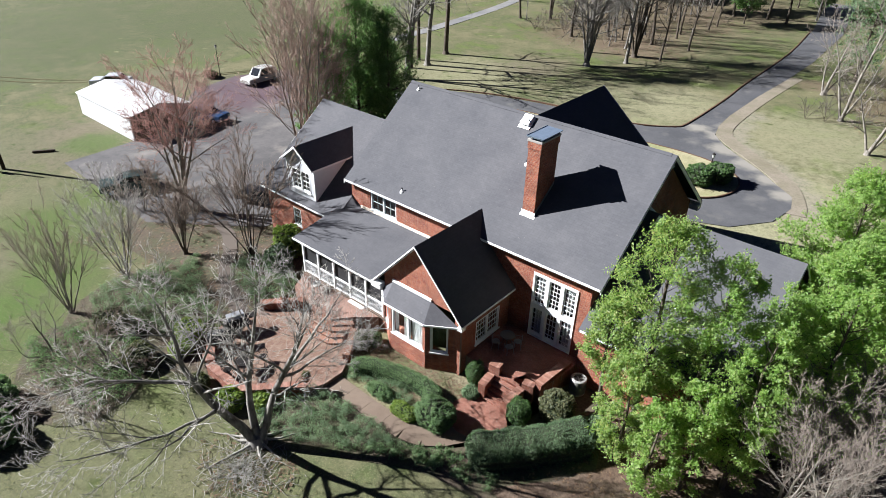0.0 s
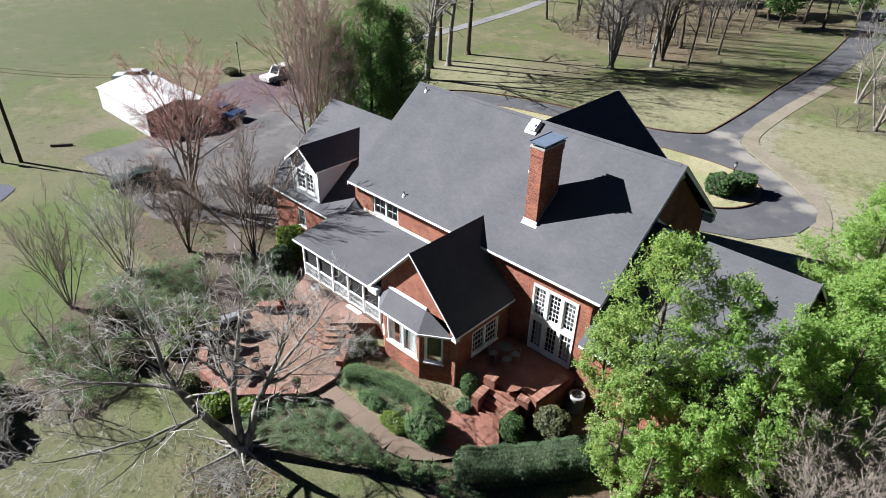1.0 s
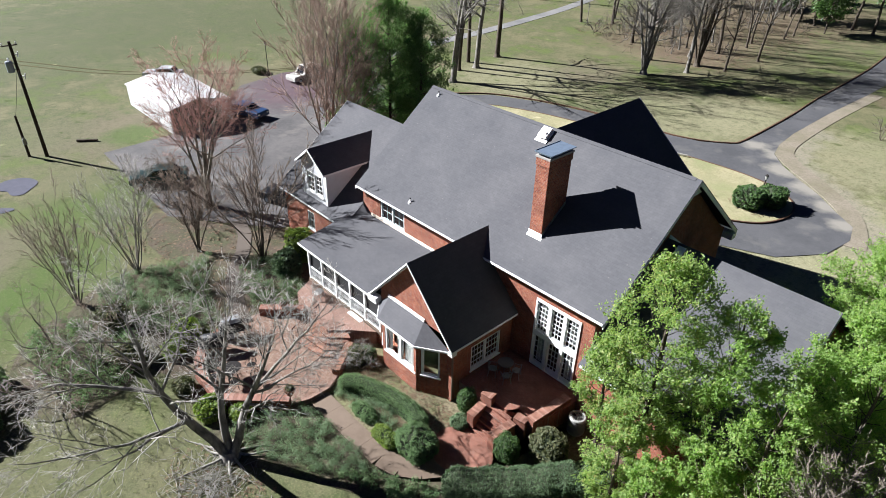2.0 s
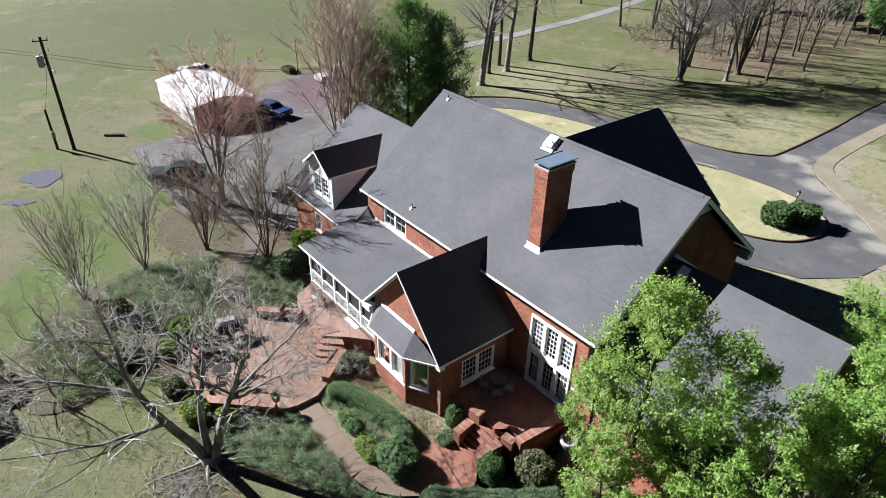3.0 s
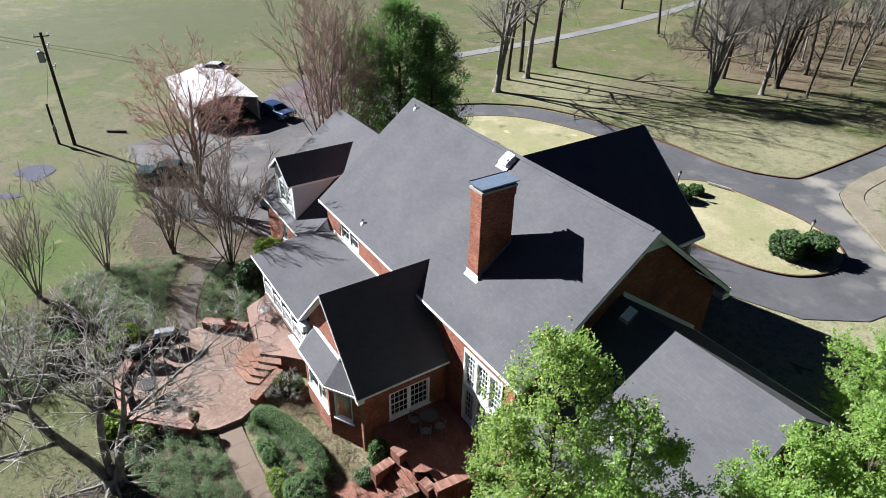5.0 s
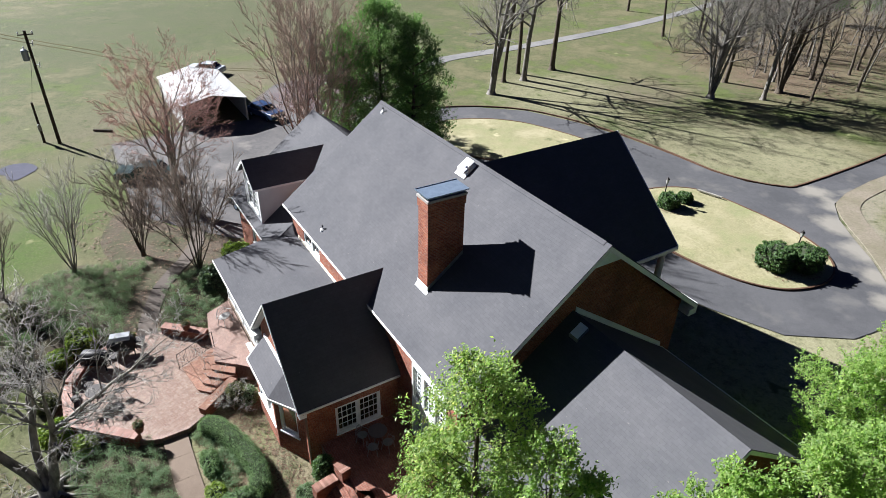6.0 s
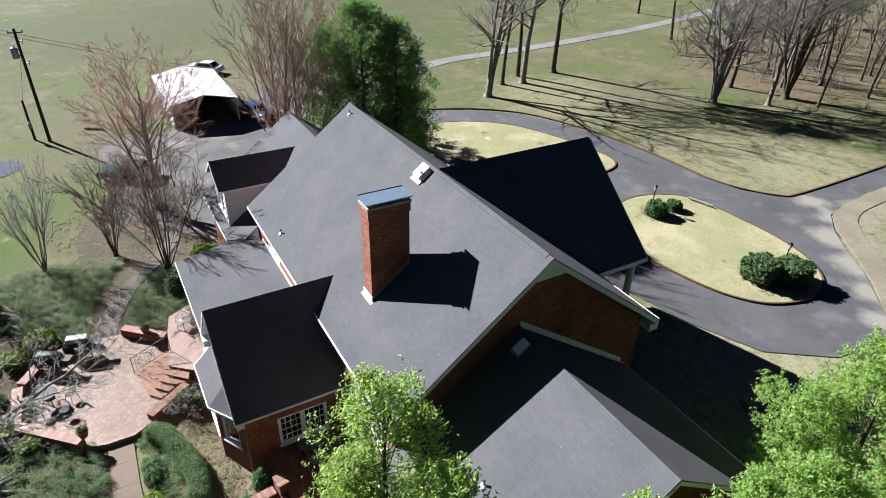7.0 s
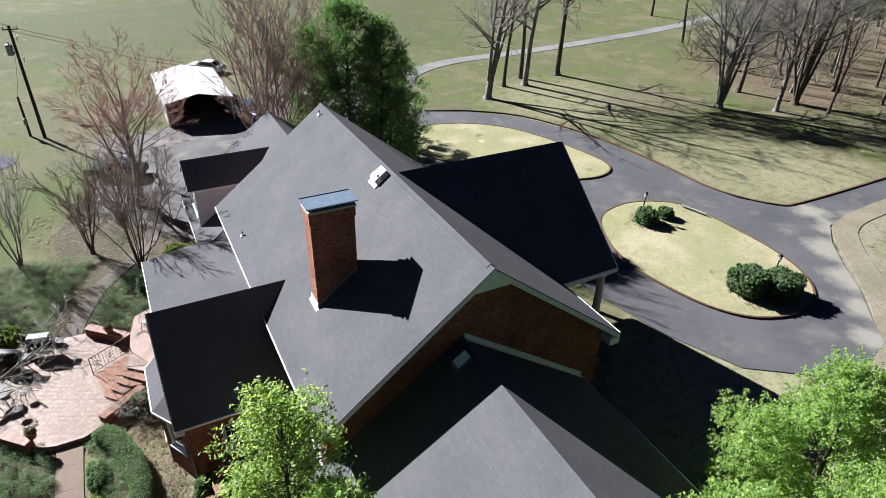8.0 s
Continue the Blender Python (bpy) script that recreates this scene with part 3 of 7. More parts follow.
# garden beds
BEDS = (
    (MULCH, "brown mulch bed under bare trees beside the house", [(-46, 17), (-41.5, 14.8), (-36.5, 15.5), (-33.6, 15.2), (-31, 13.2), (-28.8, 15.6), (-28.5, 18.6), (-29, 23), (-36.8, 23.4), (-41, 20)]),
    (MULCH, "mulch bed with ground cover below the brick patio", [(-39, 13), (-37.2, 8.6), (-34, 7.6), (-29, 9.6), (-25.6, 10.8), (-22.6, 10.6), (-19.8, 13.4), (-19.6, 14.9), (-23, 12), (-26.5, 11.6), (-29.2, 13.4), (-33.5, 15.0), (-37, 15.2)]),
    (MULCH, "mulch bed along the garden path", [(-20, 15), (-22.4, 10.8), (-19.5, 10.4), (-16.5, 12.2), (-12.5, 14.4), (-8.5, 15.6), (-6.3, 19.6), (-5.2, 22.5), (-6.5, 25), (-9.4, 24.8), (-10.4, 21.7), (-11, 18.4), (-14, 15.2)]),
    (MULCH, "mulch bed with sprawling shrubs at the lawn's edge", [(-36.4, 7.4), (-35.0, 5.2), (-31.4, 3.6), (-28.2, 4.2), (-27.2, 6.0), (-27.6, 8.2), (-29.4, 9.6), (-33.6, 8.6)]),
    (STRAW, "strawy bed between the bay window and the path", [(-20.4, 16.4), (-14.4, 16.2), (-13.4, 18.4), (-14.0, 20.3), (-14.3, 21.4), (-15.2, 21.4), (-20.8, 20.8), (-22.2, 20.4), (-21.9, 18.6)]),
    (LITTER, "brown bare earth and leaf litter under the trees", [(-9.5, 15.8), (-6, 16.5), (-1, 17.5), (6, 20), (8, 34), (2, 38), (-2, 36.5), (-2, 25), (-8.5, 25), (-6.4, 20)]),
)
for material, label, ring in BEDS:
    sheet("garden_bed", rounded(ring, 3), G + 0.008 + 0.004 * BEDS.index((material, label, ring)), material, label, "garden bed")
sheet("puddle", rounded([(-59.3, 8.7), (-60.0, 9.6), (-59.8, 10.8), (-58.9, 11.5), (-57.9, 11.6), (-57.0, 10.9), (-56.2, 10.0), (-56.6, 9.3), (-57.6, 9.2), (-58.4, 8.5)], 4), G + 0.01, WATER, "shallow puddle lying in the grass", "puddle")
sheet("puddle", rounded([(-54.8, 6.6), (-55.0, 7.6), (-54.3, 8.6), (-53.7, 8.9), (-53.6, 8.0), (-54.1, 7.2)], 4), G + 0.01, WATER, "small puddle lying in the grass", "puddle")
# ---- the house ----
house = thing("house", (-20, 31, G), "two-storey red brick house with grey shingle roofs and white trim", "house")
RX0, RX1, RY, RZ = -28.95, -9.78, 31.45, 11.41       # main ridge
EY0, EY1, EZ = 24.75, 38.2, 6.17                      # main eaves
WS, WN, WW, WE = 25.15, 37.75, -28.7, -10.35          # main walls
K = (RZ - EZ) / (RY - EY0)


def pierced(bm, along, a0, a1, at, z0, z1, thick, holes):
    """A wall along x or y from a0 to a1, its outer face at `at`, thick towards `thick`'s sign, with holes (a, b, z, z)."""
    ca = sorted({a0, a1, *[h[0] for h in holes], *[h[1] for h in holes]})
    cz = sorted({z0, z1, *[h[2] for h in holes], *[h[3] for h in holes]})
    made = {}

    def v(i, k, side):
        if (i, k, side) not in made:
            o = at + thick * side
            made[i, k, side] = bm.verts.new((ca[i], o, cz[k]) if along == "x" else (o, ca[i], cz[k]))
        return made[i, k, side]

    def solid(i, k):
        return 0 <= i < len(ca) - 1 and 0 <= k < len(cz) - 1 and not any(h[0] <= ca[i] and ca[i + 1] <= h[1] and h[2] <= cz[k] and cz[k + 1] <= h[3] for h in holes)

    for i in range(len(ca) - 1):
        for k in range(len(cz) - 1):
            if solid(i, k):
                for side in (0, 1):
                    bm.faces.new((v(i, k, side), v(i + 1, k, side), v(i + 1, k + 1, side), v(i, k + 1, side)))
                for di, dk, p, q in ((-1, 0, (i, k), (i, k + 1)), (1, 0, (i + 1, k), (i + 1, k + 1)), (0, -1, (i, k), (i + 1, k)), (0, 1, (i, k + 1), (i + 1, k + 1))):
                    if not solid(i + di, k + dk):
                        bm.faces.new((v(*p, 0), v(*q, 0), v(*q, 1), v(*p, 1)))


def slope_slab(bm, ring, thick=0.14):
    """A roof slab from its upper face."""
    prism(bm, ring, (0, 0, -thick))


DOORS = (-13.88, -11.08, 0.95, 5.28)
UP_WIN = (-26.9, -24.5, 4.42, 5.78)
bm = bmesh.new()
pierced(bm, "x", WW, WE, WS, G - 0.1, EZ + 0.1, 0.28, [DOORS, UP_WIN])
part("wall_south", bm, BRICK, house)
bm = bmesh.new()
pierced(bm, "x", WW, WE, WN, G - 0.1, EZ + 0.1, -0.28, [])
part("wall_north", bm, BRICK, house)
for name, x, t in (("wall_east", WE, -0.28), ("wall_west", WW, 0.28)):
    bm = bmesh.new()
    top = 10.3
    cut = (top - EZ) / K
    prism(bm, [(x, WS + 0.28, G - 0.1), (x, WN - 0.28, G - 0.1), (x, WN - 0.28, EZ + 0.1), (x, EY1 - cut - 0.12, top - 0.15), (x, EY0 + cut + 0.12, top - 0.15), (x, WS + 0.28, EZ + 0.1)], (t, 0, 0))
    wall = part(name, bm, BRICK, house)
    bm = bmesh.new()
    s = 0.12 if x == WE else -0.12
    prism(bm, [(x + s, EY0 + cut - 0.02, top - 0.17), (x + s, EY1 - cut + 0.02, top - 0.17), (x + s, RY, RZ - 0.17)], (t - s, 0, 0))
    part("gable_siding", bm, SIDING, wall, "pale painted boards at the gable's peak")
bm = bmesh.new()
box(bm, (WW + 0.3, WS + 0.3, 0.7), (WE - 0.3, WN - 0.3, 0.9))
part("room_floor", bm, FLOORING, house)
bm = bmesh.new()
box(bm, (WW + 0.3, 28.4, 0.9), (WE - 0.3, 28.5, 6.0))
box(bm, (WW + 0.3, WS + 0.3, 5.9), (WE - 0.3, 28.4, 6.0))
part("room_wall", bm, ROOM, house)

bm = bmesh.new()
slope_slab(bm, [(RX0, EY0, EZ), (RX1 + 0.045, EY0, EZ), (RX1 + 0.045, RY, RZ), (RX0, RY, RZ)], 0.05)
slope_slab(bm, [(RX0, EY1, EZ), (RX0, RY, RZ), (RX1 + 0.045, RY, RZ), (RX1 + 0.045, EY1, EZ)], 0.05)
main_roof = part("roof", bm, SHINGLE, house, "main roof of weathered grey asphalt shingles")
bm = bmesh.new()
for i in range(int((RX1 - RX0) / 0.3)):
    x = RX0 + 0.3 * i + 0.01
    for s in (-1, 1):
        prism(bm, [(x, RY, RZ + 0.035), (x + 0.31, RY, RZ + 0.025), (x + 0.31, RY + s * 0.15, RZ + 0.025 - 0.15 * K), (x, RY + s * 0.15, RZ + 0.035 - 0.15 * K)], (0, 0, -0.02))
part("ridge_cap", bm, SHINGLE, main_roof)


def trim_line(name, parent, p, q, h=0.12, t=0.04, out=(0, -1, 0), drop=0.0, material=None):
    """A board from p to q hanging below the line, proud of it along out."""
    bm = bmesh.new()
    p, q, o = Vector(p), Vector(q), Vector(out) * t
    d = Vector((0, 0, -drop))
    prism(bm, [p + d, q + d, q + d - Vector((0, 0, h)), p + d - Vector((0, 0, h))], o)
    return part(name, bm, material or WHITE, parent)


trim_line("fascia", main_roof, (RX0, EY0 - 0.003, EZ + 0.01), (RX1, EY0 - 0.003, EZ + 0.01))
trim_line("fascia", main_roof, (RX0, EY1 + 0.003, EZ + 0.01), (RX1, EY1 + 0.003, EZ + 0.01), out=(0, 1, 0))
for x, o in ((RX1 + 0.003, (1, 0, 0)), (RX0 - 0.003, (-1, 0, 0))):
    for ey in (EY0, EY1):
        trim_line("rake_board", main_roof, (x, ey, EZ - 0.055), (x, RY, RZ - 0.055), 0.24, 0.035, o)
bm = bmesh.new()
box(bm, (RX0 + 0.02, EY0 + 0.01, EZ - 0.16), (RX1 - 0.02, WS - 0.003, EZ - 0.13))
part("soffit", bm, WHITE, main_roof)
bm = bmesh.new()
box(bm, (RX0 + 0.02, WN + 0.003, EZ - 0.16), (RX1 - 0.02, EY1 - 0.01, EZ - 0.13))
part("soffit", bm, WHITE, main_roof)
bm = bmesh.new()
box(bm, (WE + 0.005, WN - 0.05, EZ - 0.55), (RX1 + 0.03, EY1 + 0.02, EZ - 0.2))
part("eave_return", bm, WHITE, main_roof)

# chimney
CX0, CX1, CY0, CY1, CT = -15.98, -15.2, 26.62, 28.40, 11.92
bm = bmesh.new()
box(bm, (CX0, CY0, 6.6), (CX1, CY1, CT - 0.4))
box(bm, (CX0 - 0.04, CY0 - 0.04, CT - 0.4), (CX1 + 0.04, CY1 + 0.04, CT))
chimney = part("chimney", bm, BRICK, house, "tall red brick chimney")
bm = bmesh.new()
box(bm, (CX0 - 0.07, CY0 - 0.07, CT + 0.002), (CX1 + 0.07, CY1 + 0.07, CT + 0.1))
part("chimney_crown", bm, plain("pale_mortar", (0.55, 0.52, 0.48), 0.8, 0, 0.15), chimney, "pale mortar crown")
bm = bmesh.new()
for x in (CX0 + 0.02, CX1 - 0.06):
    for y in (CY0 + 0.05, 27.5, CY1 - 0.09):
        box(bm, (x, y, CT + 0.1), (x + 0.04, y + 0.04, CT + 0.24))
prism(bm, [(CX0 - 0.12, CY0 - 0.1, CT + 0.24), (CX1 + 0.12, CY0 - 0.1, CT + 0.24), (CX1 + 0.12, CY1 + 0.12, CT + 0.24), (CX0 - 0.12, CY1 + 0.12, CT + 0.24)], (0, 0, 0.05))
box(bm, (CX0 - 0.12, CY0 - 0.12, CT + 0.29), (CX1 + 0.12, CY0 - 0.1, CT + 0.32))
box(bm, (CX0 - 0.12, CY0 - 0.1, CT + 0.29), (CX0 - 0.1, CY1 + 0.12, CT + 0.32))
part("chimney_cap", bm, METAL, chimney, "flat metal cap, coloured with the sky's blue")


def on_main(y):
    return EZ + (y - EY0) * K


bm = bmesh.new()
prism(bm, [(CX0 - 0.06, CY0 - 0.03, on_main(CY0) + 0.22), (CX0 - 0.06, CY0 - 0.03, on_main(CY0) - 0.1), (CX1 + 0.06, CY0 - 0.03, on_main(CY0) - 0.1), (CX1 + 0.06, CY0 - 0.03, on_main(CY0) + 0.22)], (0, 0.025, 0))
prism(bm, [(CX0 - 0.1, CY0 - 0.14, on_main(CY0 - 0.14) + 0.012), (CX1 + 0.1, CY0 - 0.14, on_main(CY0 - 0.14) + 0.012), (CX1 + 0.1, CY0, on_main(CY0) + 0.012), (CX0 - 0.1, CY0, on_main(CY0) + 0.012)], (0, 0, -0.03))
part("apron_flashing", bm, WHITE, chimney, "white painted flashing")
bm = bmesh.new()
for x, d in ((CX1 + 0.004, 0.02), (CX0 - 0.024, 0.02)):
    prism(bm, [(x, CY0, on_main(CY0) - 0.05), (x, CY1, on_main(CY1) - 0.05), (x, CY1, on_main(CY1) + 0.2), (x, CY0, on_main(CY0) + 0.2)], (d, 0, 0))
part("side_flashing", bm, LEAD, chimney, "grey metal flashing")

# roof vents
bm = bmesh.new()
prism(bm, [(-19.35, 30.55, on_main(30.55) + 0.02), (-18.5, 30.55, on_main(30.55) + 0.02), (-18.5, 31.25, on_main(31.25) + 0.02), (-19.35, 31.25, on_main(31.25) + 0.02)], (0, 0, 0.05))
prism(bm, [(-19.25, 30.62, on_main(30.62) + 0.2), (-18.6, 30.62, on_main(30.62) + 0.2), (-18.6, 31.2, on_main(31.2) + 0.16), (-19.25, 31.2, on_main(31.2) + 0.16)], (0, 0, 0.12))
box(bm, (-19.15, 30.75, on_main(30.75)), (-18.7, 31.05, on_main(31.05) + 0.2))
bmesh.ops.bevel(bm, geom=bm.edges[:], offset=0.02, segments=1, affect="EDGES")
part("attic_fan", bm, WHITE, main_roof, "white box-shaped attic fan")


def pipe(x, y, z, parent, h=0.22):
    bm = bmesh.new()
    lathe(bm, [(0.15, -0.12), (0.14, 0.0), (0.06, 0.06), (0.035, 0.08), (0.035, h), (0.028, h), (0.028, h - 0.06)], (x, y, z), 12)
    p = part("vent_pipe", bm, WHITE, parent, "white vent pipe in a flashing collar")
    bm = bmesh.new()
    lathe(bm, [(0.036, h - 0.05), (0.042, h - 0.05), (0.042, h + 0.03), (0.02, h + 0.03)], (x, y, z), 10)
    part("pipe_cap", bm, BLACK, p)


pipe(-24.15, 25.35, on_main(25.35), main_roof)
pipe(-27.95, 31.05, on_main(31.05), main_roof)
pipe(-17.4, 28.9, on_main(28.9), main_roof, 0.2)

# south wing with its steep gable
SX0, SX1, SXR, SZ, SRZ, SY0 = -21.7, -15.0, -18.38, 3.62, 7.22, 20.27
VX0, VX1, VS = -21.05, -15.35, 20.62
KS = (SRZ - SZ) / (SX1 - SXR)
WIN_E = (22.0, 24.25, 1.12, 2.78)
bm = bmesh.new()
pierced(bm, "y", VS + 0.28, WS, VX1, G - 0.1, SZ + 0.3, -0.28, [WIN_E])
part("wing_wall", bm, BRICK, house)
bm = bmesh.new()
pierced(bm, "y", VS + 0.28, WS, VX0, G - 0.1, SZ + 0.3, 0.28, [])
part("wing_wall", bm, BRICK, house)
bm = bmesh.new()
for ring in ([(VX0, VS, G - 0.1), (-20.0, VS, G - 0.1), (-20.0, VS, 3.9), (VX0, VS, 3.9)], [(-15.75, VS, G - 0.1), (VX1, VS, G - 0.1), (VX1, VS, 3.9), (-15.75, VS, 3.9)],
             [(VX0, VS, 3.9), (VX1, VS, 3.9), (VX1, VS, SZ + (SX1 - VX1) * KS - 0.12), (SXR, VS, SRZ - 0.14), (VX0, VS, SZ + (VX0 - SX0) * KS - 0.12)]):
    prism(bm, ring, (0, 0.28, 0))
part("gable_wall", bm, BRICK, house)
bm = bmesh.new()
slope_slab(bm, [(SX1, SY0, SZ), (SX1, 25.14, SZ), (SXR + 0.9, 26.4, SRZ - 0.9 * KS), (SXR, 26.4, SRZ), (SXR, SY0, SRZ)])
slope_slab(bm, [(SX0, SY0, SZ), (SXR, SY0, SRZ), (SXR, 26.4, SRZ), (SXR - 0.9, 26.4, SRZ - 0.9 * KS), (SX0, 25.14, SZ)])
wing_roof = part("wing_roof", bm, SHINGLE, house, "steep gable roof of dark grey shingles")
trim_line("fascia", wing_roof, (SX1 + 0.003, SY0, SZ + 0.01), (SX1 + 0.003, 25.1, SZ + 0.01), 0.1, 0.04, (1, 0, 0))
trim_line("rake_board", wing_roof, (SX1, SY0 - 0.003, SZ + 0.01), (SXR, SY0 - 0.003, SRZ + 0.02), 0.12, 0.04)
for x in (SX0, SX1):                                   # white boards under the gable's overhang
    bm = bmesh.new()
    prism(bm, [(x, SY0 + 0.002, SZ - 0.15), (SXR, SY0 + 0.002, SRZ - 0.15), (SXR, VS - 0.003, SRZ - 0.15), (x, VS - 0.003, SZ - 0.15)], (0, 0, -0.03))
    part("rake_soffit", bm, WHITE, wing_roof)
trim_line("rake_board", wing_roof, (SX0, SY0 - 0.003, SZ + 0.01), (SXR, SY0 - 0.003, SRZ + 0.02), 0.12, 0.04)
bm = bmesh.new()
box(bm, (SX1 - 0.34, SY0 + 0.02, SZ - 0.36), (SX1 - 0.02, VS - 0.005, SZ - 0.16))
part("eave_return", bm, WHITE, wing_roof)
bm = bmesh.new()
box(bm, (SX0 - 0.1, SY0 - 0.06, SZ - 0.42), (VX0 - 0.02, VS - 0.005, SZ - 0.05))
part("eave_return", bm, WHITE, wing_roof)
bm = bmesh.new()
bar(bm, (VX1 + 0.05, VS + 0.02, 0.0), (VX1 + 0.05, VS + 0.02, SZ - 0.4), 0.045, 8)
part("downspout", bm, plain("brown_downspout", (0.3, 0.2, 0.15), 0.5), wing_roof, "slim downspout at the corner")

# bay window
BAY = [(-21.0, VS), (-19.95, 19.78), (-17.15, 19.78), (-15.72, VS)]
part("bay_base", (lambda b: (prism(b, [(x, y, G - 0.1) for x, y in BAY], (0, 0, 1.1 - G)), b)[1])(bmesh.new()), BRICK, house)
for (ax, ay), (bx, by), parts_ in ((BAY[0], BAY[1], ((0, 0.16), (0.84, 1))), (BAY[1], BAY[2], ((0, 0.075), (0.93, 1))), (BAY[2], BAY[3], ((0, 0.14), (0.78, 1)))):
    for s, e in parts_:
        bm = bmesh.new()
        a, b = Vector((ax, ay)).lerp(Vector((bx, by)), s), Vector((ax, ay)).lerp(Vector((bx, by)), e)
        n = Vector((-(by - ay), bx - ax)).normalized() * 0.2
        prism(bm, [(*a, 1.0), (*b, 1.0), (*(b + n), 1.0), (*(a + n), 1.0)], (0, 0, 1.98))
        part("bay_pier", bm, BRICK, house)
bm = bmesh.new()
prism(bm, [(x, y, 2.975) for x, y in ((-21.1, VS), (-20.02, 19.68), (-17.1, 19.68), (-15.6, VS))], (0, 0, 0.18))
part("bay_frieze", bm, WHITE, house)
bm = bmesh.new()
eave = [(-21.2, VS - 0.02), (-20.08, 19.55), (-17.05, 19.55), (-15.45, VS - 0.02)]
lo, hi = [bm.verts.new((x, y, 3.16)) for x, y in eave], [bm.verts.new((x, VS - 0.02, 4.0)) for x in (-20.3, -17.45)]
under = [bm.verts.new((x, y, 3.1)) for x, y in eave]
for f in ((lo[0], lo[1], hi[0]), (lo[1], lo[2], hi[1], hi[0]), (lo[2], lo[3], hi[1]), (hi[0], hi[1], lo[3], lo[0]), (under[3], under[2], under[1], under[0])):
    bm.faces.new(f)
for i in range(4):
    bm.faces.new((under[i], under[(i + 1) % 4], lo[(i + 1) % 4], lo[i]))
bay_roof = part("bay_roof", bm, SHINGLE, house, "small hipped roof over the bay window")
bm = bmesh.new()
box(bm, (-20.35, VS - 0.1, 3.97), (-17.4, VS - 0.005, 4.12))
part("bay_flashing", bm, WHITE, bay_roof, "white flashing board")
bm = bmesh.new()
for i in range(4):
    if i < 3:
        (ax, ay), (bx, by) = eave[i], eave[i + 1]
        n = Vector((by - ay, -(bx - ax))).normalized() * 0.05
        prism(bm, [(ax, ay, 3.07), (bx, by, 3.07), (bx, by, 3.175), (ax, ay, 3.175)], (n.x, n.y, 0))
part("bay_gutter", bm, WHITE, bay_roof)


def window(parent, m, w, h, sashes, nx, ny, name="window", rail=True, sill=True, label="", f=0.09, s=0.05, bars=None):
    """A window in the plane of m (x along, y inwards, z up from its lower left corner), with sashes, glazing bars and panes."""
    def put(bm, a, b):
        box(bm, a, b, m)
    bm = bmesh.new()
    put(bm, (-f, -0.04, -f), (0, 0.12, h + f)), put(bm, (w, -0.04, -f), (w + f, 0.12, h + f))
    put(bm, (0, -0.04, h), (w, 0.12, h + f)), put(bm, (0, -0.04, -f), (w, 0.12, 0))
    step = w / sashes
    for i in range(1, sashes):
        put(bm, (i * step - 0.06, -0.03, 0), (i * step + 0.06, 0.12, h))
    win = part(name, bm, WHITE, parent, label)
    if sill:
        bm = bmesh.new()
        put(bm, (-f - 0.05, -0.12, -f - 0.05), (w + f + 0.05, -0.042, -f + 0.03))
        part("sill", bm, WHITE, win)
    for i in range(sashes):
        x0, x1 = i * step + (0.06 if i else 0), (i + 1) * step - (0.06 if i < sashes - 1 else 0)
        bm = bmesh.new()
        put(bm, (x0, 0.01, 0), (x0 + s, 0.06, h)), put(bm, (x1 - s, 0.01, 0), (x1, 0.06, h)), put(bm, (x0 + s, 0.01, 0), (x1 - s, 0.06, s)), put(bm, (x0 + s, 0.01, h - s), (x1 - s, 0.06, h))
        for k in range(1, nx):
            x = x0 + (x1 - x0) * k / nx
            put(bm, (x - 0.014, 0.02, s), (x + 0.014, 0.05, h - s))
        for k in range(1, ny):
            z, t = h * k / ny, (0.028 if rail and k == ny // 2 else 0.014)
            put(bm, (x0 + s, 0.018, z - t), (x1 - s, 0.052, z + t))
        part("sash", bm, bars or WHITE, win)
        bm = bmesh.new()
        put(bm, (x0 + s, 0.03, s), (x1 - s, 0.036, h - s))
        part("pane", bm, GLASS, win).visible_shadow = False
    return win


def facing(x, y, z, turn):
    return pose(x, y, z, 0, 0, turn)


window(house, facing(UP_WIN[0] + 0.1, WS + 0.06, UP_WIN[2] + 0.1, 0), 2.2, 1.16, 2, 2, 2, label="white framed double window under the eave", f=0.06, s=0.035, bars=GREY_SASH)
window(house, facing(VX1 - 0.06, WIN_E[0] + 0.1, WIN_E[2] + 0.1, 90), 2.05, 1.46, 2, 4, 4, label="white framed double window with many small panes")
a, b = Vector(BAY[1]), Vector(BAY[2])
window(house, facing(-19.63, 19.84, 1.18, 0), 2.3, 1.7, 2, 1, 1, label="white framed window of the bay")
d = math.degrees(math.atan2(BAY[3][1] - BAY[2][1], BAY[3][0] - BAY[2][0]))
p = Vector(BAY[2]).lerp(Vector(BAY[3]), 0.2)
window(house, facing(p.x, p.y + 0.07, 1.18, d), 0.86, 1.7, 1, 1, 1, label="narrow white framed window of the bay")
p = Vector(BAY[0]).lerp(Vector(BAY[1]), 0.22)
window(house, facing(p.x, p.y + 0.07, 1.18, math.degrees(math.atan2(BAY[1][1] - BAY[0][1], BAY[1][0] - BAY[0][0]))), 0.75, 1.7, 1, 1, 1, label="narrow white framed window of the bay")
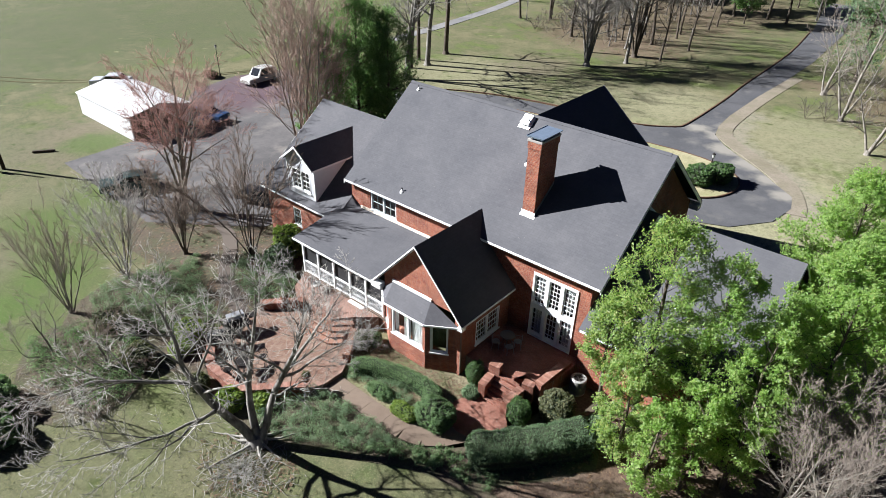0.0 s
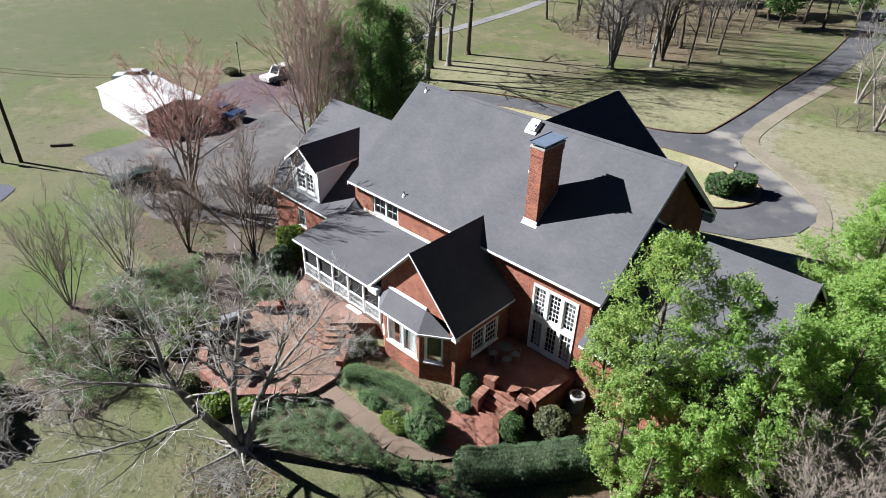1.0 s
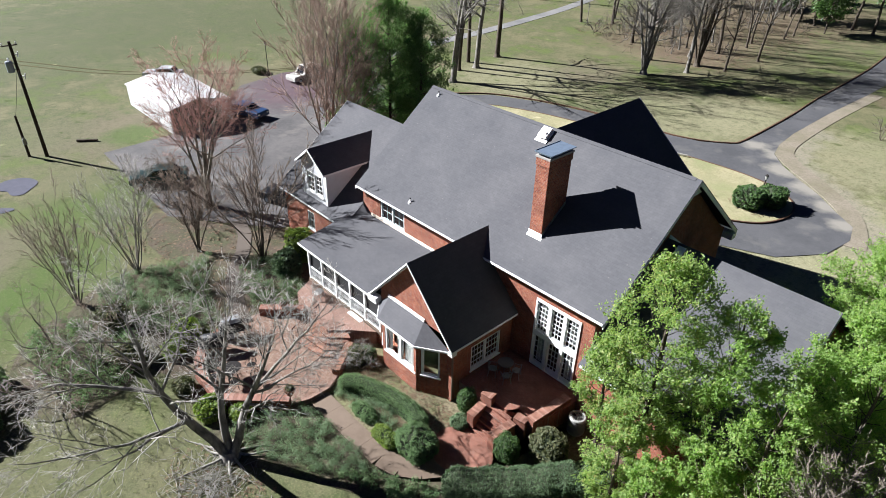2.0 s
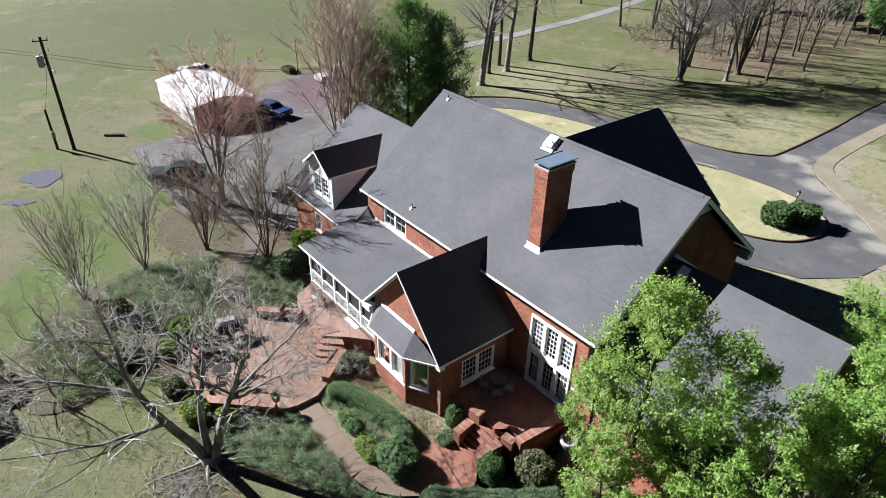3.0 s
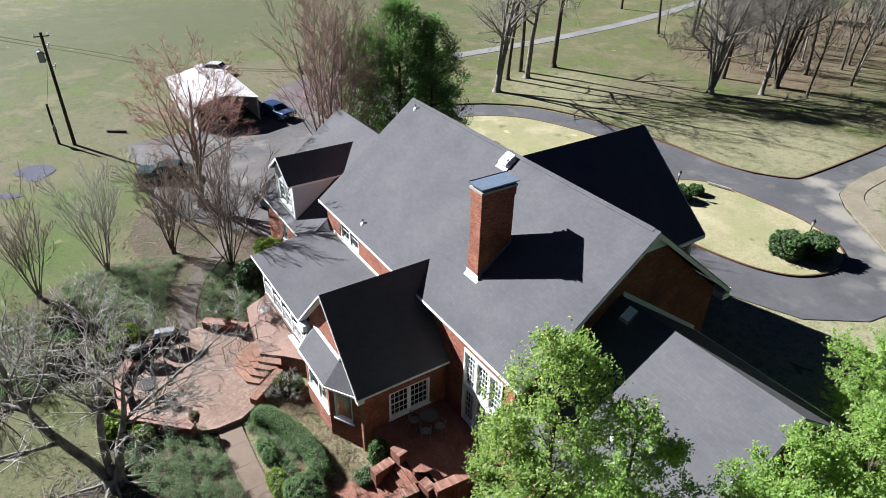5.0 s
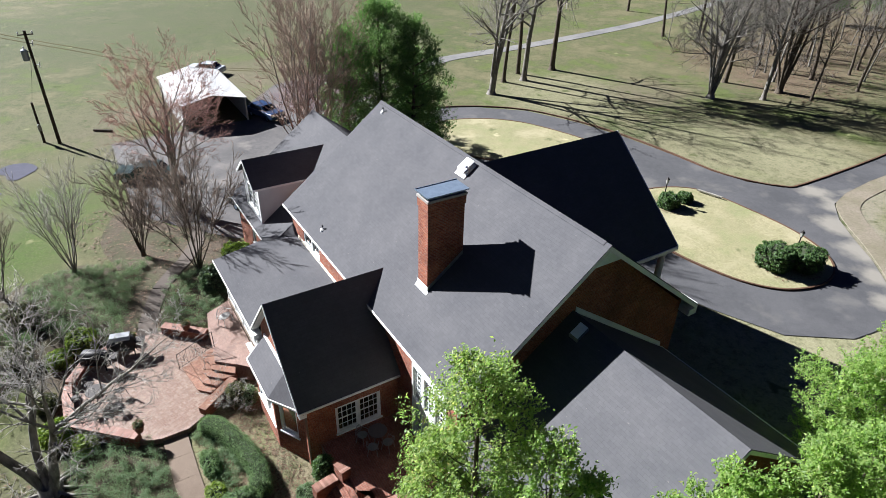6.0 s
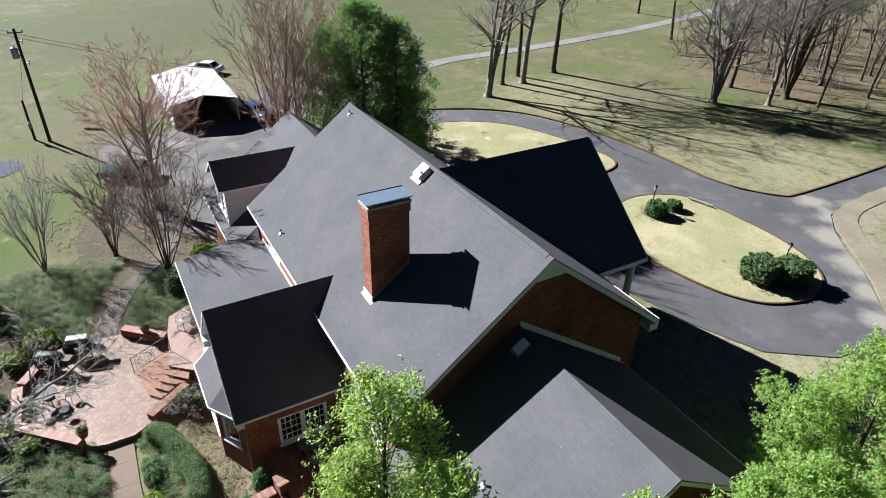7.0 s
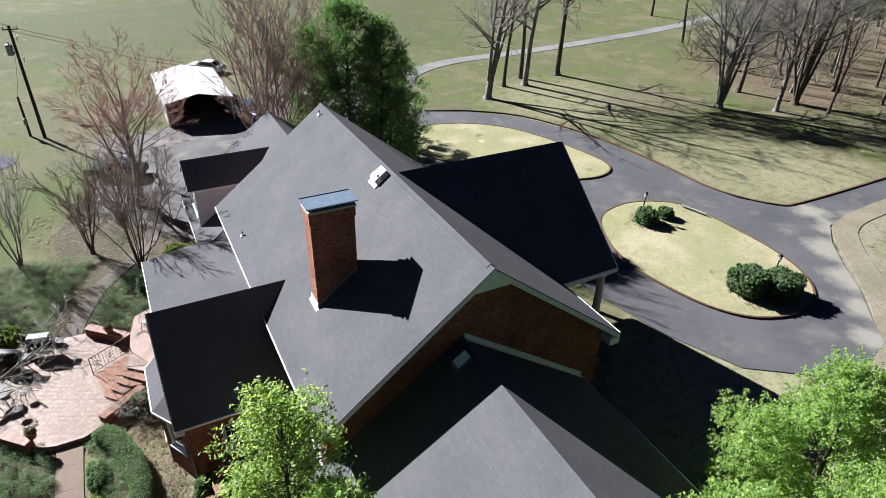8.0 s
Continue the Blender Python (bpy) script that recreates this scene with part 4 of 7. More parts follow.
for x0, x1 in ((-18.95, -18.42), (-18.3, -17.3), (-19.65, -19.35)):
    bm = bmesh.new()
    n = 9
    top = [bm.verts.new((x0 + (x1 - x0) * i / n, 20.02 + 0.04 * math.sin(i * 2.1), 2.9)) for i in range(n + 1)]
    low = [bm.verts.new((x0 + (x1 - x0) * i / n, 20.02 + 0.04 * math.sin(i * 2.1), 1.1)) for i in range(n + 1)]
    for i in range(n):
        bm.faces.new((top[i], top[i + 1], low[i + 1], low[i]))
    bmesh.ops.solidify(bm, geom=bm.faces[:], thickness=0.01)
    tagged(part("curtain", bm, CURTAIN), "white curtain hanging inside the bay window", "curtain", "bay window curtains")

# tall french doors with windows above them
x0, x1, z0, z1 = DOORS
bm = bmesh.new()
W3 = (x1 - x0) / 3
for i in range(4):
    x = x0 + i * W3
    box(bm, (x - 0.09 + (0.09 if i == 0 else 0), WS - 0.05, z0), (x + 0.09 - (0.09 if i == 3 else 0), WS + 0.2, z1))
for z in (z0, 2.98, z1 - 0.16):
    h = {z0: 0.06, 2.98: 0.3}.get(z, 0.16)
    for i in range(3):
        box(bm, (x0 + i * W3 + 0.09, WS - 0.045, z), (x0 + (i + 1) * W3 - 0.09, WS + 0.2, z + h))
doors = part("french_door", bm, WHITE, house, "tall white french door with windows above")
for i in range(3):
    a, b = x0 + i * W3 + 0.092, x0 + (i + 1) * W3 - 0.092
    for name, lo, hi, nx, ny in (("door_leaf", z0 + 0.07, 2.97, 3, 5), ("upper_sash", 3.29, z1 - 0.17, 3, 6)):
        bm = bmesh.new()
        s = 0.08
        y0, y1 = WS + 0.03, WS + 0.09
        box(bm, (a, y0, lo), (a + s, y1, hi)), box(bm, (b - s, y0, lo), (b, y1, hi)), box(bm, (a + s, y0, hi - s), (b - s, y1, hi)), box(bm, (a + s, y0, lo), (b - s, y1, lo + (0.25 if name == "door_leaf" else s)))
        for k in range(1, nx):
            x = a + s + (b - a - 2 * s) * k / nx
            box(bm, (x - 0.013, y0 + 0.01, lo + s), (x + 0.013, y1 - 0.01, hi - s))
        for k in range(1, ny):
            z = lo + 0.1 + (hi - lo - 0.15) * k / ny
            box(bm, (a + s, y0 + 0.012, z - 0.013), (b - s, y1 - 0.012, z + 0.013))
        leaf = part(name, bm, WHITE, doors)
        bm = bmesh.new()
        box(bm, (a + s, y0 + 0.028, lo + s), (b - s, y0 + 0.034, hi - s))
        part("pane", bm, GLASS, leaf).visible_shadow = False

for i, lo, hi in ((0, 1.05, 2.9), (0, 3.3, 5.1), (2, 1.05, 2.9), (2, 3.3, 5.1)):
    bm = bmesh.new()
    n, xa, xb = 16, DOORS[0] + i * W3 + 0.14, DOORS[0] + (i + 1) * W3 - 0.14
    top, low = ([bm.verts.new((xa + (xb - xa) * k / n, WS + 0.34 + 0.035 * math.sin(k * 1.9), z)) for k in range(n + 1)] for z in (hi, lo))
    for k in range(n):
        bm.faces.new((top[k], top[k + 1], low[k + 1], low[k]))
    bmesh.ops.solidify(bm, geom=bm.faces[:], thickness=0.01)
    tagged(part("curtain", bm, CURTAIN), "white sheer curtain hanging behind the french doors", "curtain", "french door curtains")

# garage wing to the west with its dormer
GX0, GY, GZ, GE0, GEZ = -37.1, 30.07, 8.6, 23.45, 3.55
KG = (GZ - GEZ) / (GY - GE0)
GS, GN, GW = 23.85, 36.3, -36.85
GWIN = (-33.9, -33.0, 1.2, 2.7)
bm = bmesh.new()
pierced(bm, "x", GW, -28.72, GS, G - 0.1, GEZ + 0.1, 0.28, [GWIN])
part("garage_wall", bm, BRICK, house)
bm = bmesh.new()
pierced(bm, "x", GW, -28.72, GN, G - 0.1, GEZ + 0.1, -0.28, [])
part("garage_wall", bm, BRICK, house)
bm = bmesh.new()
prism(bm, [(GW, GS + 0.28, G - 0.1), (GW, GN - 0.28, G - 0.1), (GW, GN - 0.28, GEZ + 0.1), (GW, GY, GZ - 0.2), (GW, GS + 0.28, GEZ + 0.1)], (0.28, 0, 0))
part("garage_gable", bm, BRICK, house)
bm = bmesh.new()
slope_slab(bm, [(GX0, GE0, GEZ), (-28.71, GE0, GEZ), (-28.71, GY, GZ), (GX0, GY, GZ)])
slope_slab(bm, [(GX0, 2 * GY - GE0, GEZ), (GX0, GY, GZ), (-28.71, GY, GZ), (-28.71, 2 * GY - GE0, GEZ)])
garage_roof = part("garage_roof", bm, SHINGLE, house, "lower roof of weathered grey shingles")
trim_line("fascia", garage_roof, (GX0, GE0 - 0.003, GEZ + 0.01), (-29.4, GE0 - 0.003, GEZ + 0.01), 0.12)
for ey in (GE0, 2 * GY - GE0):
    trim_line("rake_board", garage_roof, (GX0 - 0.003, ey, GEZ - 0.03), (GX0 - 0.003, GY, GZ - 0.03), 0.18, 0.035, (-1, 0, 0))
window(house, facing(GWIN[0] + 0.08, GS + 0.06, GWIN[2] + 0.08, 0), 0.74, 1.34, 1, 3, 4, label="grey framed window in the garage wing", f=0.06, s=0.035, bars=GREY_SASH)


def on_garage(y):
    return GEZ + (y - GE0) * KG


DX0, DX1, DXR, DY, DEZ, DRZ = -34.15, -31.15, -32.65, 23.95, 6.45, 7.78
bm = bmesh.new()
zb = on_garage(DY) - 0.1
for ring in ([(DX0, DY, zb), (DX1, DY, zb), (DX1, DY, 4.35), (DX0, DY, 4.35)], [(DX0, DY, 4.35), (-33.65, DY, 4.35), (-33.65, DY, 5.95), (DX0, DY, 5.95)], [(-31.65, DY, 4.35), (DX1, DY, 4.35), (DX1, DY, 5.95), (-31.65, DY, 5.95)],
             [(DX0, DY, 5.95), (DX1, DY, 5.95), (DX1, DY, DEZ + 0.12), (DXR, DY, DRZ - 0.1), (DX0, DY, DEZ + 0.12)]):
    prism(bm, ring, (0, 0.15, 0))
for x, t in ((DX0, 0.12), (DX1, -0.12)):
    yb = GE0 + (DEZ + 0.1 - GEZ) / KG
    prism(bm, [(x, DY + 0.15, on_garage(DY + 0.15) - 0.1), (x, DY + 0.15, DEZ + 0.1), (x, yb, DEZ + 0.1)], (t, 0, 0))
dormer = part("dormer", bm, plain("dormer_boards", (0.6, 0.62, 0.65), 0.55, 0, 0.06, 2, tone=0.8), house, "white boarded dormer with a gable roof")
bm = bmesh.new()
yr, ye = GE0 + (DRZ - GEZ) / KG + 0.1, GE0 + (DEZ - GEZ) / KG + 0.1
slope_slab(bm, [(DX1 + 0.25, DY - 0.35, DEZ), (DX1 + 0.25, ye, DEZ), (DXR, yr, DRZ), (DXR, DY - 0.35, DRZ)], 0.1)
slope_slab(bm, [(DX0 - 0.25, DY - 0.35, DEZ), (DXR, DY - 0.35, DRZ), (DXR, yr, DRZ), (DX0 - 0.25, ye, DEZ)], 0.1)
part("dormer_roof", bm, SHINGLE, dormer)
for x in (DX0 - 0.25, DX1 + 0.25):
    trim_line("dormer_rake", dormer, (x, DY - 0.353, DEZ + 0.02), (DXR, DY - 0.353, DRZ + 0.02), 0.17, 0.04)
trim_line("dormer_fascia", dormer, (DX1 + 0.253, DY - 0.35, DEZ + 0.01), (DX1 + 0.253, ye - 0.1, DEZ + 0.01), 0.12, 0.03, (1, 0, 0))
for x in (DX0, DX1 - 0.12):
    trim_line("corner_board", dormer, (x, DY - 0.003, DEZ + 0.02), (x + 0.12, DY - 0.003, DEZ + 0.02), DEZ - zb - 0.1, 0.03)
win = window(house, facing(-33.56, DY + 0.02, 4.44, 0), 1.82, 1.42, 2, 2, 4, label="white framed double window in the dormer")

# screened porch on the south side
PX0, PY0, PZ0, PZ1, PF = -29.2, 20.28, 3.45, 4.28, 0.78
bm = bmesh.new()
slope_slab(bm, [(PX0, PY0, PZ0), (-21.6, PY0, PZ0), (-20.9, WS - 0.005, PZ1), (PX0, WS - 0.005, PZ1)], 0.12)
porch_roof = part("porch_roof", bm, SHINGLE, house, "low grey roof over the screened porch")
trim_line("fascia", porch_roof, (PX0, PY0 - 0.003, PZ0 + 0.01), (-21.72, PY0 - 0.003, PZ0 + 0.01), 0.12)
bm = bmesh.new()
box(bm, (-27.85, WS - 0.05, PZ1 - 0.08), (-21.2, WS - 0.004, PZ1 + 0.17))
part("porch_flashing", bm, STAINED, porch_roof, "stained white flashing along the brick wall")
bm = bmesh.new()                                       # small saddle where the garage roof runs into the porch roof
yx = 24.35
prism(bm, [(-28.73, yx, on_garage(yx) - 0.02), (-27.85, WS - 0.006, PZ1 + 0.0), (-28.73, WS - 0.006, on_garage(WS) + 0.0)], (0, 0, -0.25))
part("roof_saddle", bm, SHINGLE, porch_roof)
bm = bmesh.new()
box(bm, (PX0 + 0.3, PY0 + 0.35, PF - 0.2), (VX0 - 0.005, WS - 0.005, PF))
part("porch_floor", bm, CONCRETE, house)
bm = bmesh.new()
box(bm, (PX0 + 0.32, PY0 + 0.37, G - 0.1), (VX0 - 0.007, WS - 0.007, PF - 0.201))
part("porch_base", bm, BRICK, house)
posts = [-28.8, -27.3, -25.8, -24.3, -22.85, -21.4]
for x in posts:
    bm = bmesh.new()
    box(bm, (x - 0.06, PY0 + 0.4, PF + 0.001), (x + 0.06, PY0 + 0.52, PZ0 - 0.05))
    part("porch_post", bm, WHITE, house)
for a, b in zip(posts, posts[1:]):
    bm = bmesh.new()
    box(bm, (a + 0.062, PY0 + 0.42, PF + 0.88), (b - 0.062, PY0 + 0.5, PF + 0.96))
    box(bm, (a + 0.062, PY0 + 0.42, PF + 0.06), (b - 0.062, PY0 + 0.5, PF + 0.13))
    n = 14
    for k in range(n):
        u, w = a + 0.08 + (b - a - 0.16) * k / n, a + 0.08 + (b - a - 0.16) * (k + 1) / n
        bar(bm, (u, PY0 + 0.44, PF + 0.13), (w, PY0 + 0.44, PF + 0.88), 0.009, 4)
        bar(bm, (w, PY0 + 0.48, PF + 0.13), (u, PY0 + 0.48, PF + 0.88), 0.009, 4)
    part("porch_railing", bm, WHITE, house, "white lattice railing panel")
    bm = bmesh.new()
    box(bm, (a + 0.062, PY0 + 0.53, PF + 0.01), (b - 0.062, PY0 + 0.536, PZ0 - 0.06))
    part("insect_screen", bm, SCREEN, house, "dark insect screen")
bm = bmesh.new()
box(bm, (PX0 + 0.4, PY0 + 0.56, PF + 0.01), (PX0 + 0.406, WS - 0.02, PZ0 - 0.05))
part("insect_screen", bm, SCREEN, house, "dark insect screen")
bm = bmesh.new()
box(bm, (-24.2, PY0 + 0.06, PF - 0.25), (-22.95, PY0 + 0.345, PF - 0.02))
box(bm, (-24.2, PY0 - 0.24, PF - 0.25), (-22.95, PY0 + 0.055, PF - 0.13))
part("porch_step", bm, WHITE, house, "white wooden steps")

# portico on the entrance side
NX, NHALF, NZ, NEZ, NY = -19.4, 5.6, 10.9, 6.2, 41.55
bm = bmesh.new()
yk = RY + (RZ - NZ) / K
for s in (1, -1):
    slope_slab(bm, [(NX, NY, NZ), (NX + s * NHALF, NY, NEZ), (NX + s * NHALF, 38.1, NEZ), (NX, yk - 0.1, NZ)])
portico_roof = part("portico_roof", bm, SHINGLE, house, "steep gabled portico roof of dark shingles")
for s in (1, -1):
    trim_line("fascia", portico_roof, (NX + s * (NHALF + 0.003), 38.2, NEZ + 0.01), (NX + s * (NHALF + 0.003), NY, NEZ + 0.01), 0.22, 0.05, (s, 0, 0))
    trim_line("rake_board", portico_roof, (NX + s * NHALF, NY + 0.003, NEZ + 0.02), (NX, NY + 0.003, NZ + 0.02), 0.3, 0.05, (0, 1, 0))
bm = bmesh.new()
prism(bm, [(NX - NHALF + 0.5, NY - 0.35, NEZ - 0.1), (NX + NHALF - 0.5, NY - 0.35, NEZ - 0.1), (NX, NY - 0.35, NZ - 0.5)], (0, 0.15, 0))
box(bm, (NX - NHALF + 0.15, 38.25, NEZ - 0.42), (NX + NHALF - 0.15, NY - 0.1, NEZ - 0.15))
part("pediment", bm, WHITE, portico_roof, "white boarded pediment and ceiling")
bm = bmesh.new()
box(bm, (NX - NHALF, 38.0, G - 0.1), (NX + NHALF, NY + 0.1, 0.3))
part("portico_floor", bm, PAVER_RED, house)
for i in range(4):
    bm = bmesh.new()
    x = NX - NHALF + 0.5 + i * (2 * NHALF - 1.0) / 3
    box(bm, (x - 0.3, NY - 0.75, 0.3), (x + 0.3, NY - 0.15, 0.42))
    lathe(bm, [(0.27, 0.42), (0.27, 0.5), (0.23, 0.55), (0.225, 2.2), (0.185, 5.5), (0.23, 5.56), (0.24, 5.7)], (x, NY - 0.45, 0), 20)
    part("column", bm, WHITE, house, "tall round white column", True)

# lower wing to the east
QY, QZ, QX1, QE0, QE1 = 30.6, 8.28, -2.2, 24.2, 37.0
KQ = 0.715
QEZ0, QEZ1 = QZ - (QY - QE0) * KQ, QZ - (QE1 - QY) * KQ
bm = bmesh.new()
slope_slab(bm, [(WE + 0.003, QE0, QEZ0), (QX1, QE0, QEZ0), (QX1, QY, QZ), (WE + 0.003, QY, QZ)])
slope_slab(bm, [(WE + 0.003, QE1, QEZ1), (WE + 0.003, QY, QZ), (QX1, QY, QZ), (QX1, QE1, QEZ1)])
east_roof = part("east_roof", bm, SHINGLE, house, "lower gable roof of grey shingles")
trim_line("fascia", east_roof, (WE + 0.1, QE0 - 0.003, QEZ0 + 0.01), (QX1, QE0 - 0.003, QEZ0 + 0.01), 0.12)
trim_line("fascia", east_roof, (WE + 0.1, QE1 + 0.003, QEZ1 + 0.01), (QX1, QE1 + 0.003, QEZ1 + 0.01), 0.2, 0.05, (0, 1, 0))
for ey, ez in ((QE0, QEZ0), (QE1, QEZ1)):
    trim_line("rake_board", east_roof, (QX1 + 0.003, ey, ez - 0.04), (QX1 + 0.003, QY, QZ - 0.04), 0.18, 0.03, (1, 0, 0))
bm = bmesh.new()
pierced(bm, "x", WE + 0.003, QX1 - 0.4, QE0 + 0.45, G - 0.1, QEZ0 + 0.2, 0.28, [])
pierced(bm, "x", WE + 0.003, QX1 - 0.4, QE1 - 0.45, G - 0.1, QEZ1 + 0.2, -0.28, [])
prism(bm, [(QX1 - 0.4, QE0 + 0.46, G - 0.1), (QX1 - 0.4, QE1 - 0.46, G - 0.1), (QX1 - 0.4, QE1 - 0.46, QEZ1 + 0.1), (QX1 - 0.4, QY, QZ - 0.2), (QX1 - 0.4, QE0 + 0.46, QEZ0 + 0.1)], (-0.28, 0, 0))
part("east_wall", bm, BRICK, house)
bm = bmesh.new()
prism(bm, [(WE + 0.01, QY + 0.12, QZ - 0.12 * KQ - 0.02), (WE + 0.01, QE1 - 0.1, QEZ1 + 0.07), (WE + 0.01, QE1 - 0.1, QEZ1 + 0.3), (WE + 0.01, QY + 0.12, QZ - 0.12 * KQ + 0.24)], (0.05, 0, 0))
prism(bm, [(WE + 0.01, QY + 0.12, QZ - 0.12 * KQ + 0.01), (WE + 0.22, QY + 0.12, QZ - 0.12 * KQ + 0.01), (WE + 0.22, QE1 - 0.1, QEZ1 + 0.085), (WE + 0.01, QE1 - 0.1, QEZ1 + 0.085)], (0, 0, 0.015))
part("step_flashing", bm, WHITE, east_roof, "pale metal flashing where the roof meets the brick")
bm = bmesh.new()
sk = lambda x, y, h: (x, y, QZ - (QY - y) * KQ + h)
prism(bm, [sk(-9.66, 29.84, 0.01), sk(-9.18, 29.84, 0.01), sk(-9.18, 30.38, 0.01), sk(-9.66, 30.38, 0.01)], (0, 0, 0.13))
curb = part("roof_hatch", bm, LEAD, east_roof, "small skylight in a pale metal curb")
bm = bmesh.new()
prism(bm, [sk(-9.63, 29.87, 0.145), sk(-9.21, 29.87, 0.145), sk(-9.21, 30.35, 0.145), sk(-9.63, 30.35, 0.145)], (0, 0, 0.03))
# pale blue dome colour stands in for the sky reflected in it
part("skylight_dome", bm, plain("sky_tinted_acrylic", (0.74, 0.84, 0.95), 0.08, 0, 0.05, spec=0.8, tone=1.0), curb)
pipe(-6.5, 26.75, QZ - (QY - 26.75) * KQ, east_roof)

# ---- plants ----
class Tubes:
    """Gathers tapered tubes into one mesh."""
    def __init__(self):
        self.v, self.f = [], []

    def add(self, pts, radii, sides, tip=False):
        base = len(self.v)
        n = len(pts)
        for i, p in enumerate(pts):
            d = (pts[min(i + 1, n - 1)] - pts[max(i - 1, 0)])
            d = d.normalized() if d.length else Vector((0, 0, 1))
            u = d.cross(Vector((0.31, 0.17, 0.93)))
            u = u.normalized() if u.length > 1e-4 else Vector((1, 0, 0))
            w = d.cross(u)
            for k in range(sides):
                a = k * math.tau / sides
                self.v.append(tuple(p + (u * math.cos(a) + w * math.sin(a)) * radii[i]))
        last = n - 1
        if tip:                                     # the end runs out to a point
            del self.v[base + last * sides + 1:]
            self.v[-1] = tuple(pts[-1])
        for i in range(last):
            for k in range(sides):
                a, b = base + i * sides + k, base + i * sides + (k + 1) % sides
                self.f.append((a, b, base + last * sides) if tip and i == last - 1 else (a, b, b + sides, a + sides))

    def put(self, name, material, parent, label=""):
        return raw(name, self.v, self.f, material, parent, label, True)


def limb(rng, start, way, length, bend, lift, segs):
    """A wandering line from start; lift turns it towards the sky."""
    pts, d, p = [start.copy()], way.normalized(), start.copy()
    for _ in range(segs):
        d = (d + Vector((rng.gauss(0, bend), rng.gauss(0, bend), rng.gauss(0, bend) + lift))).normalized()
        p = p + d * (length / segs)
        pts.append(p.copy())
    return pts


def grow(rng, thick, thin, start, way, length, radius, level, spec, straight=1.0):
    """Branches upon branches. spec: levels, children, bend, lift, ratio, angle, twig radius."""
    levels, kids, bend, lift, ratio, angle, least = spec
    segs = (8, 5, 3, 2, 1)[level]
    pts = limb(rng, start, way, length, bend * (straight if level == 0 else 1.0), lift if level else lift * 0.3, segs)
    radii = [(least + (radius - least) * (1 - i / segs) ** 0.85) * (1.15 if level > 1 else 1) for i in range(segs + 1)]
    (thick if level <= 1 else thin).add(pts, radii, (8 if radius > 0.05 else 4) if level == 0 else (5 if level == 1 and radius > 0.03 else 3), level > 1)
    if level >= levels:
        return pts
    n = kids[level]
    for c in range(n):
        t = min(0.995, (0.3 if level == 0 else 0.15) + (0.7 if level == 0 else 0.85) * (c + rng.random()) / n)
        i = min(int(t * segs), segs - 1)
        p = pts[i].lerp(pts[i + 1], t * segs - i)
        d = (pts[i + 1] - pts[i]).normalized()
        side = d.cross(Vector((rng.gauss(0, 1), rng.gauss(0, 1), rng.gauss(0, 1)))).normalized()
        a = radians(max(12, (angle + rng.gauss(0, 11)) * (1.1 - 0.4 * t)))
        here = radii[i] + (radii[i + 1] - radii[i]) * (t * segs - i)
        grow(rng, thick, thin, p, d * math.cos(a) + side * math.sin(a), length * ratio * (1.2 - 0.6 * t) * rng.uniform(0.7, 1.25), max(least, here * (0.52 if level == 0 else 0.45)), level + 1, spec)
    return pts


def bare_tree(at, stems, spec, bark, twig, seed, label, category="bare tree", group="", name="bare_tree", base=None, straight=1.0):
    """stems: (way, length, radius) of each stem from the foot."""
    rng = random.Random(seed)
    root = thing(name, (0, 0, 0), label, category, group)
    thick, thin = Tubes(), Tubes()
    lines = []
    for way, length, radius, *foot in stems:
        if foot and len(foot[0]) == 2:              # a limb that leaves an earlier stem, part of the way up
            line, u = lines[foot[0][0]], foot[0][1] * 8
            start = line[int(u)].lerp(line[int(u) + 1], u - int(u))
        else:
            start = Vector(foot[0]) if foot else Vector((rng.gauss(0, 0.03), rng.gauss(0, 0.03), -0.15))
        lines.append(grow(rng, thick, thin, start, Vector(way), length, radius, 0, spec, 1.5 * straight if foot and len(foot[0]) == 2 else straight) or [])
    if base:
        thick.add([Vector((0, 0, -0.2)), Vector((0, 0, 0.05)), Vector((0, 0, 0.5))], [base * 1.7, base * 1.25, base * 0.9], 12)
    thick.put("trunk", bark, root)
    tagged(thin.put("branch_crown", twig, root), kind="stuff")
    root.location = at
    PLACE[root.name] = Matrix.Translation(at)
    return root


def leaves(rng, centres, radii, count, size, up=0.4):
    """Leaf blades scattered about clumps: numpy arrays of verts and faces."""
    k = len(centres)
    idx = rng.integers(0, k, count)
    d = rng.normal(size=(count, 3))
    d /= np.linalg.norm(d, axis=1)[:, None]
    r = radii[idx] * rng.random(count) ** 0.45
    p = centres[idx] + d * r[:, None] * np.array([1, 1, 0.8])
    n = d * 0.6 + rng.normal(size=(count, 3)) * 0.55 + np.array([-0.25, -0.12, up])
    n /= np.linalg.norm(n, axis=1)[:, None]
    a = np.cross(n, rng.normal(size=(count, 3)))
    a /= np.linalg.norm(a, axis=1)[:, None] + 1e-9
    b = np.cross(n, a)
    s = (size * rng.uniform(0.6, 1.35, count))[:, None]
    v = np.stack([p - a * s, p + b * s * 0.5 + n * s * 0.12, p + a * s, p - b * s * 0.5 + n * s * 0.12], 1).reshape(-1, 3)
    f = np.arange(count * 4).reshape(-1, 4)
    return v, f


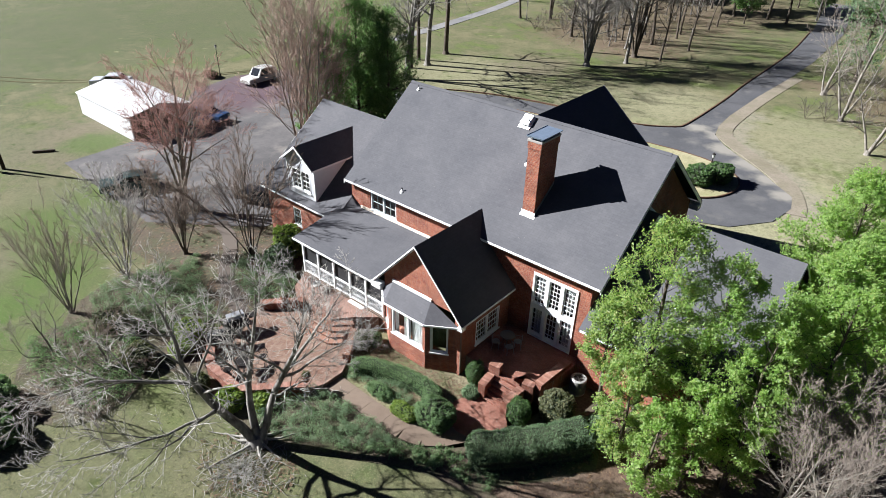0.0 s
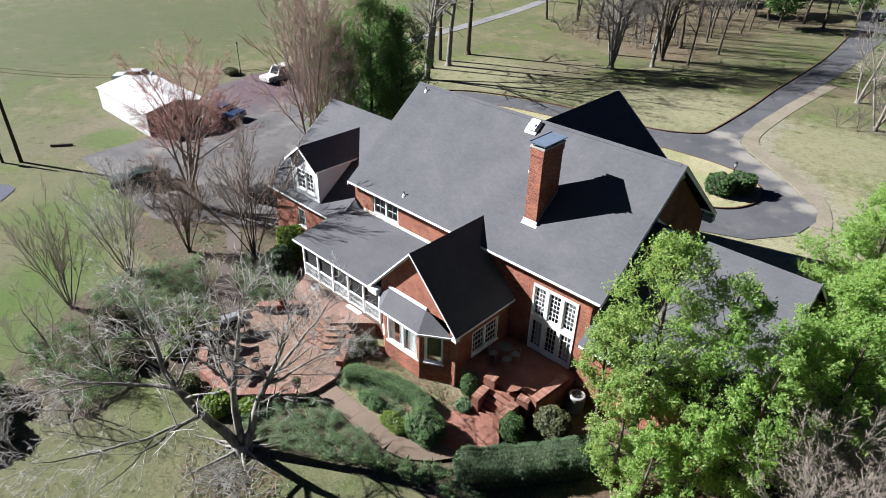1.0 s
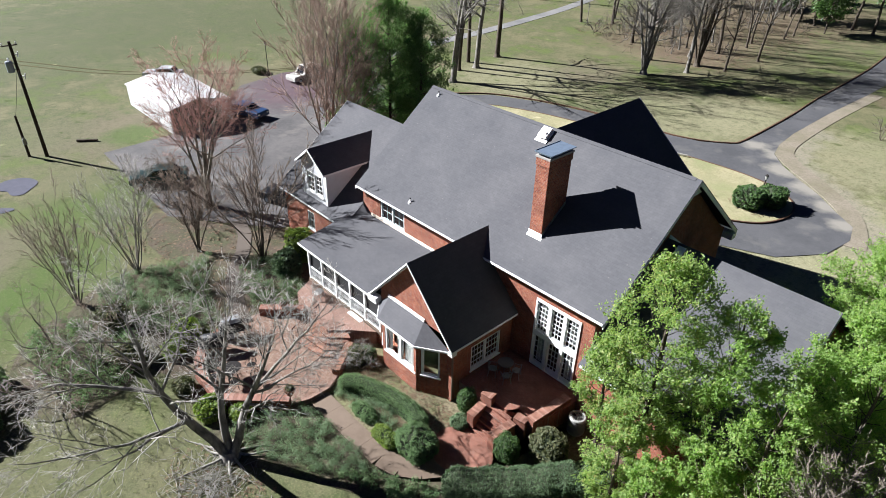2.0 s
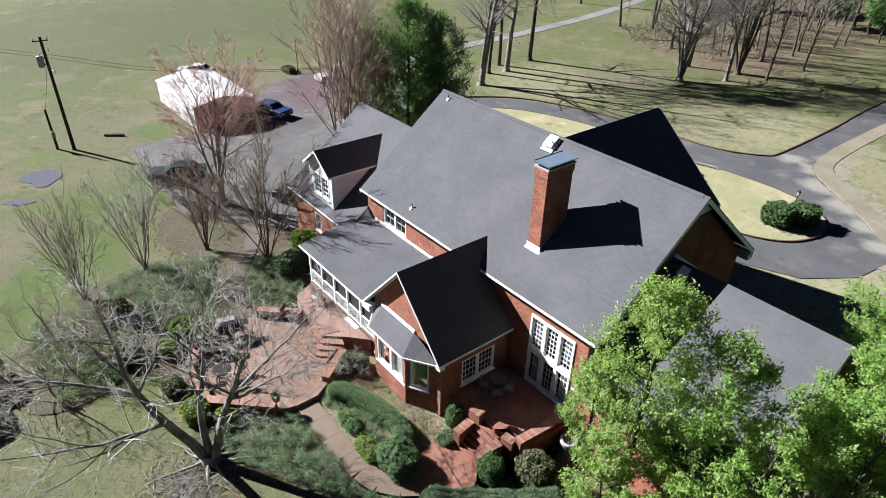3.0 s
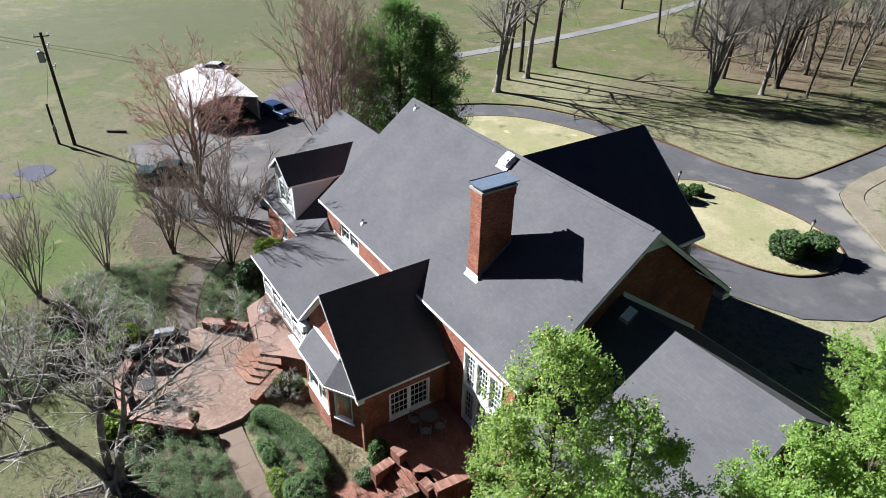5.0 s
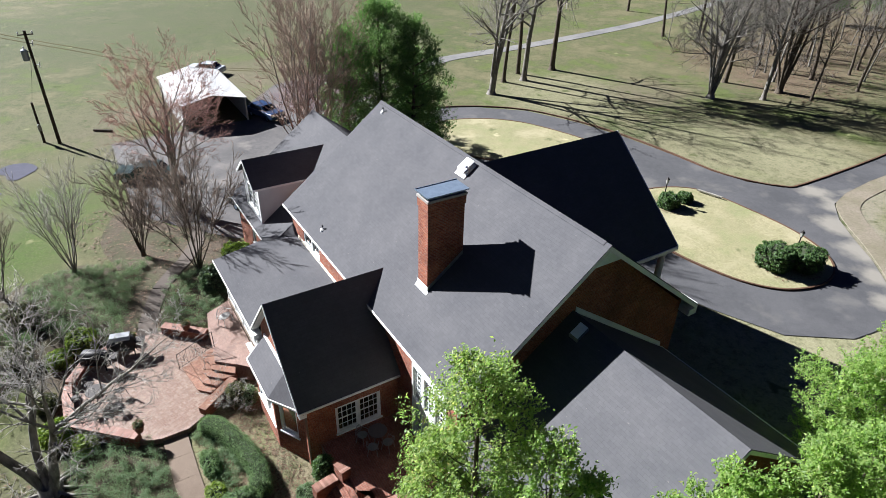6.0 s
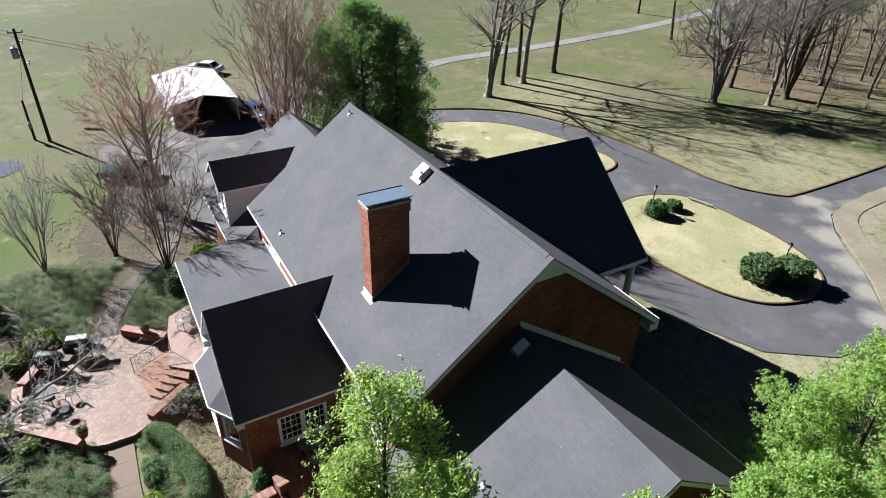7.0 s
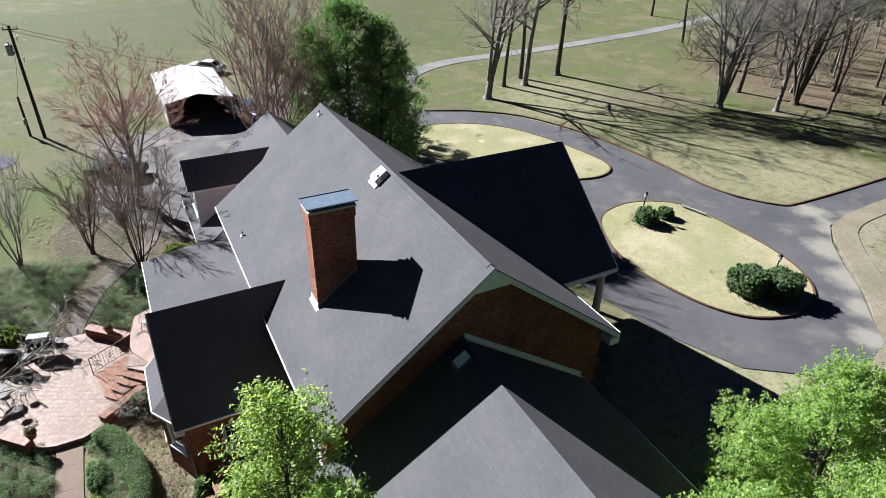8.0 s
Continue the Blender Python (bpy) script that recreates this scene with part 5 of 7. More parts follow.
def sprays(rng, bases, ways, count, size, length):
    """Leaves set along short outward shoots."""
    idx = rng.integers(0, len(bases), count)
    u = rng.random(count) ** 0.8
    p = bases[idx] + ways[idx] * (u * length)[:, None] + rng.normal(size=(count, 3)) * 0.055
    n = rng.normal(size=(count, 3)) * 0.55 + np.array([-0.6, -0.32, 0.65])
    n /= np.linalg.norm(n, axis=1)[:, None]
    a = ways[idx] * 0.7 + rng.normal(size=(count, 3)) * 0.7
    a -= n * (a * n).sum(1)[:, None]
    a /= np.linalg.norm(a, axis=1)[:, None] + 1e-9
    b = np.cross(n, a)
    s = (size * rng.uniform(0.6, 1.35, count))[:, None]
    v = np.stack([p - a * s, p + b * s * 0.5 + n * s * 0.12, p + a * s, p - b * s * 0.5 + n * s * 0.12], 1).reshape(-1, 3)
    return v, np.arange(count * 4).reshape(-1, 4)


def leafy_tree(at, height, width, count, size, leaf, seed, label, category="tree", group="", clear=0.12, lean=(0, 0), bark=None, clumps=None, blunt=0.5, name="evergreen_tree", fine=20, gap=-0.16, twigs=1.0):
    """A trunk with limbs and a ragged crown of leaf clumps with gaps."""
    rng, r2 = np.random.default_rng(seed), random.Random(seed)
    root = thing(name, (0, 0, 0), label, category, group)
    clumps = clumps or int(34 * width * height ** 0.5 / 3)
    cs, rs, subs, subr = [], [], [], []
    thick = Tubes()
    tp = [Vector((lean[0] * t, lean[1] * t, height * t * 0.96 - 0.1)) + Vector((r2.gauss(0, 0.08), r2.gauss(0, 0.08), 0)) * (1 if t else 0) for t in (0, 0.2, 0.4, 0.6, 0.8, 1)]
    thick.add(tp, [0.02 * height ** 0.85 * (1 - 0.85 * t) + 0.012 for t in (0, 0.2, 0.4, 0.6, 0.8, 1)], 8)
    wob = r2.uniform(0, 50)
    for i in range(clumps):
        t = clear + (1 - clear) * (i + r2.random()) / clumps
        prof = (math.sin(math.pi * min(1, ((t - clear) / (1 - clear)) * 0.92 + 0.08)) ** blunt) if t < 0.55 else max(0.1, (1 - ((t - 0.55) / 0.47) ** 2.0)) ** (blunt + 0.15)
        rad = width / 2 * prof * r2.uniform(0.3, 1.08) ** 0.7
        ang = i * 2.39996 + r2.gauss(0, 0.5)
        lump = noise.noise((math.cos(ang) * 1.3 + wob, math.sin(ang) * 1.3, t * height * 0.42))
        if lump < gap:
            continue
        rad *= 1 + 0.5 * lump
        c = Vector((lean[0] * t + rad * math.cos(ang), lean[1] * t + rad * math.sin(ang), height * t))
        cs.append(c)
        rs.append(r2.uniform(0.55, 1.25) * width / 9.5 * (0.75 + 0.4 * (1 - t)))
        if i % 2 == 0:
            tt = max(0.05, t - 0.1)
            s = Vector((lean[0] * tt, lean[1] * tt, height * tt))
            thick.add([s, s.lerp(c, 0.5) + Vector((0, 0, -0.15)), c], [0.05 * twigs, 0.035 * twigs, 0.012], 4)
    thick.put("trunk", bark or BARK_DARK, root)
    for c, r in zip(cs, rs):
        for _ in range(fine):
            d = Vector((r2.gauss(0, 1), r2.gauss(0, 1), r2.gauss(0, 0.8))).normalized()
            subs.append(c + d * r * r2.uniform(0.1, 1.1))
            subr.append((d * 0.8 + Vector((0, 0, 0.6)) + Vector((r2.gauss(0, 0.3), r2.gauss(0, 0.3), 0))).normalized())
    v, f = sprays(rng, np.array(subs), np.array(subr), count, size, width * 0.1)
    raw("crown", v, f, leaf, root)
    root.location = at
    PLACE[root.name] = Matrix.Translation(at)
    return root


def shrub(at, sx, sy, h, count, size, leaf, seed, label, category="shrub", group="", name="shrub", turn=0, squareness=0.5):
    """A clipped or loose bush: leaves over a dark solid that stands in for its shaded inside."""
    rng, r2 = np.random.default_rng(seed), random.Random(seed)
    root = thing(name, (0, 0, 0), label, category, group)
    bm = bmesh.new()
    bmesh.ops.create_icosphere(bm, subdivisions=3, radius=1)
    for v in bm.verts:
        q = v.co.copy()
        q = Vector([math.copysign(abs(c) ** squareness_power(squareness), c) for c in q])
        w = 1 + 0.16 * noise.noise(q * 2.1 + Vector((seed, 0, 0)))
        v.co = Vector((q.x * sx / 2 * w * 0.9, q.y * sy / 2 * w * 0.9, max(0.0, (q.z * 0.5 + 0.5)) * h * w * 0.93 - 0.05))
    me_pts = np.array([v.co[:] for v in bm.verts if v.co.z > 0.03])
    part("shade_core", bm, SHADE_CORE, root, soft=True)
    v, f = leaves(rng, me_pts, np.full(len(me_pts), 0.1 + 0.05 * min(sx, sy, h)), count, size)
    raw("foliage", v, f, leaf, root)
    root.matrix_basis = pose(*at, 0, 0, turn)
    PLACE[root.name] = root.matrix_basis.copy()
    return root


def squareness_power(s):
    return 1.0 - 0.6 * s


def inside(x, y, ring):
    hit = False
    for (x0, y0), (x1, y1) in zip(ring, ring[1:] + ring[:1]):
        if (y0 > y) != (y1 > y) and x < (x1 - x0) * (y - y0) / (y1 - y0) + x0:
            hit = not hit
    return hit


def cover(ring, per, height, size, leaf, seed, label, name="ground_cover", category="ground cover", swell=0.6, clump=0.16):
    """Low plants over a plot, in swelling clumps."""
    rng, r2 = np.random.default_rng(seed), random.Random(seed)
    xs, ys = [p[0] for p in ring], [p[1] for p in ring]
    area = abs(sum(a[0] * b[1] - b[0] * a[1] for a, b in zip(ring, ring[1:] + ring[:1]))) / 2
    cs, want = [], int(area * 14)
    while len(cs) < want:
        x, y = r2.uniform(min(xs), max(xs)), r2.uniform(min(ys), max(ys))
        if inside(x, y, ring):
            n = noise.noise((x * 0.9, y * 0.9, seed)) * 0.5 + noise.noise((x * 2.7, y * 2.7, seed)) * 0.5
            cs.append((x, y, G + height * max(0.12, 0.55 + swell * n)))
    v, f = leaves(rng, np.array(cs), np.full(len(cs), clump + height * 0.18), int(area * per), size, 0.7)
    v[:, 2] = np.maximum(v[:, 2], G + 0.02)
    return tagged(raw(name, v, f, leaf), label, category, "", "stuff")


def fallen(ring, count, size, leaf, seed, label, name, category):
    """Loose bits lying on the ground."""
    rng, r2 = np.random.default_rng(seed), random.Random(seed)
    xs, ys = [p[0] for p in ring], [p[1] for p in ring]
    cs = []
    while len(cs) < count // 3:
        x, y = r2.uniform(min(xs), max(xs)), r2.uniform(min(ys), max(ys))
        if inside(x, y, ring):
            cs.append((x, y, G + 0.035))
    v, f = leaves(rng, np.array(cs), np.full(len(cs), 0.12), count, size, 2.5)
    v[:, 2] = np.maximum(G + 0.015, G + 0.02 + (v[:, 2] - G) * 0.3)
    return tagged(raw(name, v, f, leaf), label, category, "", "stuff")


# the old tree below the patio: one short trunk that parts into long limbs
OLD = (4, (10, 7, 5, 4), 0.13, 0.02, 0.46, 48, 0.0072)
bare_tree((-19.8, 10.4, G), [((0.0, -0.4, 0.92), 9.8, 0.25, (-0.06, -0.14, 0.2)), ((0.03, 0.04, 1), 8.6, 0.21, (0.0, 0.06, 0.3)), ((0.26, 0.26, 1), 9.0, 0.23, (0.16, 0.12, 0.25)),
                             ((0.05, -0.92, 0.26), 6.8, 0.09, (0, 0.3)), ((-0.7, -0.6, 0.5), 6.4, 0.11, (0, 0.5)), ((0.75, 0.55, 0.6), 5.0, 0.075, (2, 0.48)), ((-0.1, 0.85, 0.65), 5.6, 0.1, (2, 0.5))],
          OLD, BARK_OLD, TWIG, 11, "old grey-barked bare tree with long spreading limbs", base=0.42, straight=0.75)
for i, (x, y, s) in enumerate(((-30.5, 8.0, 0.9), (-33.6, 6.4, 0.9), (-28.2, 5.6, 0.75))):
    bare_tree((x, y, G), [((0.1, 0.1, 1), 4.4 * s, 0.07), ((0.6, 0.2, 0.8), 4.2 * s, 0.05), ((-0.5, 0.4, 0.8), 4.2 * s, 0.05), ((0.2, -0.7, 0.7), 4.0 * s, 0.05)],
              (4, (7, 5, 5, 2), 0.13, 0.015, 0.52, 46, 0.005), BARK_GREY, TWIG_DRY if i % 2 == 0 else TWIG_BROWN, 12 + i, "dense grey-twigged shrub tree without leaves", group="twiggy shrubs below the patio")
# many-stemmed small trees along the lawn's edge
VASE = (4, (7, 5, 4, 3), 0.05, 0.035, 0.44, 24, 0.0068)
for i, (x, y, h) in enumerate(((-37.1, 8.8, 6.6), (-38.3, 12.9, 6.8), (-38.2, 17.2, 5.6), (-34.1, 20.05, 8.4))):
    rng = random.Random(40 + i)
    stems = [((w * math.cos(a), w * math.sin(a), 1), h * rng.uniform(0.75, 1.02), 0.05) for a, w in [(k * 2.4 + rng.random() * 0.5, 0.12 + 0.034 * k) for k in range(10)]]
    bare_tree((x, y, G), stems, VASE if i < 2 else (*VASE[:6], 0.0105), BARK_GREY if i < 2 else BARK_DARK, TWIG_DRY if i != 1 else TWIG, 50 + i, "many-stemmed small tree, vase-shaped and bare", group="bare trees along the lawn", base=0.14)
# russet-budded maple beside the yard
bare_tree((-44.4, 20.8, G), [((0.08, 0.1, 1), 11.0, 0.28), ((0.55, 0.2, 1), 9.2, 0.15, (0.02, 0, 1.6)), ((-0.34, 0.2, 1), 9.2, 0.13, (-0.02, 0, 1.9)), ((0.25, -0.34, 1), 8.8, 0.12, (0, -0.03, 1.5)), ((-0.06, 0.52, 1), 8.8, 0.12, (0, 0.03, 2.0))], (4, (9, 8, 7, 6), 0.075, 0.035, 0.46, 40, 0.0075), BARK_GREY, TWIG_RED, 21,
          "bare maple with russet buds beside the yard", base=0.36)
bare_tree((-48.5, 20.2, G), [((0.1, 0.05, 1), 4.0, 0.09), ((0.5, 0.2, 0.9), 3.6, 0.07), ((-0.5, 0.1, 0.9), 3.6, 0.07)], (4, (8, 6, 5, 2), 0.1, 0.03, 0.5, 42, 0.007), BARK_GREY, TWIG_DRY, 22, "low twiggy bare tree beside the yard", group="twiggy trees beside the yard")
for i, (x, y, s) in enumerate(((-46.6, 18.4, 0.9), (-50.6, 17.2, 0.8), (-42.6, 19.4, 0.9), (-40.4, 22.6, 0.9), (-47.8, 22.6, 0.8))):
    bare_tree((x, y, G), [((0.1, 0.05, 1), 4.0 * s, 0.06), ((0.5, 0.2, 0.9), 3.8 * s, 0.05), ((-0.5, 0.1, 0.9), 3.8 * s, 0.05), ((0.05, -0.6, 0.9), 3.4 * s, 0.05)], (4, (7, 6, 4, 2), 0.1, 0.03, 0.5, 42, 0.007), BARK_GREY, (TWIG_DRY, TWIG)[i % 2], 140 + i,
              "low twiggy bare tree beside the yard", group="twiggy trees beside the yard")
# tall thin trees beside the evergreen
for i, (x, y, h) in enumerate(((-41.2, 30.9, 15.5), (-43.4, 33.4, 14.5))):
    bare_tree((x, y, G), [((0.05, 0, 1), h, 0.15)] + [((0.22 * math.cos(a), 0.22 * math.sin(a), 1), h * 0.92, 0.11) for a in (0.3, 1.3, 2.4, 3.4, 4.4, 5.5)], (4, (10, 8, 6, 4), 0.04, 0.035, 0.4, 32, 0.0105), BARK_GREY, TWIG_RUST, 30 + i,
              "tall thin-stemmed bare tree with brown twigs", group="trees behind the garage")
# the last, hidden behind the others, is added to shade the grass island
for i, (x, y, h, w, n, k) in enumerate(((-41.2, 37.4, 14.6, 7.0, 62000, 190), (-43.0, 35.2, 12.6, 4.8, 30000, 100), (-39.6, 39.6, 13.4, 5.6, 38000, 130), (-42.4, 41.4, 10.6, 5.4, 26000, 100), (-44.6, 43.2, 7.2, 4.6, 14000, 60), (-48.6, 44.4, 5.6, 4.2, 9000, 44))):
    leafy_tree((x, y, G), h, w, int(n * 1.2), 0.075, LEAF_EVER, 3 + i, "tall dense dark green evergreen tree" if i == 0 else "dark green evergreen tree beside the tall one", "evergreen tree", "evergreens behind the garage", clear=0.03, clumps=k, blunt=0.5, gap=-0.6, fine=34)

# field trees beyond the drive
FIELD = (4, (14, 8, 5, 3), 0.09, 0.02, 0.42, 58, 0.0125)
first = None
for i, (x, y, h, s) in enumerate(((-56.8, 60.2, 19, 0.42), (-61.8, 74.1, 21, 0.38), (-59.6, 67.4, 22, 0.38), (-60.2, 64.6, 20, 0.26), (-42.8, 83.6, 17, 0.4), (-39.2, 89.0, 18, 0.28), (-40.0, 93.4, 20, 0.38), (-46.3, 91.0, 17, 0.3))):
    stems = [((0.03, 0.02, 1), h, s)] if i not in (0, 4) else [((0.05, 0.02, 1), h, s), ((0.3, -0.15, 1), h * 0.75, s * 0.6, (0, 0, 2.2)), ((-0.12, 0.3, 1), h * 0.8, s * 0.65, (0, 0.05, 0.6))]
    if i in (4, 6):
        stems += [((0.2 * math.cos(a), 0.2 * math.sin(a), 1), h * 0.8, s * 0.5, (0.12 * math.cos(a), 0.12 * math.sin(a), 0.3)) for a in (0.6, 2.2, 3.6, 5.0)]
    t = bare_tree((x, y, G), stems, FIELD, BARK_FIELD if i in (0, 2, 4, 5) else BARK_DARK, TWIG_PALE, 60 + i, "tall bare field tree beyond the drive", group="field trees", base=s * 1.1, straight=0.35)
    first = first or t
leafy_tree((-62.4, 68.6, G), 23.5, 7.5, 5000, 0.15, LEAF_DARK, 97, "tall pine with a bare dark trunk and a high crown", "pine tree", clear=0.64, clumps=90, name="pine_tree", gap=-0.4)
# the woods: a few forms, set about many times
forms = []
for i, (h, s) in enumerate(((17, 0.22), (15, 0.15), (18, 0.27), (13, 0.12))):
    forms.append(bare_tree((-49.5 + 4 * i, 103 + 6 * (i % 2), G), [((0.05 * i - 0.07, 0.04, 1), h, s)], (3, (14, 8, 3), 0.08, 0.03, 0.36, 46, 0.013), BARK_FIELD if i % 2 else BARK_DARK, TWIG_PALE, 80 + i, "tall bare woodland tree", group="woodland trees", base=s, straight=0.4))
rng = random.Random(5)
for k in range(66):
    x, y = rng.uniform(-70, -32), rng.uniform(94, 160)
    if x > -36 - (y - 110) * 0.1 or (y < 101 and x < -52):
        continue
    copy_thing(forms[k % 4], pose(x, y, G, rng.gauss(0, 1.5), rng.gauss(0, 1.5), rng.uniform(0, 360)) @ Matrix.Scale(rng.uniform(0.55, 1.1), 4))
for x, y in ((-87.8, 115.7), (-54.1, 98.4), (-64.4, 108), (-57.2, 112), (-95, 140), (-30, 138), (-26.5, 146), (-34, 140), (-12.5, 128), (-9, 118), (-4, 108), (2, 98), (7, 90)):
    copy_thing(forms[int(abs(x * 7)) % 4], pose(x, y, G, 0, 0, x * 37))
brush = bare_tree((-47, 97, G), [((0.5 * math.cos(a), 0.5 * math.sin(a), 1), 2.4, 0.03) for a in range(4)], (2, (6, 5), 0.12, 0.03, 0.5, 40, 0.011), BARK_DARK, TWIG_DARK, 95, "brown leafless brush under the woodland trees", "brush", "woodland brush", name="brush")
for k in range(46):
    copy_thing(brush, pose(rng.uniform(-64, -36), rng.uniform(96, 150), G, 0, 0, rng.uniform(0, 360)) @ Matrix.Scale(rng.uniform(0.5, 1.3), 4))
for k in range(26):
    copy_thing(brush, pose(rng.uniform(-13, 6), rng.uniform(80, 108), G, 0, 0, rng.uniform(0, 360)))
pine = leafy_tree((-27, 150, G), 11, 7, 3200, 0.3, LEAF_DARK, 96, "dark green pine at the edge of the woods", "pine tree", "distant pines", clear=0.25, name="pine_tree")
for x, y in ((-33, 158), (-15, 140), (-12, 150), (-50, 165), (-7, 132), (-40, 148), (-46, 139), (-56, 150), (-62, 142), (-36, 132)):
    copy_thing(pine, pose(x, y, G, 0, 0, x * 31))
leafy_tree((-11.5, 103, G), 15, 8, 7000, 0.15, LEAF_DIM, 98, "grey-green pine beside the road", "pine tree", clear=0.12, clumps=110, name="pine_tree", gap=-0.3)
# pale-barked trees beside the road
for i, (x, y, h) in enumerate(((-9.2, 83.6, 15), (-4.7, 74.0, 10), (-13.3, 93.2, 9), (3, 80, 13), (1, 68, 11))):
    bare_tree((x, y, G), [((0.1, -0.05, 1), h, 0.2), ((-0.35, 0.1, 1), h * 0.8, 0.14), ((0.4, 0.2, 0.9), h * 0.7, 0.12)], (4, (10, 6, 4, 2), 0.09, 0.02, 0.42, 48, 0.009), BARK_GREY, TWIG_MID, 100 + i, "grey-barked bare tree beside the drive", group="roadside trees", base=0.26, straight=0.6)

# the leafy trees beside the east wing
GREEN = "evergreen tree with glossy yellow-green leaves beside the house"
for i, (x, y, h, w, n, c) in enumerate(((-6.2, 23.0, 12.2, 4.0, 22000, 0.3), (-8.1, 23.0, 7.6, 2.6, 11000, 0.5), (-3.9, 23.8, 11.1, 3.5, 20000, 0.2), (-5.9, 21.0, 5.8, 2.6, 9500, 0.14), (-4.2, 20.2, 5.4, 2.4, 8000, 0.14), (-2.9, 21.4, 6.4, 2.6, 9500, 0.14), (-1.5, 23.0, 9.2, 3.2, 15000, 0.14), (0.4, 25.9, 10.4, 3.6, 17000, 0.14),
                                        (-0.6, 27.4, 10.4, 4.4, 32000, 0.06), (2.4, 29.0, 11.2, 4.2, 22000, 0.08), (-0.2, 31.2, 9.8, 3.8, 26000, 0.1), (-0.2, 34.2, 9.0, 3.8, 26000, 0.1), (-1.4, 39.6, 10.0, 5.4, 66000, 0.1), (2.2, 37.4, 10.6, 5.4, 26000, 0.1))):
    leafy_tree((x, y, G), h, w, int(n * 1.1), 0.061, LEAF_AGED if i in (0, 1, 3) else LEAF_SPRING, 200 + i, GREEN, "evergreen tree", "leafy trees beside the east wing", clear=c, bark=BARK_DARK, gap=-0.2 if i < 10 else -0.45, twigs=0.45)
for i, (x, y) in enumerate(((0.9, 22.4), (2.2, 24.4), (2.4, 21.6), (3.9, 24.6))):
    bare_tree((x, y, G), [((0.3 * math.cos(a), 0.3 * math.sin(a), 1), 7.0, 0.085) for a in (0, 1.3, 2.6, 3.9, 5.2)], (4, (8, 6, 5, 3), 0.09, 0.035, 0.45, 36, 0.006), BARK_GREY, TWIG_BROWN, 120 + i, "leafless brown-twigged bush under the trees", "bare shrub", "leafless bushes")



def hedge(path, width, height, per, leaf, seed, label, size=0.034):
    """A clipped hedge along a curve of the plan."""
    rng = np.random.default_rng(seed)
    root = thing("hedge", (*path[0], G), label, "hedge", "clipped hedges")
    line = rounded(path, 6, False)
    bm = bmesh.new()
    rows = []
    for i, p in enumerate(line):
        a, b = Vector(line[max(i - 1, 0)]), Vector(line[min(i + 1, len(line) - 1)])
        d = (b - a).normalized()
        n, c = Vector((-d.y, d.x)), Vector(p)
        fat = min(1.0, 0.45 + 0.9 * min(i, len(line) - 1 - i) / 3)
        ring = []
        for k in range(9):
            t = math.pi * k / 8
            cs, sn = math.cos(t), math.sin(t)
            w = 1 + 0.13 * noise.noise((p[0] * 1.7, p[1] * 1.7, k * 0.6 + seed))
            off = math.copysign(abs(cs) ** 0.5, cs) * width / 2 * w * fat
            ring.append(bm.verts.new((c.x + n.x * off, c.y + n.y * off, G + 0.02 + abs(sn) ** 0.45 * height * w * (0.6 + 0.4 * fat))))
        rows.append(ring)
    for a, b in zip(rows, rows[1:]):
        for k in range(8):
            bm.faces.new((a[k], a[k + 1], b[k + 1], b[k]))
    bm.faces.new(rows[0]), bm.faces.new(rows[-1][::-1])
    pts = np.array([v.co[:] for v in bm.verts])
    mids = np.array([f.calc_center_median()[:] for f in bm.faces])
    area = sum(f.calc_area() for f in bm.faces)
    # dark fill in place of the shade inside the hedge
    part("shade_core", bm, SHADE_CORE, root, soft=True)
    v, f = leaves(rng, np.concatenate([pts, mids]), np.full(len(pts) + len(mids), 0.17), int(area * per), size)
    raw("foliage", v, f, leaf, root)
    return root


# clipped hedges and bushes by the path
# the first hedge's darker leaf stands in for the old tree's shade on it
hedge([(-11.3, 16.4), (-10.3, 17.5), (-9.2, 18.8), (-8.2, 20.2), (-7.5, 21.2)], 1.7, 1.25, 1500, LEAF_DIM, 301, "long clipped dark green hedge beside the path")
hedge([(-20.0, 16.9), (-19.3, 17.55), (-18.2, 18.0), (-17.0, 18.3), (-15.8, 18.4), (-14.8, 18.1)], 0.8, 0.75, 1700, LEAF_BOX, 303, "low clipped hedge curving below the bay window")
shrub((-14.1, 17.2, G), 2.0, 1.7, 1.35, 13000, 0.045, LEAF_BOX, 302, "round clipped boxwood bush beside the path", "bush", name="boxwood_bush")
shrub((-17.6, 16.7, G), 1.6, 0.7, 0.6, 5000, 0.05, LEAF_BOX, 304, "low green shrub beside the path", "shrub")
shrub((-15.6, 16.5, G), 1.6, 0.8, 0.6, 5000, 0.05, LEAF_LIME, 305, "low bright green shrub between clipped hedges", "shrub")
shrub((-14.4, 20.9, G), 0.95, 0.95, 1.5, 6000, 0.045, LEAF_DARK, 306, "dark green upright conical bush at the house corner", "bush", name="conical_bush", squareness=0.1)
shrub((-13.9, 19.9, G), 0.9, 0.8, 0.55, 3000, 0.05, LEAF_BLUE, 307, "low grey-green shrub beside the brick steps", "shrub")
shrub((-11.0, 20.2, G), 1.1, 1.0, 1.35, 6000, 0.05, LEAF_DARK, 308, "dark green bush against the brick terrace", "bush", name="round_bush")
shrub((-9.6, 21.6, G), 1.7, 1.5, 1.7, 7000, 0.07, LEAF_OLIVE, 309, "loose olive and reddish shrub beside the air conditioner", "shrub")
shrub((-7.4, 21.9, G), 1.8, 1.6, 0.9, 6000, 0.08, LEAF_BLUE, 310, "low green shrub below the trees", "shrub")
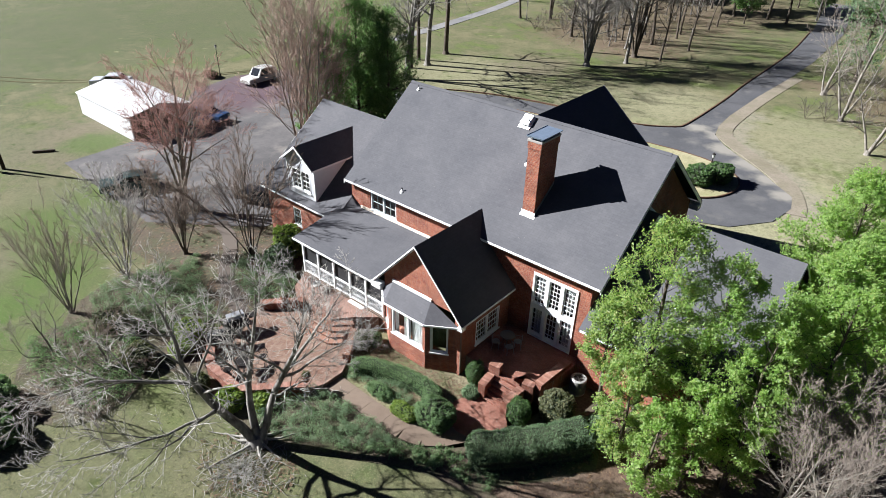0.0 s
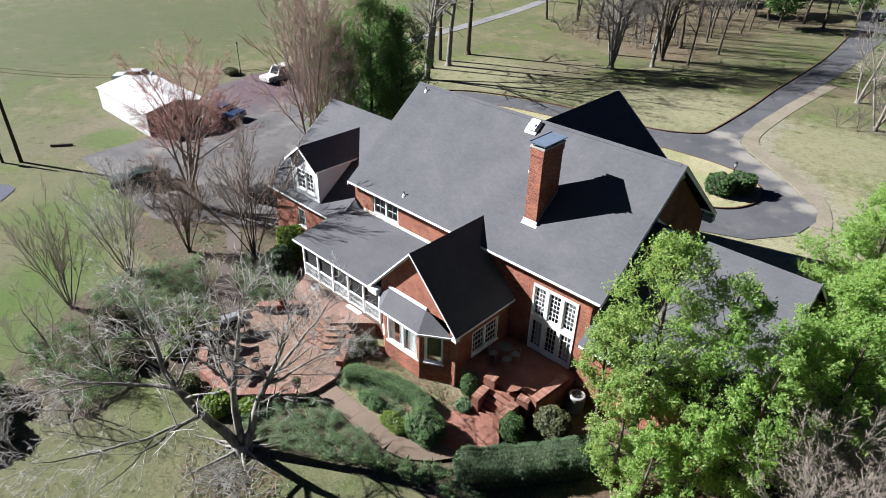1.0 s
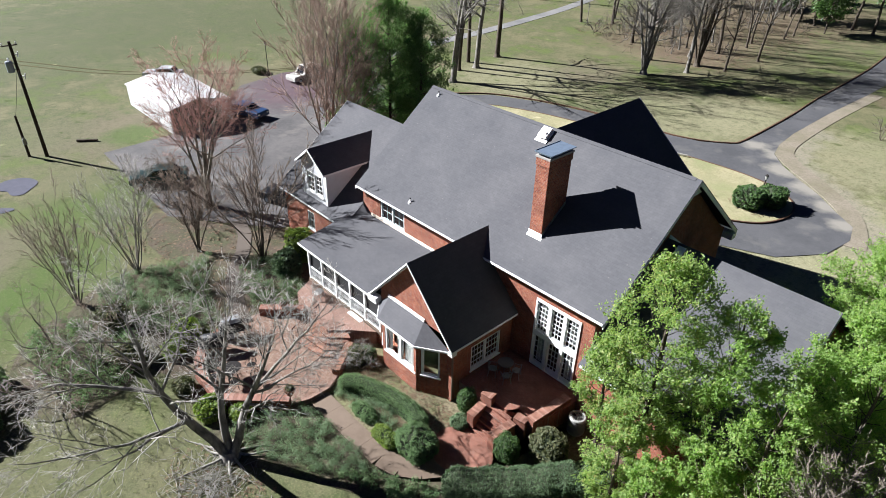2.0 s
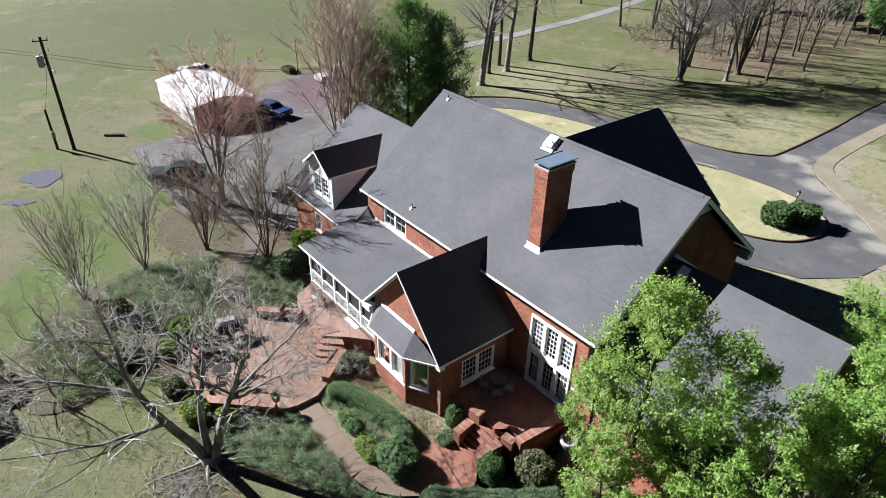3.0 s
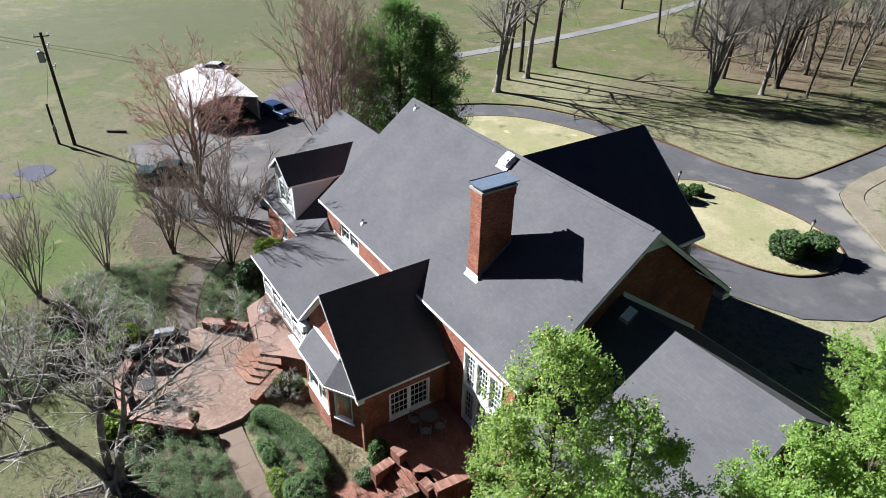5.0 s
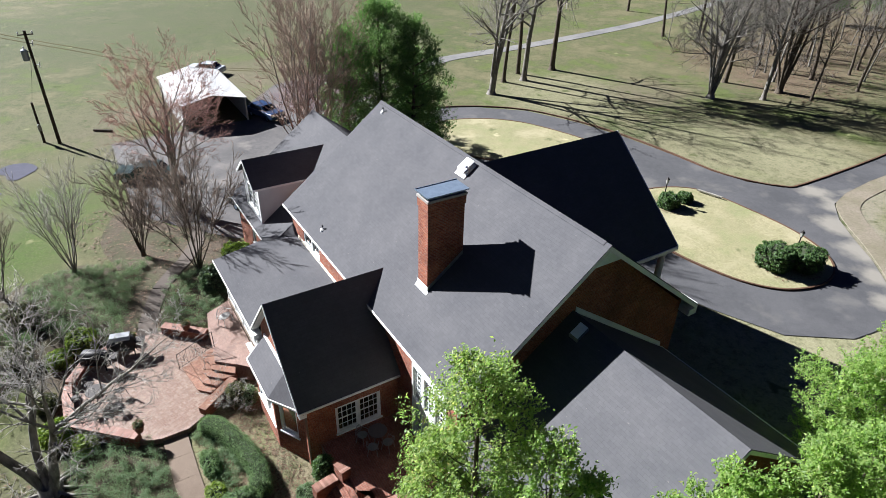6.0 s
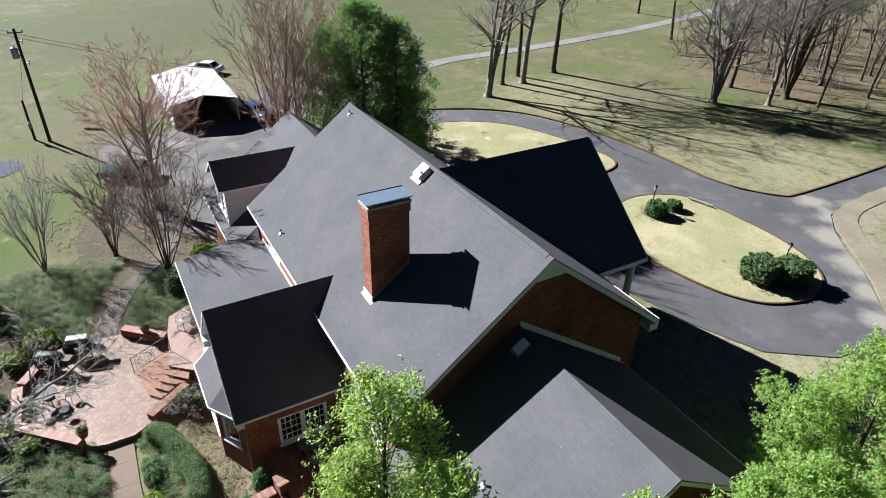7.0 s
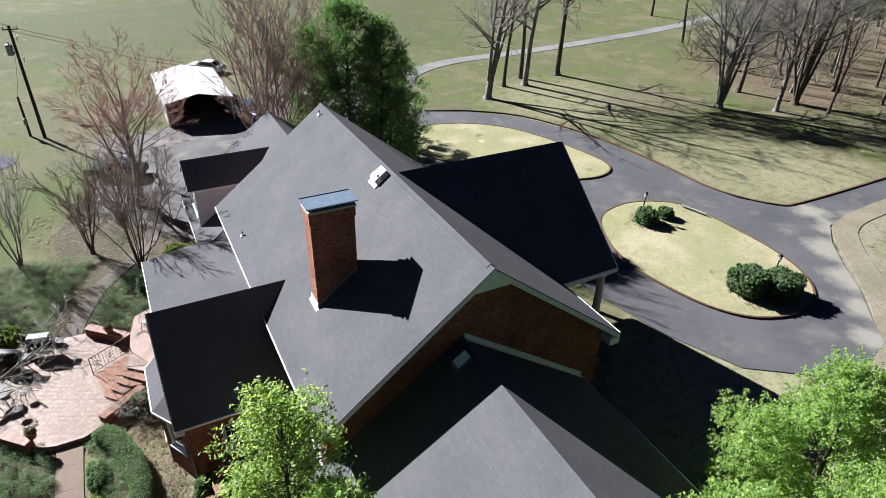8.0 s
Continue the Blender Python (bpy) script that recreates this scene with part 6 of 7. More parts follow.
shrub((-21.2, 18.9, G), 1.1, 0.9, 1.0, 4000, 0.06, LEAF_OLIVE, 311, "loose shrub beside the patio stairs", "shrub")
shrub((-20.9, 19.4, G), 0.9, 0.8, 0.8, 3500, 0.05, LEAF_BLUE, 312, "grey-green shrub under the bay window", "shrub")
shrub((-32.7, 22.4, G), 2.6, 1.9, 2.2, 11000, 0.09, LEAF_LIME, 313, "bright green shrub against the garage wall", "shrub", squareness=0.3)
shrub((-31.7, 20.6, G), 1.7, 1.9, 1.7, 8000, 0.085, LEAF_DIM, 314, "dark green shrub at the porch corner", "shrub", squareness=0.3)
for i, (x, y, s, leaf) in enumerate(((-28.6, 11.4, 1.3, LEAF_LIME), (-29.6, 12.6, 1.7, LEAF_LIME), (-22.9, 10.9, 1.5, LEAF_LIME), (-21.7, 12.0, 1.1, LEAF_LIME), (-25.4, 10.6, 1.1, LEAF_OLIVE), (-29.6, 9.4, 1.8, LEAF_OLIVE), (-33.6, 9.8, 2.0, LEAF_OLIVE))):
    shrub((x, y, G), s, s * 0.9, s * 0.6, 5000, 0.08, leaf, 320 + i, "loose bright green shrub around the patio" if leaf == LEAF_LIME else "loose olive shrub in the bed", "shrub", "shrubs around the patio")
for i, (x, y, s, h) in enumerate(((-29.4, 1.8, 2.4, 1.5), (-31.8, 2.6, 2.6, 1.6), (-30.6, 0.0, 2.8, 1.8))):
    shrub((x, y, G), s, s, h, 9000, 0.1, LEAF_BOX, 340 + i, "large dark evergreen shrub at the lawn's edge", "shrub", "large shrubs at the lawn's edge", name="evergreen_shrub")
cover([(-20.2, 14.9), (-22.2, 12.2), (-21.4, 10.9), (-18.6, 11.4), (-16.2, 13.0), (-14.2, 15.0)], 1125, 0.5, 0.032, LEAF_BLUE, 401, "blue-green juniper ground cover beside the path")
cover([(-17.0, 12.4), (-12.8, 14.6), (-9.4, 15.6), (-9.6, 16.6), (-12.0, 16.4), (-14.2, 15.0)], 800, 0.4, 0.04, LEAF_BOX, 402, "mixed low evergreen ground cover")
cover([(-20.3, 16.4), (-14.6, 16.3), (-14.8, 17.0), (-17.0, 18.2), (-20.0, 18.0)], 1000, 0.4, 0.032, LEAF_BLUE, 403, "juniper ground cover beside the path")
cover([(-29.2, 16.8), (-33.2, 17.6), (-35.2, 20.2), (-33.0, 22.0), (-29.6, 20.6), (-28.0, 18.9)], 1000, 0.55, 0.032, LEAF_BLUE, 404, "blue-green juniper bed beside the patio")
cover([(-29.4, 14.6), (-33.8, 15.8), (-37.0, 17.6), (-38.2, 14.0), (-38.4, 10.6), (-35.0, 9.2), (-30.5, 11.6)], 875, 0.5, 0.032, LEAF_BLUE, 405, "blue-green juniper bed beside the lawn")
cover([(-27.4, 5.8), (-27.5, 8.0), (-28.6, 9.4), (-31.6, 10.6), (-35.0, 8.8), (-36.4, 5.8), (-32.0, 4.8)], 380, 0.6, 0.05, LEAF_BOX, 406, "sprawling grey-green ground cover under bare shrubs")
fallen([(-48, 20), (-46, 12), (-37, 15), (-29, 15), (-29, 23), (-37, 23.5)], 5000, 0.07, LEAF_BROWN, 411, "fallen brown leaves on the bed", "fallen_leaves", "fallen leaves")
fallen([(-21, 20), (-14.5, 20.2), (-13.6, 18.6), (-15, 17), (-20, 17.5)], 3000, 0.06, LEAF_BROWN, 412, "fallen leaves and dry stems below the bay window", "fallen_leaves", "fallen leaves")
fallen([(-9, 16.5), (-2, 17), (5, 20), (6, 33), (-1.5, 36), (-2, 25), (-8, 24)], 5000, 0.08, LEAF_BROWN, 413, "brown fallen leaves under the trees", "fallen_leaves", "fallen leaves")
# roots and broken sticks about the old tree's foot
rng = random.Random(77)
roots = thing("tree_roots", (-19.8, 10.4, G), "gnarled surface roots spreading from the old tree", "tree roots")
for k in range(9):
    a = math.tau * k / 9 + rng.gauss(0, 0.2)
    tub = Tubes()
    pts = limb(rng, Vector((-19.8 + 0.45 * math.cos(a), 10.4 + 0.45 * math.sin(a), G + 0.16)), Vector((math.cos(a), math.sin(a), -0.12)), rng.uniform(1.2, 2.4), 0.16, 0, 6)
    for p in pts:
        p.z = max(G + 0.005, min(p.z, G + 0.18))
    tub.add(pts, [0.08, 0.07, 0.06, 0.05, 0.04, 0.03, 0.015], 6)
    tub.put("root", BARK_PALE, roots)
tub = Tubes()
for k in range(420):
    a, r = rng.uniform(0, math.tau), abs(rng.gauss(0, 1.4)) + 0.2
    c = Vector((-18.9 + r * math.cos(a), 8.9 + 0.8 * r * math.sin(a), G + rng.uniform(0.02, 0.1)))
    tub.add(limb(rng, c, Vector((rng.gauss(0, 1), rng.gauss(0, 1), 0.02)), rng.uniform(0.3, 1.1), 0.15, 0, 3), [0.016, 0.013, 0.01, 0.005], 4)
tagged(tub.put("fallen_sticks", BARK_PALE, None), "pale broken sticks lying below the old tree", "fallen sticks", "", "stuff")
fallen([(-22, 8.6), (-19, 6.8), (-16, 8), (-16.6, 11), (-20.5, 10.8)], 900, 0.06, LEAF_BROWN, 414, "fallen leaves round the old tree's roots", "fallen_leaves", "fallen leaves")
for a, b in (((-32, -4), (-6, 16)),):
    ring = [(-40, -6), (-20, -8), (-4, 4), (-4, 15), (-12, 14), (-18, 10), (-26, 9), (-36, 5)]
    fallen(ring, 26000, 0.032, GRASS_BLADE, 420, "tufts of dry and green grass", "grass_tufts", "grass")

# dry stems between the stairs and the bay window
for i, (x, y, k) in enumerate(((-21.6, 18.2, 1.0), (-20.6, 18.7, 0.8))):
    bare_tree((x, y, G), [((0.5 * math.cos(a), 0.5 * math.sin(a), 1), 1.7 * k, 0.025) for a in (0.2, 1.5, 2.8, 4.0, 5.2)], (3, (6, 5, 3), 0.14, 0.02, 0.5, 45, 0.004), BARK_GREY, TWIG, 170 + i, "low leafless grey-twigged shrub beside the stairs", "bare shrub", "leafless shrubs below the bay", name="bare_shrub")
# leaf litter about the island bushes
for i, (x, y, r) in enumerate(((-24.9, 56.2, 1.9), (-14.5, 55.7, 2.3))):
    ring = [(x + r * math.cos(a), y + r * math.sin(a)) for a in [k * math.tau / 12 for k in range(12)]]
    ob = fallen(ring, 700, 0.06, LEAF_BROWN, 430 + i, "brown fallen leaves round the island bushes", "fallen_leaves", "fallen leaves")
    ob.location.z = 0.17
cover([(-20.2, 18.9), (-16.0, 18.9), (-14.6, 19.0), (-14.6, 20.2), (-15.4, 20.6), (-18, 19.6), (-20.4, 19.6)], 160, 0.14, 0.04, LEAF_OLIVE, 408, "sparse low weeds and dry stems below the bay window", "low_weeds", "weeds")
# drifts of leaves on the woodland floor
fallen([(-66, 98), (-50, 94), (-36, 92), (-33, 104), (-36, 130), (-60, 140), (-70, 120)], 11000, 0.12, LEAF_BROWN, 432, "drifts of brown leaves on the woodland floor", "leaf_litter", "fallen leaves")
fallen([(-9, 84), (-3, 74), (8, 66), (10, 84), (4, 104), (-12, 100)], 3500, 0.1, LEAF_BROWN, 433, "drifts of brown leaves under the roadside trees", "leaf_litter", "fallen leaves")

# ---- patio, terrace and path ----
PA = 0.08     # the patio's height
patio = sheet("patio", [(-20.2, 15.1), (-20.2, 16.3), (-20.75, 17.3), (-22.2, 18.9), (-26.6, 19.0), (-28.5, 16.5), (-28.6, 15.0), (-27.9, 13.4), (-27.2, 11.9), (-23.2, 11.4), (-20.5, 14.2)], PA, PAVER, "pink brick patio laid in a herringbone", "patio", "structure", 0.35)


def herringbone(ring, z, length=0.2, width=0.1, turn=20, gap=0.02):
    """Bricks laid in a herringbone over a plot, each a block of its own in one mesh."""
    rng = random.Random(9)
    verts, faces = [], []
    c, s = math.cos(radians(turn)), math.sin(radians(turn))
    x0, y0 = sum(p[0] for p in ring) / len(ring), sum(p[1] for p in ring) / len(ring)
    n = int(6.5 / width)
    for i in range(-n, n):
        for j in range(-n, n):
            if (i - j) % 4 in (0, 3):
                a, b = i * width, j * width
                du, dv = (length, width) if (i - j) % 4 == 0 else (width, length)
                px = [(a + gap / 2, b + gap / 2), (a + du - gap / 2, b + gap / 2), (a + du - gap / 2, b + dv - gap / 2), (a + gap / 2, b + dv - gap / 2)]
                pts = [(x0 + p * c - q * s, y0 + p * s + q * c) for p, q in px]
                if all(inside(*p, ring) for p in pts):
                    k, h = len(verts), z + rng.uniform(0.004, 0.012)
                    verts += [(*p, h + rng.uniform(-0.002, 0.002)) for p in pts] + [(*p, z - 0.01) for p in pts]
                    faces += [(k, k + 1, k + 2, k + 3)] + [(k + 4 + e, k + 4 + (e + 1) % 4, k + (e + 1) % 4, k + e) for e in range(4)]
    return tagged(raw("patio_bricks", verts, faces, BRICK_LOOSE, patio), kind="stuff")


herringbone([(-20.3, 15.1), (-20.3, 16.3), (-20.8, 17.25), (-22.25, 18.8), (-26.5, 18.9), (-28.4, 16.5), (-28.5, 15.0), (-27.8, 13.4), (-27.1, 12.0), (-23.3, 11.5), (-20.6, 14.2)], PA)


def low_wall(path, z0, z1, width, name, label, category="low wall", top=0.06):
    bm = bmesh.new()
    ribbon(bm, path, width / 2, z0, z1 - top)
    root = part(name, bm, BRICK_LOW)
    # a course of bricks laid across the top
    for (ax, ay), (bx, by) in zip(path, path[1:]):
        a, b = Vector((ax, ay)), Vector((bx, by))
        d = (b - a).normalized()
        n = Vector((-d.y, d.x)) * (width / 2 + 0.03)
        count = max(1, round((b - a).length / 0.115))
        pitch = (b - a).length / count
        rng = random.Random(int(ax * 100))
        for k in range(count):
            p, q = a + d * (pitch * k + 0.005), a + d * (pitch * (k + 1) - 0.005)
            bm = bmesh.new()
            lift = rng.uniform(-0.004, 0.004)
            prism(bm, [(*(p - n), z1 - top + 0.002), (*(q - n), z1 - top + 0.002), (*(q + n), z1 - top + 0.002), (*(p + n), z1 - top + 0.002)], (0, 0, top + lift))
            part("brick", bm, COPING, root)
    return tagged(root, label, category, "", "structure")


low_wall([(-20.55, 14.15), (-23.0, 11.55), (-25.8, 11.6)], G, 0.5, 0.42, "patio_wall", "low brick seat wall round the patio")
low_wall([(-26.0, 11.75), (-27.3, 12.6), (-28.3, 14.6)], G, 0.5, 0.42, "patio_wall", "low brick seat wall round the patio")
low_wall([(-28.38, 16.75), (-26.56, 18.75)], G, 0.6, 0.45, "patio_wall", "low brick retaining wall beside the landing")
bm = bmesh.new()
prism(bm, [(x, y, G - 0.05) for x, y in ((-26.6, 18.9), (-24.75, 18.7), (-23.6, 18.5), (-22.7, 19.55), (-21.6, 20.55), (-28.7, 20.6), (-28.0, 19.2))], (0, 0, 0.74 - G + 0.05))
tagged(part("landing", bm, PAVER), "brick landing outside the screened porch", "landing", "", "structure")
# steps that fan out from the railing down to the patio, beside a cheek wall
RAIL_TOP, RAIL_FOOT = Vector((-24.82, 18.74)), Vector((-24.56, 16.85))
NOSE_A, NOSE_B = Vector((-23.5, 18.56)), Vector((-22.52, 17.3))        # where the edges turn
END_A, END_B = Vector((-22.78, 19.36)), Vector((-21.98, 17.82))        # where they end at the cheek wall
edges = [[RAIL_TOP.lerp(RAIL_FOOT, k / 4.3), NOSE_A.lerp(NOSE_B, k / 4), END_A.lerp(END_B, k / 4)] for k in range(5)]
edges[1][2] = Vector((-22.3, 19.22))
for k in range(4):
    p, q = edges[k], edges[k + 1]
    z = 0.74 - (k + 1) * 0.132
    bm = bmesh.new()
    prism(bm, [(*v, G) for v in (p[0], p[1], p[2], q[2], q[1], q[0])], (0, 0, z - G - 0.05))
    step = part("stair_step", bm, BRICK_LOW)
    bm = bmesh.new()
    lip = (q[1] - p[1]).normalized() * 0.025
    prism(bm, [(*v, z - 0.049) for v in (p[0], p[1], p[2], q[2] + lip, q[1] + lip, q[0] + lip)], (0, 0, 0.049))
    part("tread", bm, BRICK_WARM, step)
    tagged(step, "brick garden step with a rust-pink tread", "step", "patio stairs", "structure")
bm = bmesh.new()
a, b = Vector((-22.2, 19.06)), Vector((-20.78, 17.12))
n = Vector((0.81, 0.59)) * 0.19
prism(bm, [(*(a - n), G), (*(a + n), G), (*(b + n), G), (*(b - n), G)], (0, 0, 0.4 - G))
cheek = part("stair_wall", bm, BRICK_LOW)
bm = bmesh.new()
prism(bm, [(*(a - n * 1.15), 0.402), (*(a + n * 1.15), 0.402), (*(b + n * 1.15), 0.402), (*(b - n * 1.15), 0.402)], (0, 0, 0.06))
part("coping", bm, BRICK_WARM, cheek)
tagged(cheek, "low brick wall beside the patio stairs", "low wall", "", "structure")


def iron_railing(path, h, name, label, panels=3):
    root = thing(name, path[0], label, "railing")
    for a, b in zip(path, path[1:]):
        a, b = Vector(a), Vector(b)
        up = Vector((0, 0, h))
        bm = bmesh.new()
        bar(bm, a + up, b + up, 0.022), bar(bm, a + up * 0.12, b + up * 0.12, 0.014)
        part("rail", bm, IRON, root)
        for p in (a, b):
            bm = bmesh.new()
            bar(bm, p, p + up * 1.04, 0.02)
            part("post", bm, IRON, root)
        bm = bmesh.new()
        n = max(4, int((b - a).length / 0.16))
        for k in range(1, n):
            p = a.lerp(b, k / n)
            bar(bm, p + up * 0.12, p + up, 0.008, 4)
        for k in range(panels):
            p, q = a.lerp(b, (k + 0.2) / panels), a.lerp(b, (k + 0.8) / panels)
            bar(bm, p + up * 0.15, q + up * 0.97, 0.009, 4), bar(bm, q + up * 0.15, p + up * 0.97, 0.009, 4)
            m = (p + q) / 2 + up * 0.56
            d = (q - p).normalized() * 0.14
            for s, t in ((d, up * 0.15), (up * 0.15, -d), (-d, -up * 0.15), (-up * 0.15, d)):
                bar(bm, m + s, m + t, 0.008, 4)
        part("balusters", bm, IRON, root)
    return root


iron_railing([(-24.8, 18.8, 0.74), (-24.62, 16.84, PA)], 1.05, "iron_railing", "black wrought iron railing beside the patio stairs")

# terrace outside the french doors
TZ = 0.93
sheet("terrace", [(-15.34, 21.2), (-13.75, 21.2), (-13.75, 21.55), (-12.3, 21.55), (-11.95, 22.1), (-11.2, 22.05), (-10.75, 21.7), (-10.4, 24.2), (-10.4, 25.14), (-15.34, 25.14)], TZ, PAVER_RED, "red brick terrace outside the french doors", "terrace", "structure", 1.15)
low_wall([(-13.75, 21.35), (-13.1, 21.45)], G, TZ + 0.42, 0.42, "terrace_wall", "low brick pier beside the terrace steps")
low_wall([(-13.5, 21.1), (-13.35, 20.05)], G, TZ - 0.1, 0.4, "terrace_wall", "brick cheek wall of the terrace steps")
low_wall([(-11.65, 21.3), (-11.75, 19.85)], G, TZ - 0.1, 0.4, "terrace_wall", "brick cheek wall of the terrace steps")
low_wall([(-10.95, 21.75), (-10.72, 24.4)], G, TZ + 0.3, 0.4, "terrace_wall", "low brick wall along the terrace")
low_wall([(-11.75, 21.6), (-11.1, 21.7)], G, TZ + 0.1, 0.4, "terrace_wall", "low brick wall at the terrace corner")
for k in range(6):
    z = TZ - (k + 1) * 0.16
    y1, y0 = 21.5 - 0.24 * k, 21.5 - 0.24 * (k + 1)
    bm = bmesh.new()
    box(bm, (-13.25, y0, G - 0.05), (-11.88, y1, z - 0.05))
    step = part("terrace_step", bm, BRICK_LOW)
    for i in range(13):
        bm = bmesh.new()
        x = -13.25 + i * 1.37 / 13
        box(bm, (x + 0.004, y0 - 0.02, z - 0.05), (x + 1.37 / 13 - 0.004, y1, z + 0.002 * (i % 3)))
        part("brick", bm, PAVER_RED, step)
    tagged(step, "red brick step edged with upright bricks", "step", "terrace steps", "structure")
sheet("brick_pad", rounded([(-14.2, 18.7), (-14.0, 19.5), (-13.3, 20.1), (-11.9, 20.0), (-11.1, 19.3), (-11.3, 18.4), (-12.0, 17.6), (-12.9, 17.4), (-13.7, 17.8)], 3), G + 0.09, PAVER_RED, "red brick pad at the foot of the terrace steps", "paving", "structure", 0.12)
# concrete path in slabs
bm = bmesh.new()
path = [(-20.3, 15.65), (-18.9, 15.62), (-17.5, 15.6), (-16.1, 15.62), (-14.9, 15.65), (-13.9, 15.95), (-13.1, 16.6), (-12.5, 17.45)]
bed = thing("garden_path", (-17, 15.6, G), "stained concrete garden path in long slabs", "path", "", "structure")
for (ax, ay), (bx, by) in zip(path, path[1:]):
    bm = bmesh.new()
    a, b = Vector((ax, ay)), Vector((bx, by))
    d = (b - a).normalized()
    n = Vector((-d.y, d.x)) * 0.55
    a, b = a + d * 0.008, b - d * 0.008 + d * (0.1 if ax > -15 else 0)
    prism(bm, [(*(a - n), G - 0.05), (*(a + n), G - 0.05), (*(b + n), G - 0.05), (*(b - n), G - 0.05)], (0, 0, 0.12 + 0.003 * len(bed.children)))
    part("slab", bm, CONCRETE, bed)
bed = thing("side_path", (-31, 17, G), "narrow darker path between the juniper beds", "path", "", "structure")
path = [(-28.6, 15.75), (-30.2, 16.1), (-31.8, 16.7), (-33.4, 17.4), (-34.8, 18.4), (-36.2, 19.6), (-38.2, 20.8), (-40.5, 21.4)]
for (ax, ay), (bx, by) in zip(path, path[1:]):
    bm = bmesh.new()
    a, b = Vector((ax, ay)), Vector((bx, by))
    d = (b - a).normalized()
    n = Vector((-d.y, d.x)) * 0.5
    prism(bm, [(*(a - n + d * 0.01), G - 0.05), (*(a + n + d * 0.01), G - 0.05), (*(b + n), G - 0.05), (*(b - n), G - 0.05)], (0, 0, 0.10 + 0.003 * len(bed.children)))
    part("slab", bm, CONCRETE_SHADED, bed)


# ---- things about the house ----
def ac_unit(at):
    root = thing("air_conditioner", at, "pale grey round air conditioner beside the terrace", "air conditioner")
    x, y, z = at
    bm = bmesh.new()
    lathe(bm, [(0.4, 0.0), (0.43, 0.02), (0.43, 0.1), (0.42, 0.12), (0.42, 0.88), (0.44, 0.9), (0.44, 0.98), (0.4, 1.02), (0.3, 1.02), (0.3, 0.9), (0.05, 0.88)], at, 28)
    part("body", bm, plain("ac_paint", (0.5, 0.5, 0.47), 0.5, 0.1, 0.1), root)
    bm = bmesh.new()
    for k in range(44):
        a = k * math.tau / 44
        box(bm, (-0.006, 0.425, 0.14), (0.006, 0.445, 0.86), Matrix.Translation(at) @ pose(0, 0, 0, 0, 0, math.degrees(a)))
    part("grille", bm, plain("ac_grille", (0.32, 0.32, 0.3), 0.5), root)
    bm = bmesh.new()
    for r in (0.08, 0.15, 0.22, 0.29):
        n = 28
        for k in range(n):
            a, b = k * math.tau / n, (k + 1) * math.tau / n
            bar(bm, (x + r * math.cos(a), y + r * math.sin(a), z + 1.03), (x + r * math.cos(b), y + r * math.sin(b), z + 1.03), 0.006, 3)
    for k in range(8):
        a = k * math.tau / 8
        bar(bm, (x + 0.06 * math.cos(a), y + 0.06 * math.sin(a), z + 1.025), (x + 0.4 * math.cos(a), y + 0.4 * math.sin(a), z + 1.025), 0.006, 3)
    part("fan_guard", bm, IRON, root)
    bm = bmesh.new()
    for k in range(4):
        prism(bm, [(0.05, -0.03, 0.93), (0.28, -0.1, 0.93), (0.28, 0.1, 0.97), (0.05, 0.03, 0.96)], (0, 0, 0.008))
        bmesh.ops.rotate(bm, verts=bm.verts, cent=(0, 0, 0), matrix=Matrix.Rotation(math.pi / 2, 3, "Z"))
    bmesh.ops.translate(bm, verts=bm.verts, vec=at)
    part("fan", bm, IRON, root)
    return root


ac_unit((-9.75, 24.0, G))


def patio_chair(material, label, group, name="patio_chair"):
    """An openwork metal armchair, built at the origin, facing -y."""
    root = thing(name, (0, 0, 0), label, "chair", group)
    bm = bmesh.new()
    lathe(bm, [(0.22, 0.42), (0.23, 0.43), (0.23, 0.445), (0.22, 0.455)], (0, 0, 0), 14)
    part("seat", bm, material, root)
    for x, y in ((-0.2, -0.18), (0.2, -0.18), (-0.2, 0.18), (0.2, 0.18)):
        bm = bmesh.new()
        bar(bm, (x * 0.9, y * 0.9, 0.42), (x * 1.15, y * 1.2, 0.0), 0.016)
        part("leg", bm, material, root)
    bm = bmesh.new()
    pts = [(0.24 * math.cos(a), 0.2 + 0.06 * (1 - abs(math.cos(a))), 0.45 + 0.45 * math.sin(a)) for a in [k * math.pi / 10 for k in range(11)]]
    for a, b in zip(pts, pts[1:]):
        bar(bm, a, b, 0.014)
    for k in range(1, 6):
        x = -0.24 + 0.08 * k
        bar(bm, (x, 0.22, 0.44), (x, 0.25, 0.45 + 0.44 * math.sqrt(max(0, 1 - (x / 0.24) ** 2))), 0.008, 4)
    for z in (0.56, 0.68):
        bar(bm, (-0.22, 0.23, z), (0.22, 0.23, z), 0.008, 4)
    part("backrest", bm, material, root)
    for s in (-1, 1):
        bm = bmesh.new()
        bar(bm, (s * 0.24, 0.2, 0.64), (s * 0.27, -0.14, 0.64), 0.014), bar(bm, (s * 0.27, -0.14, 0.64), (s * 0.22, -0.16, 0.44), 0.012)
        part("armrest", bm, material, root)
    return root


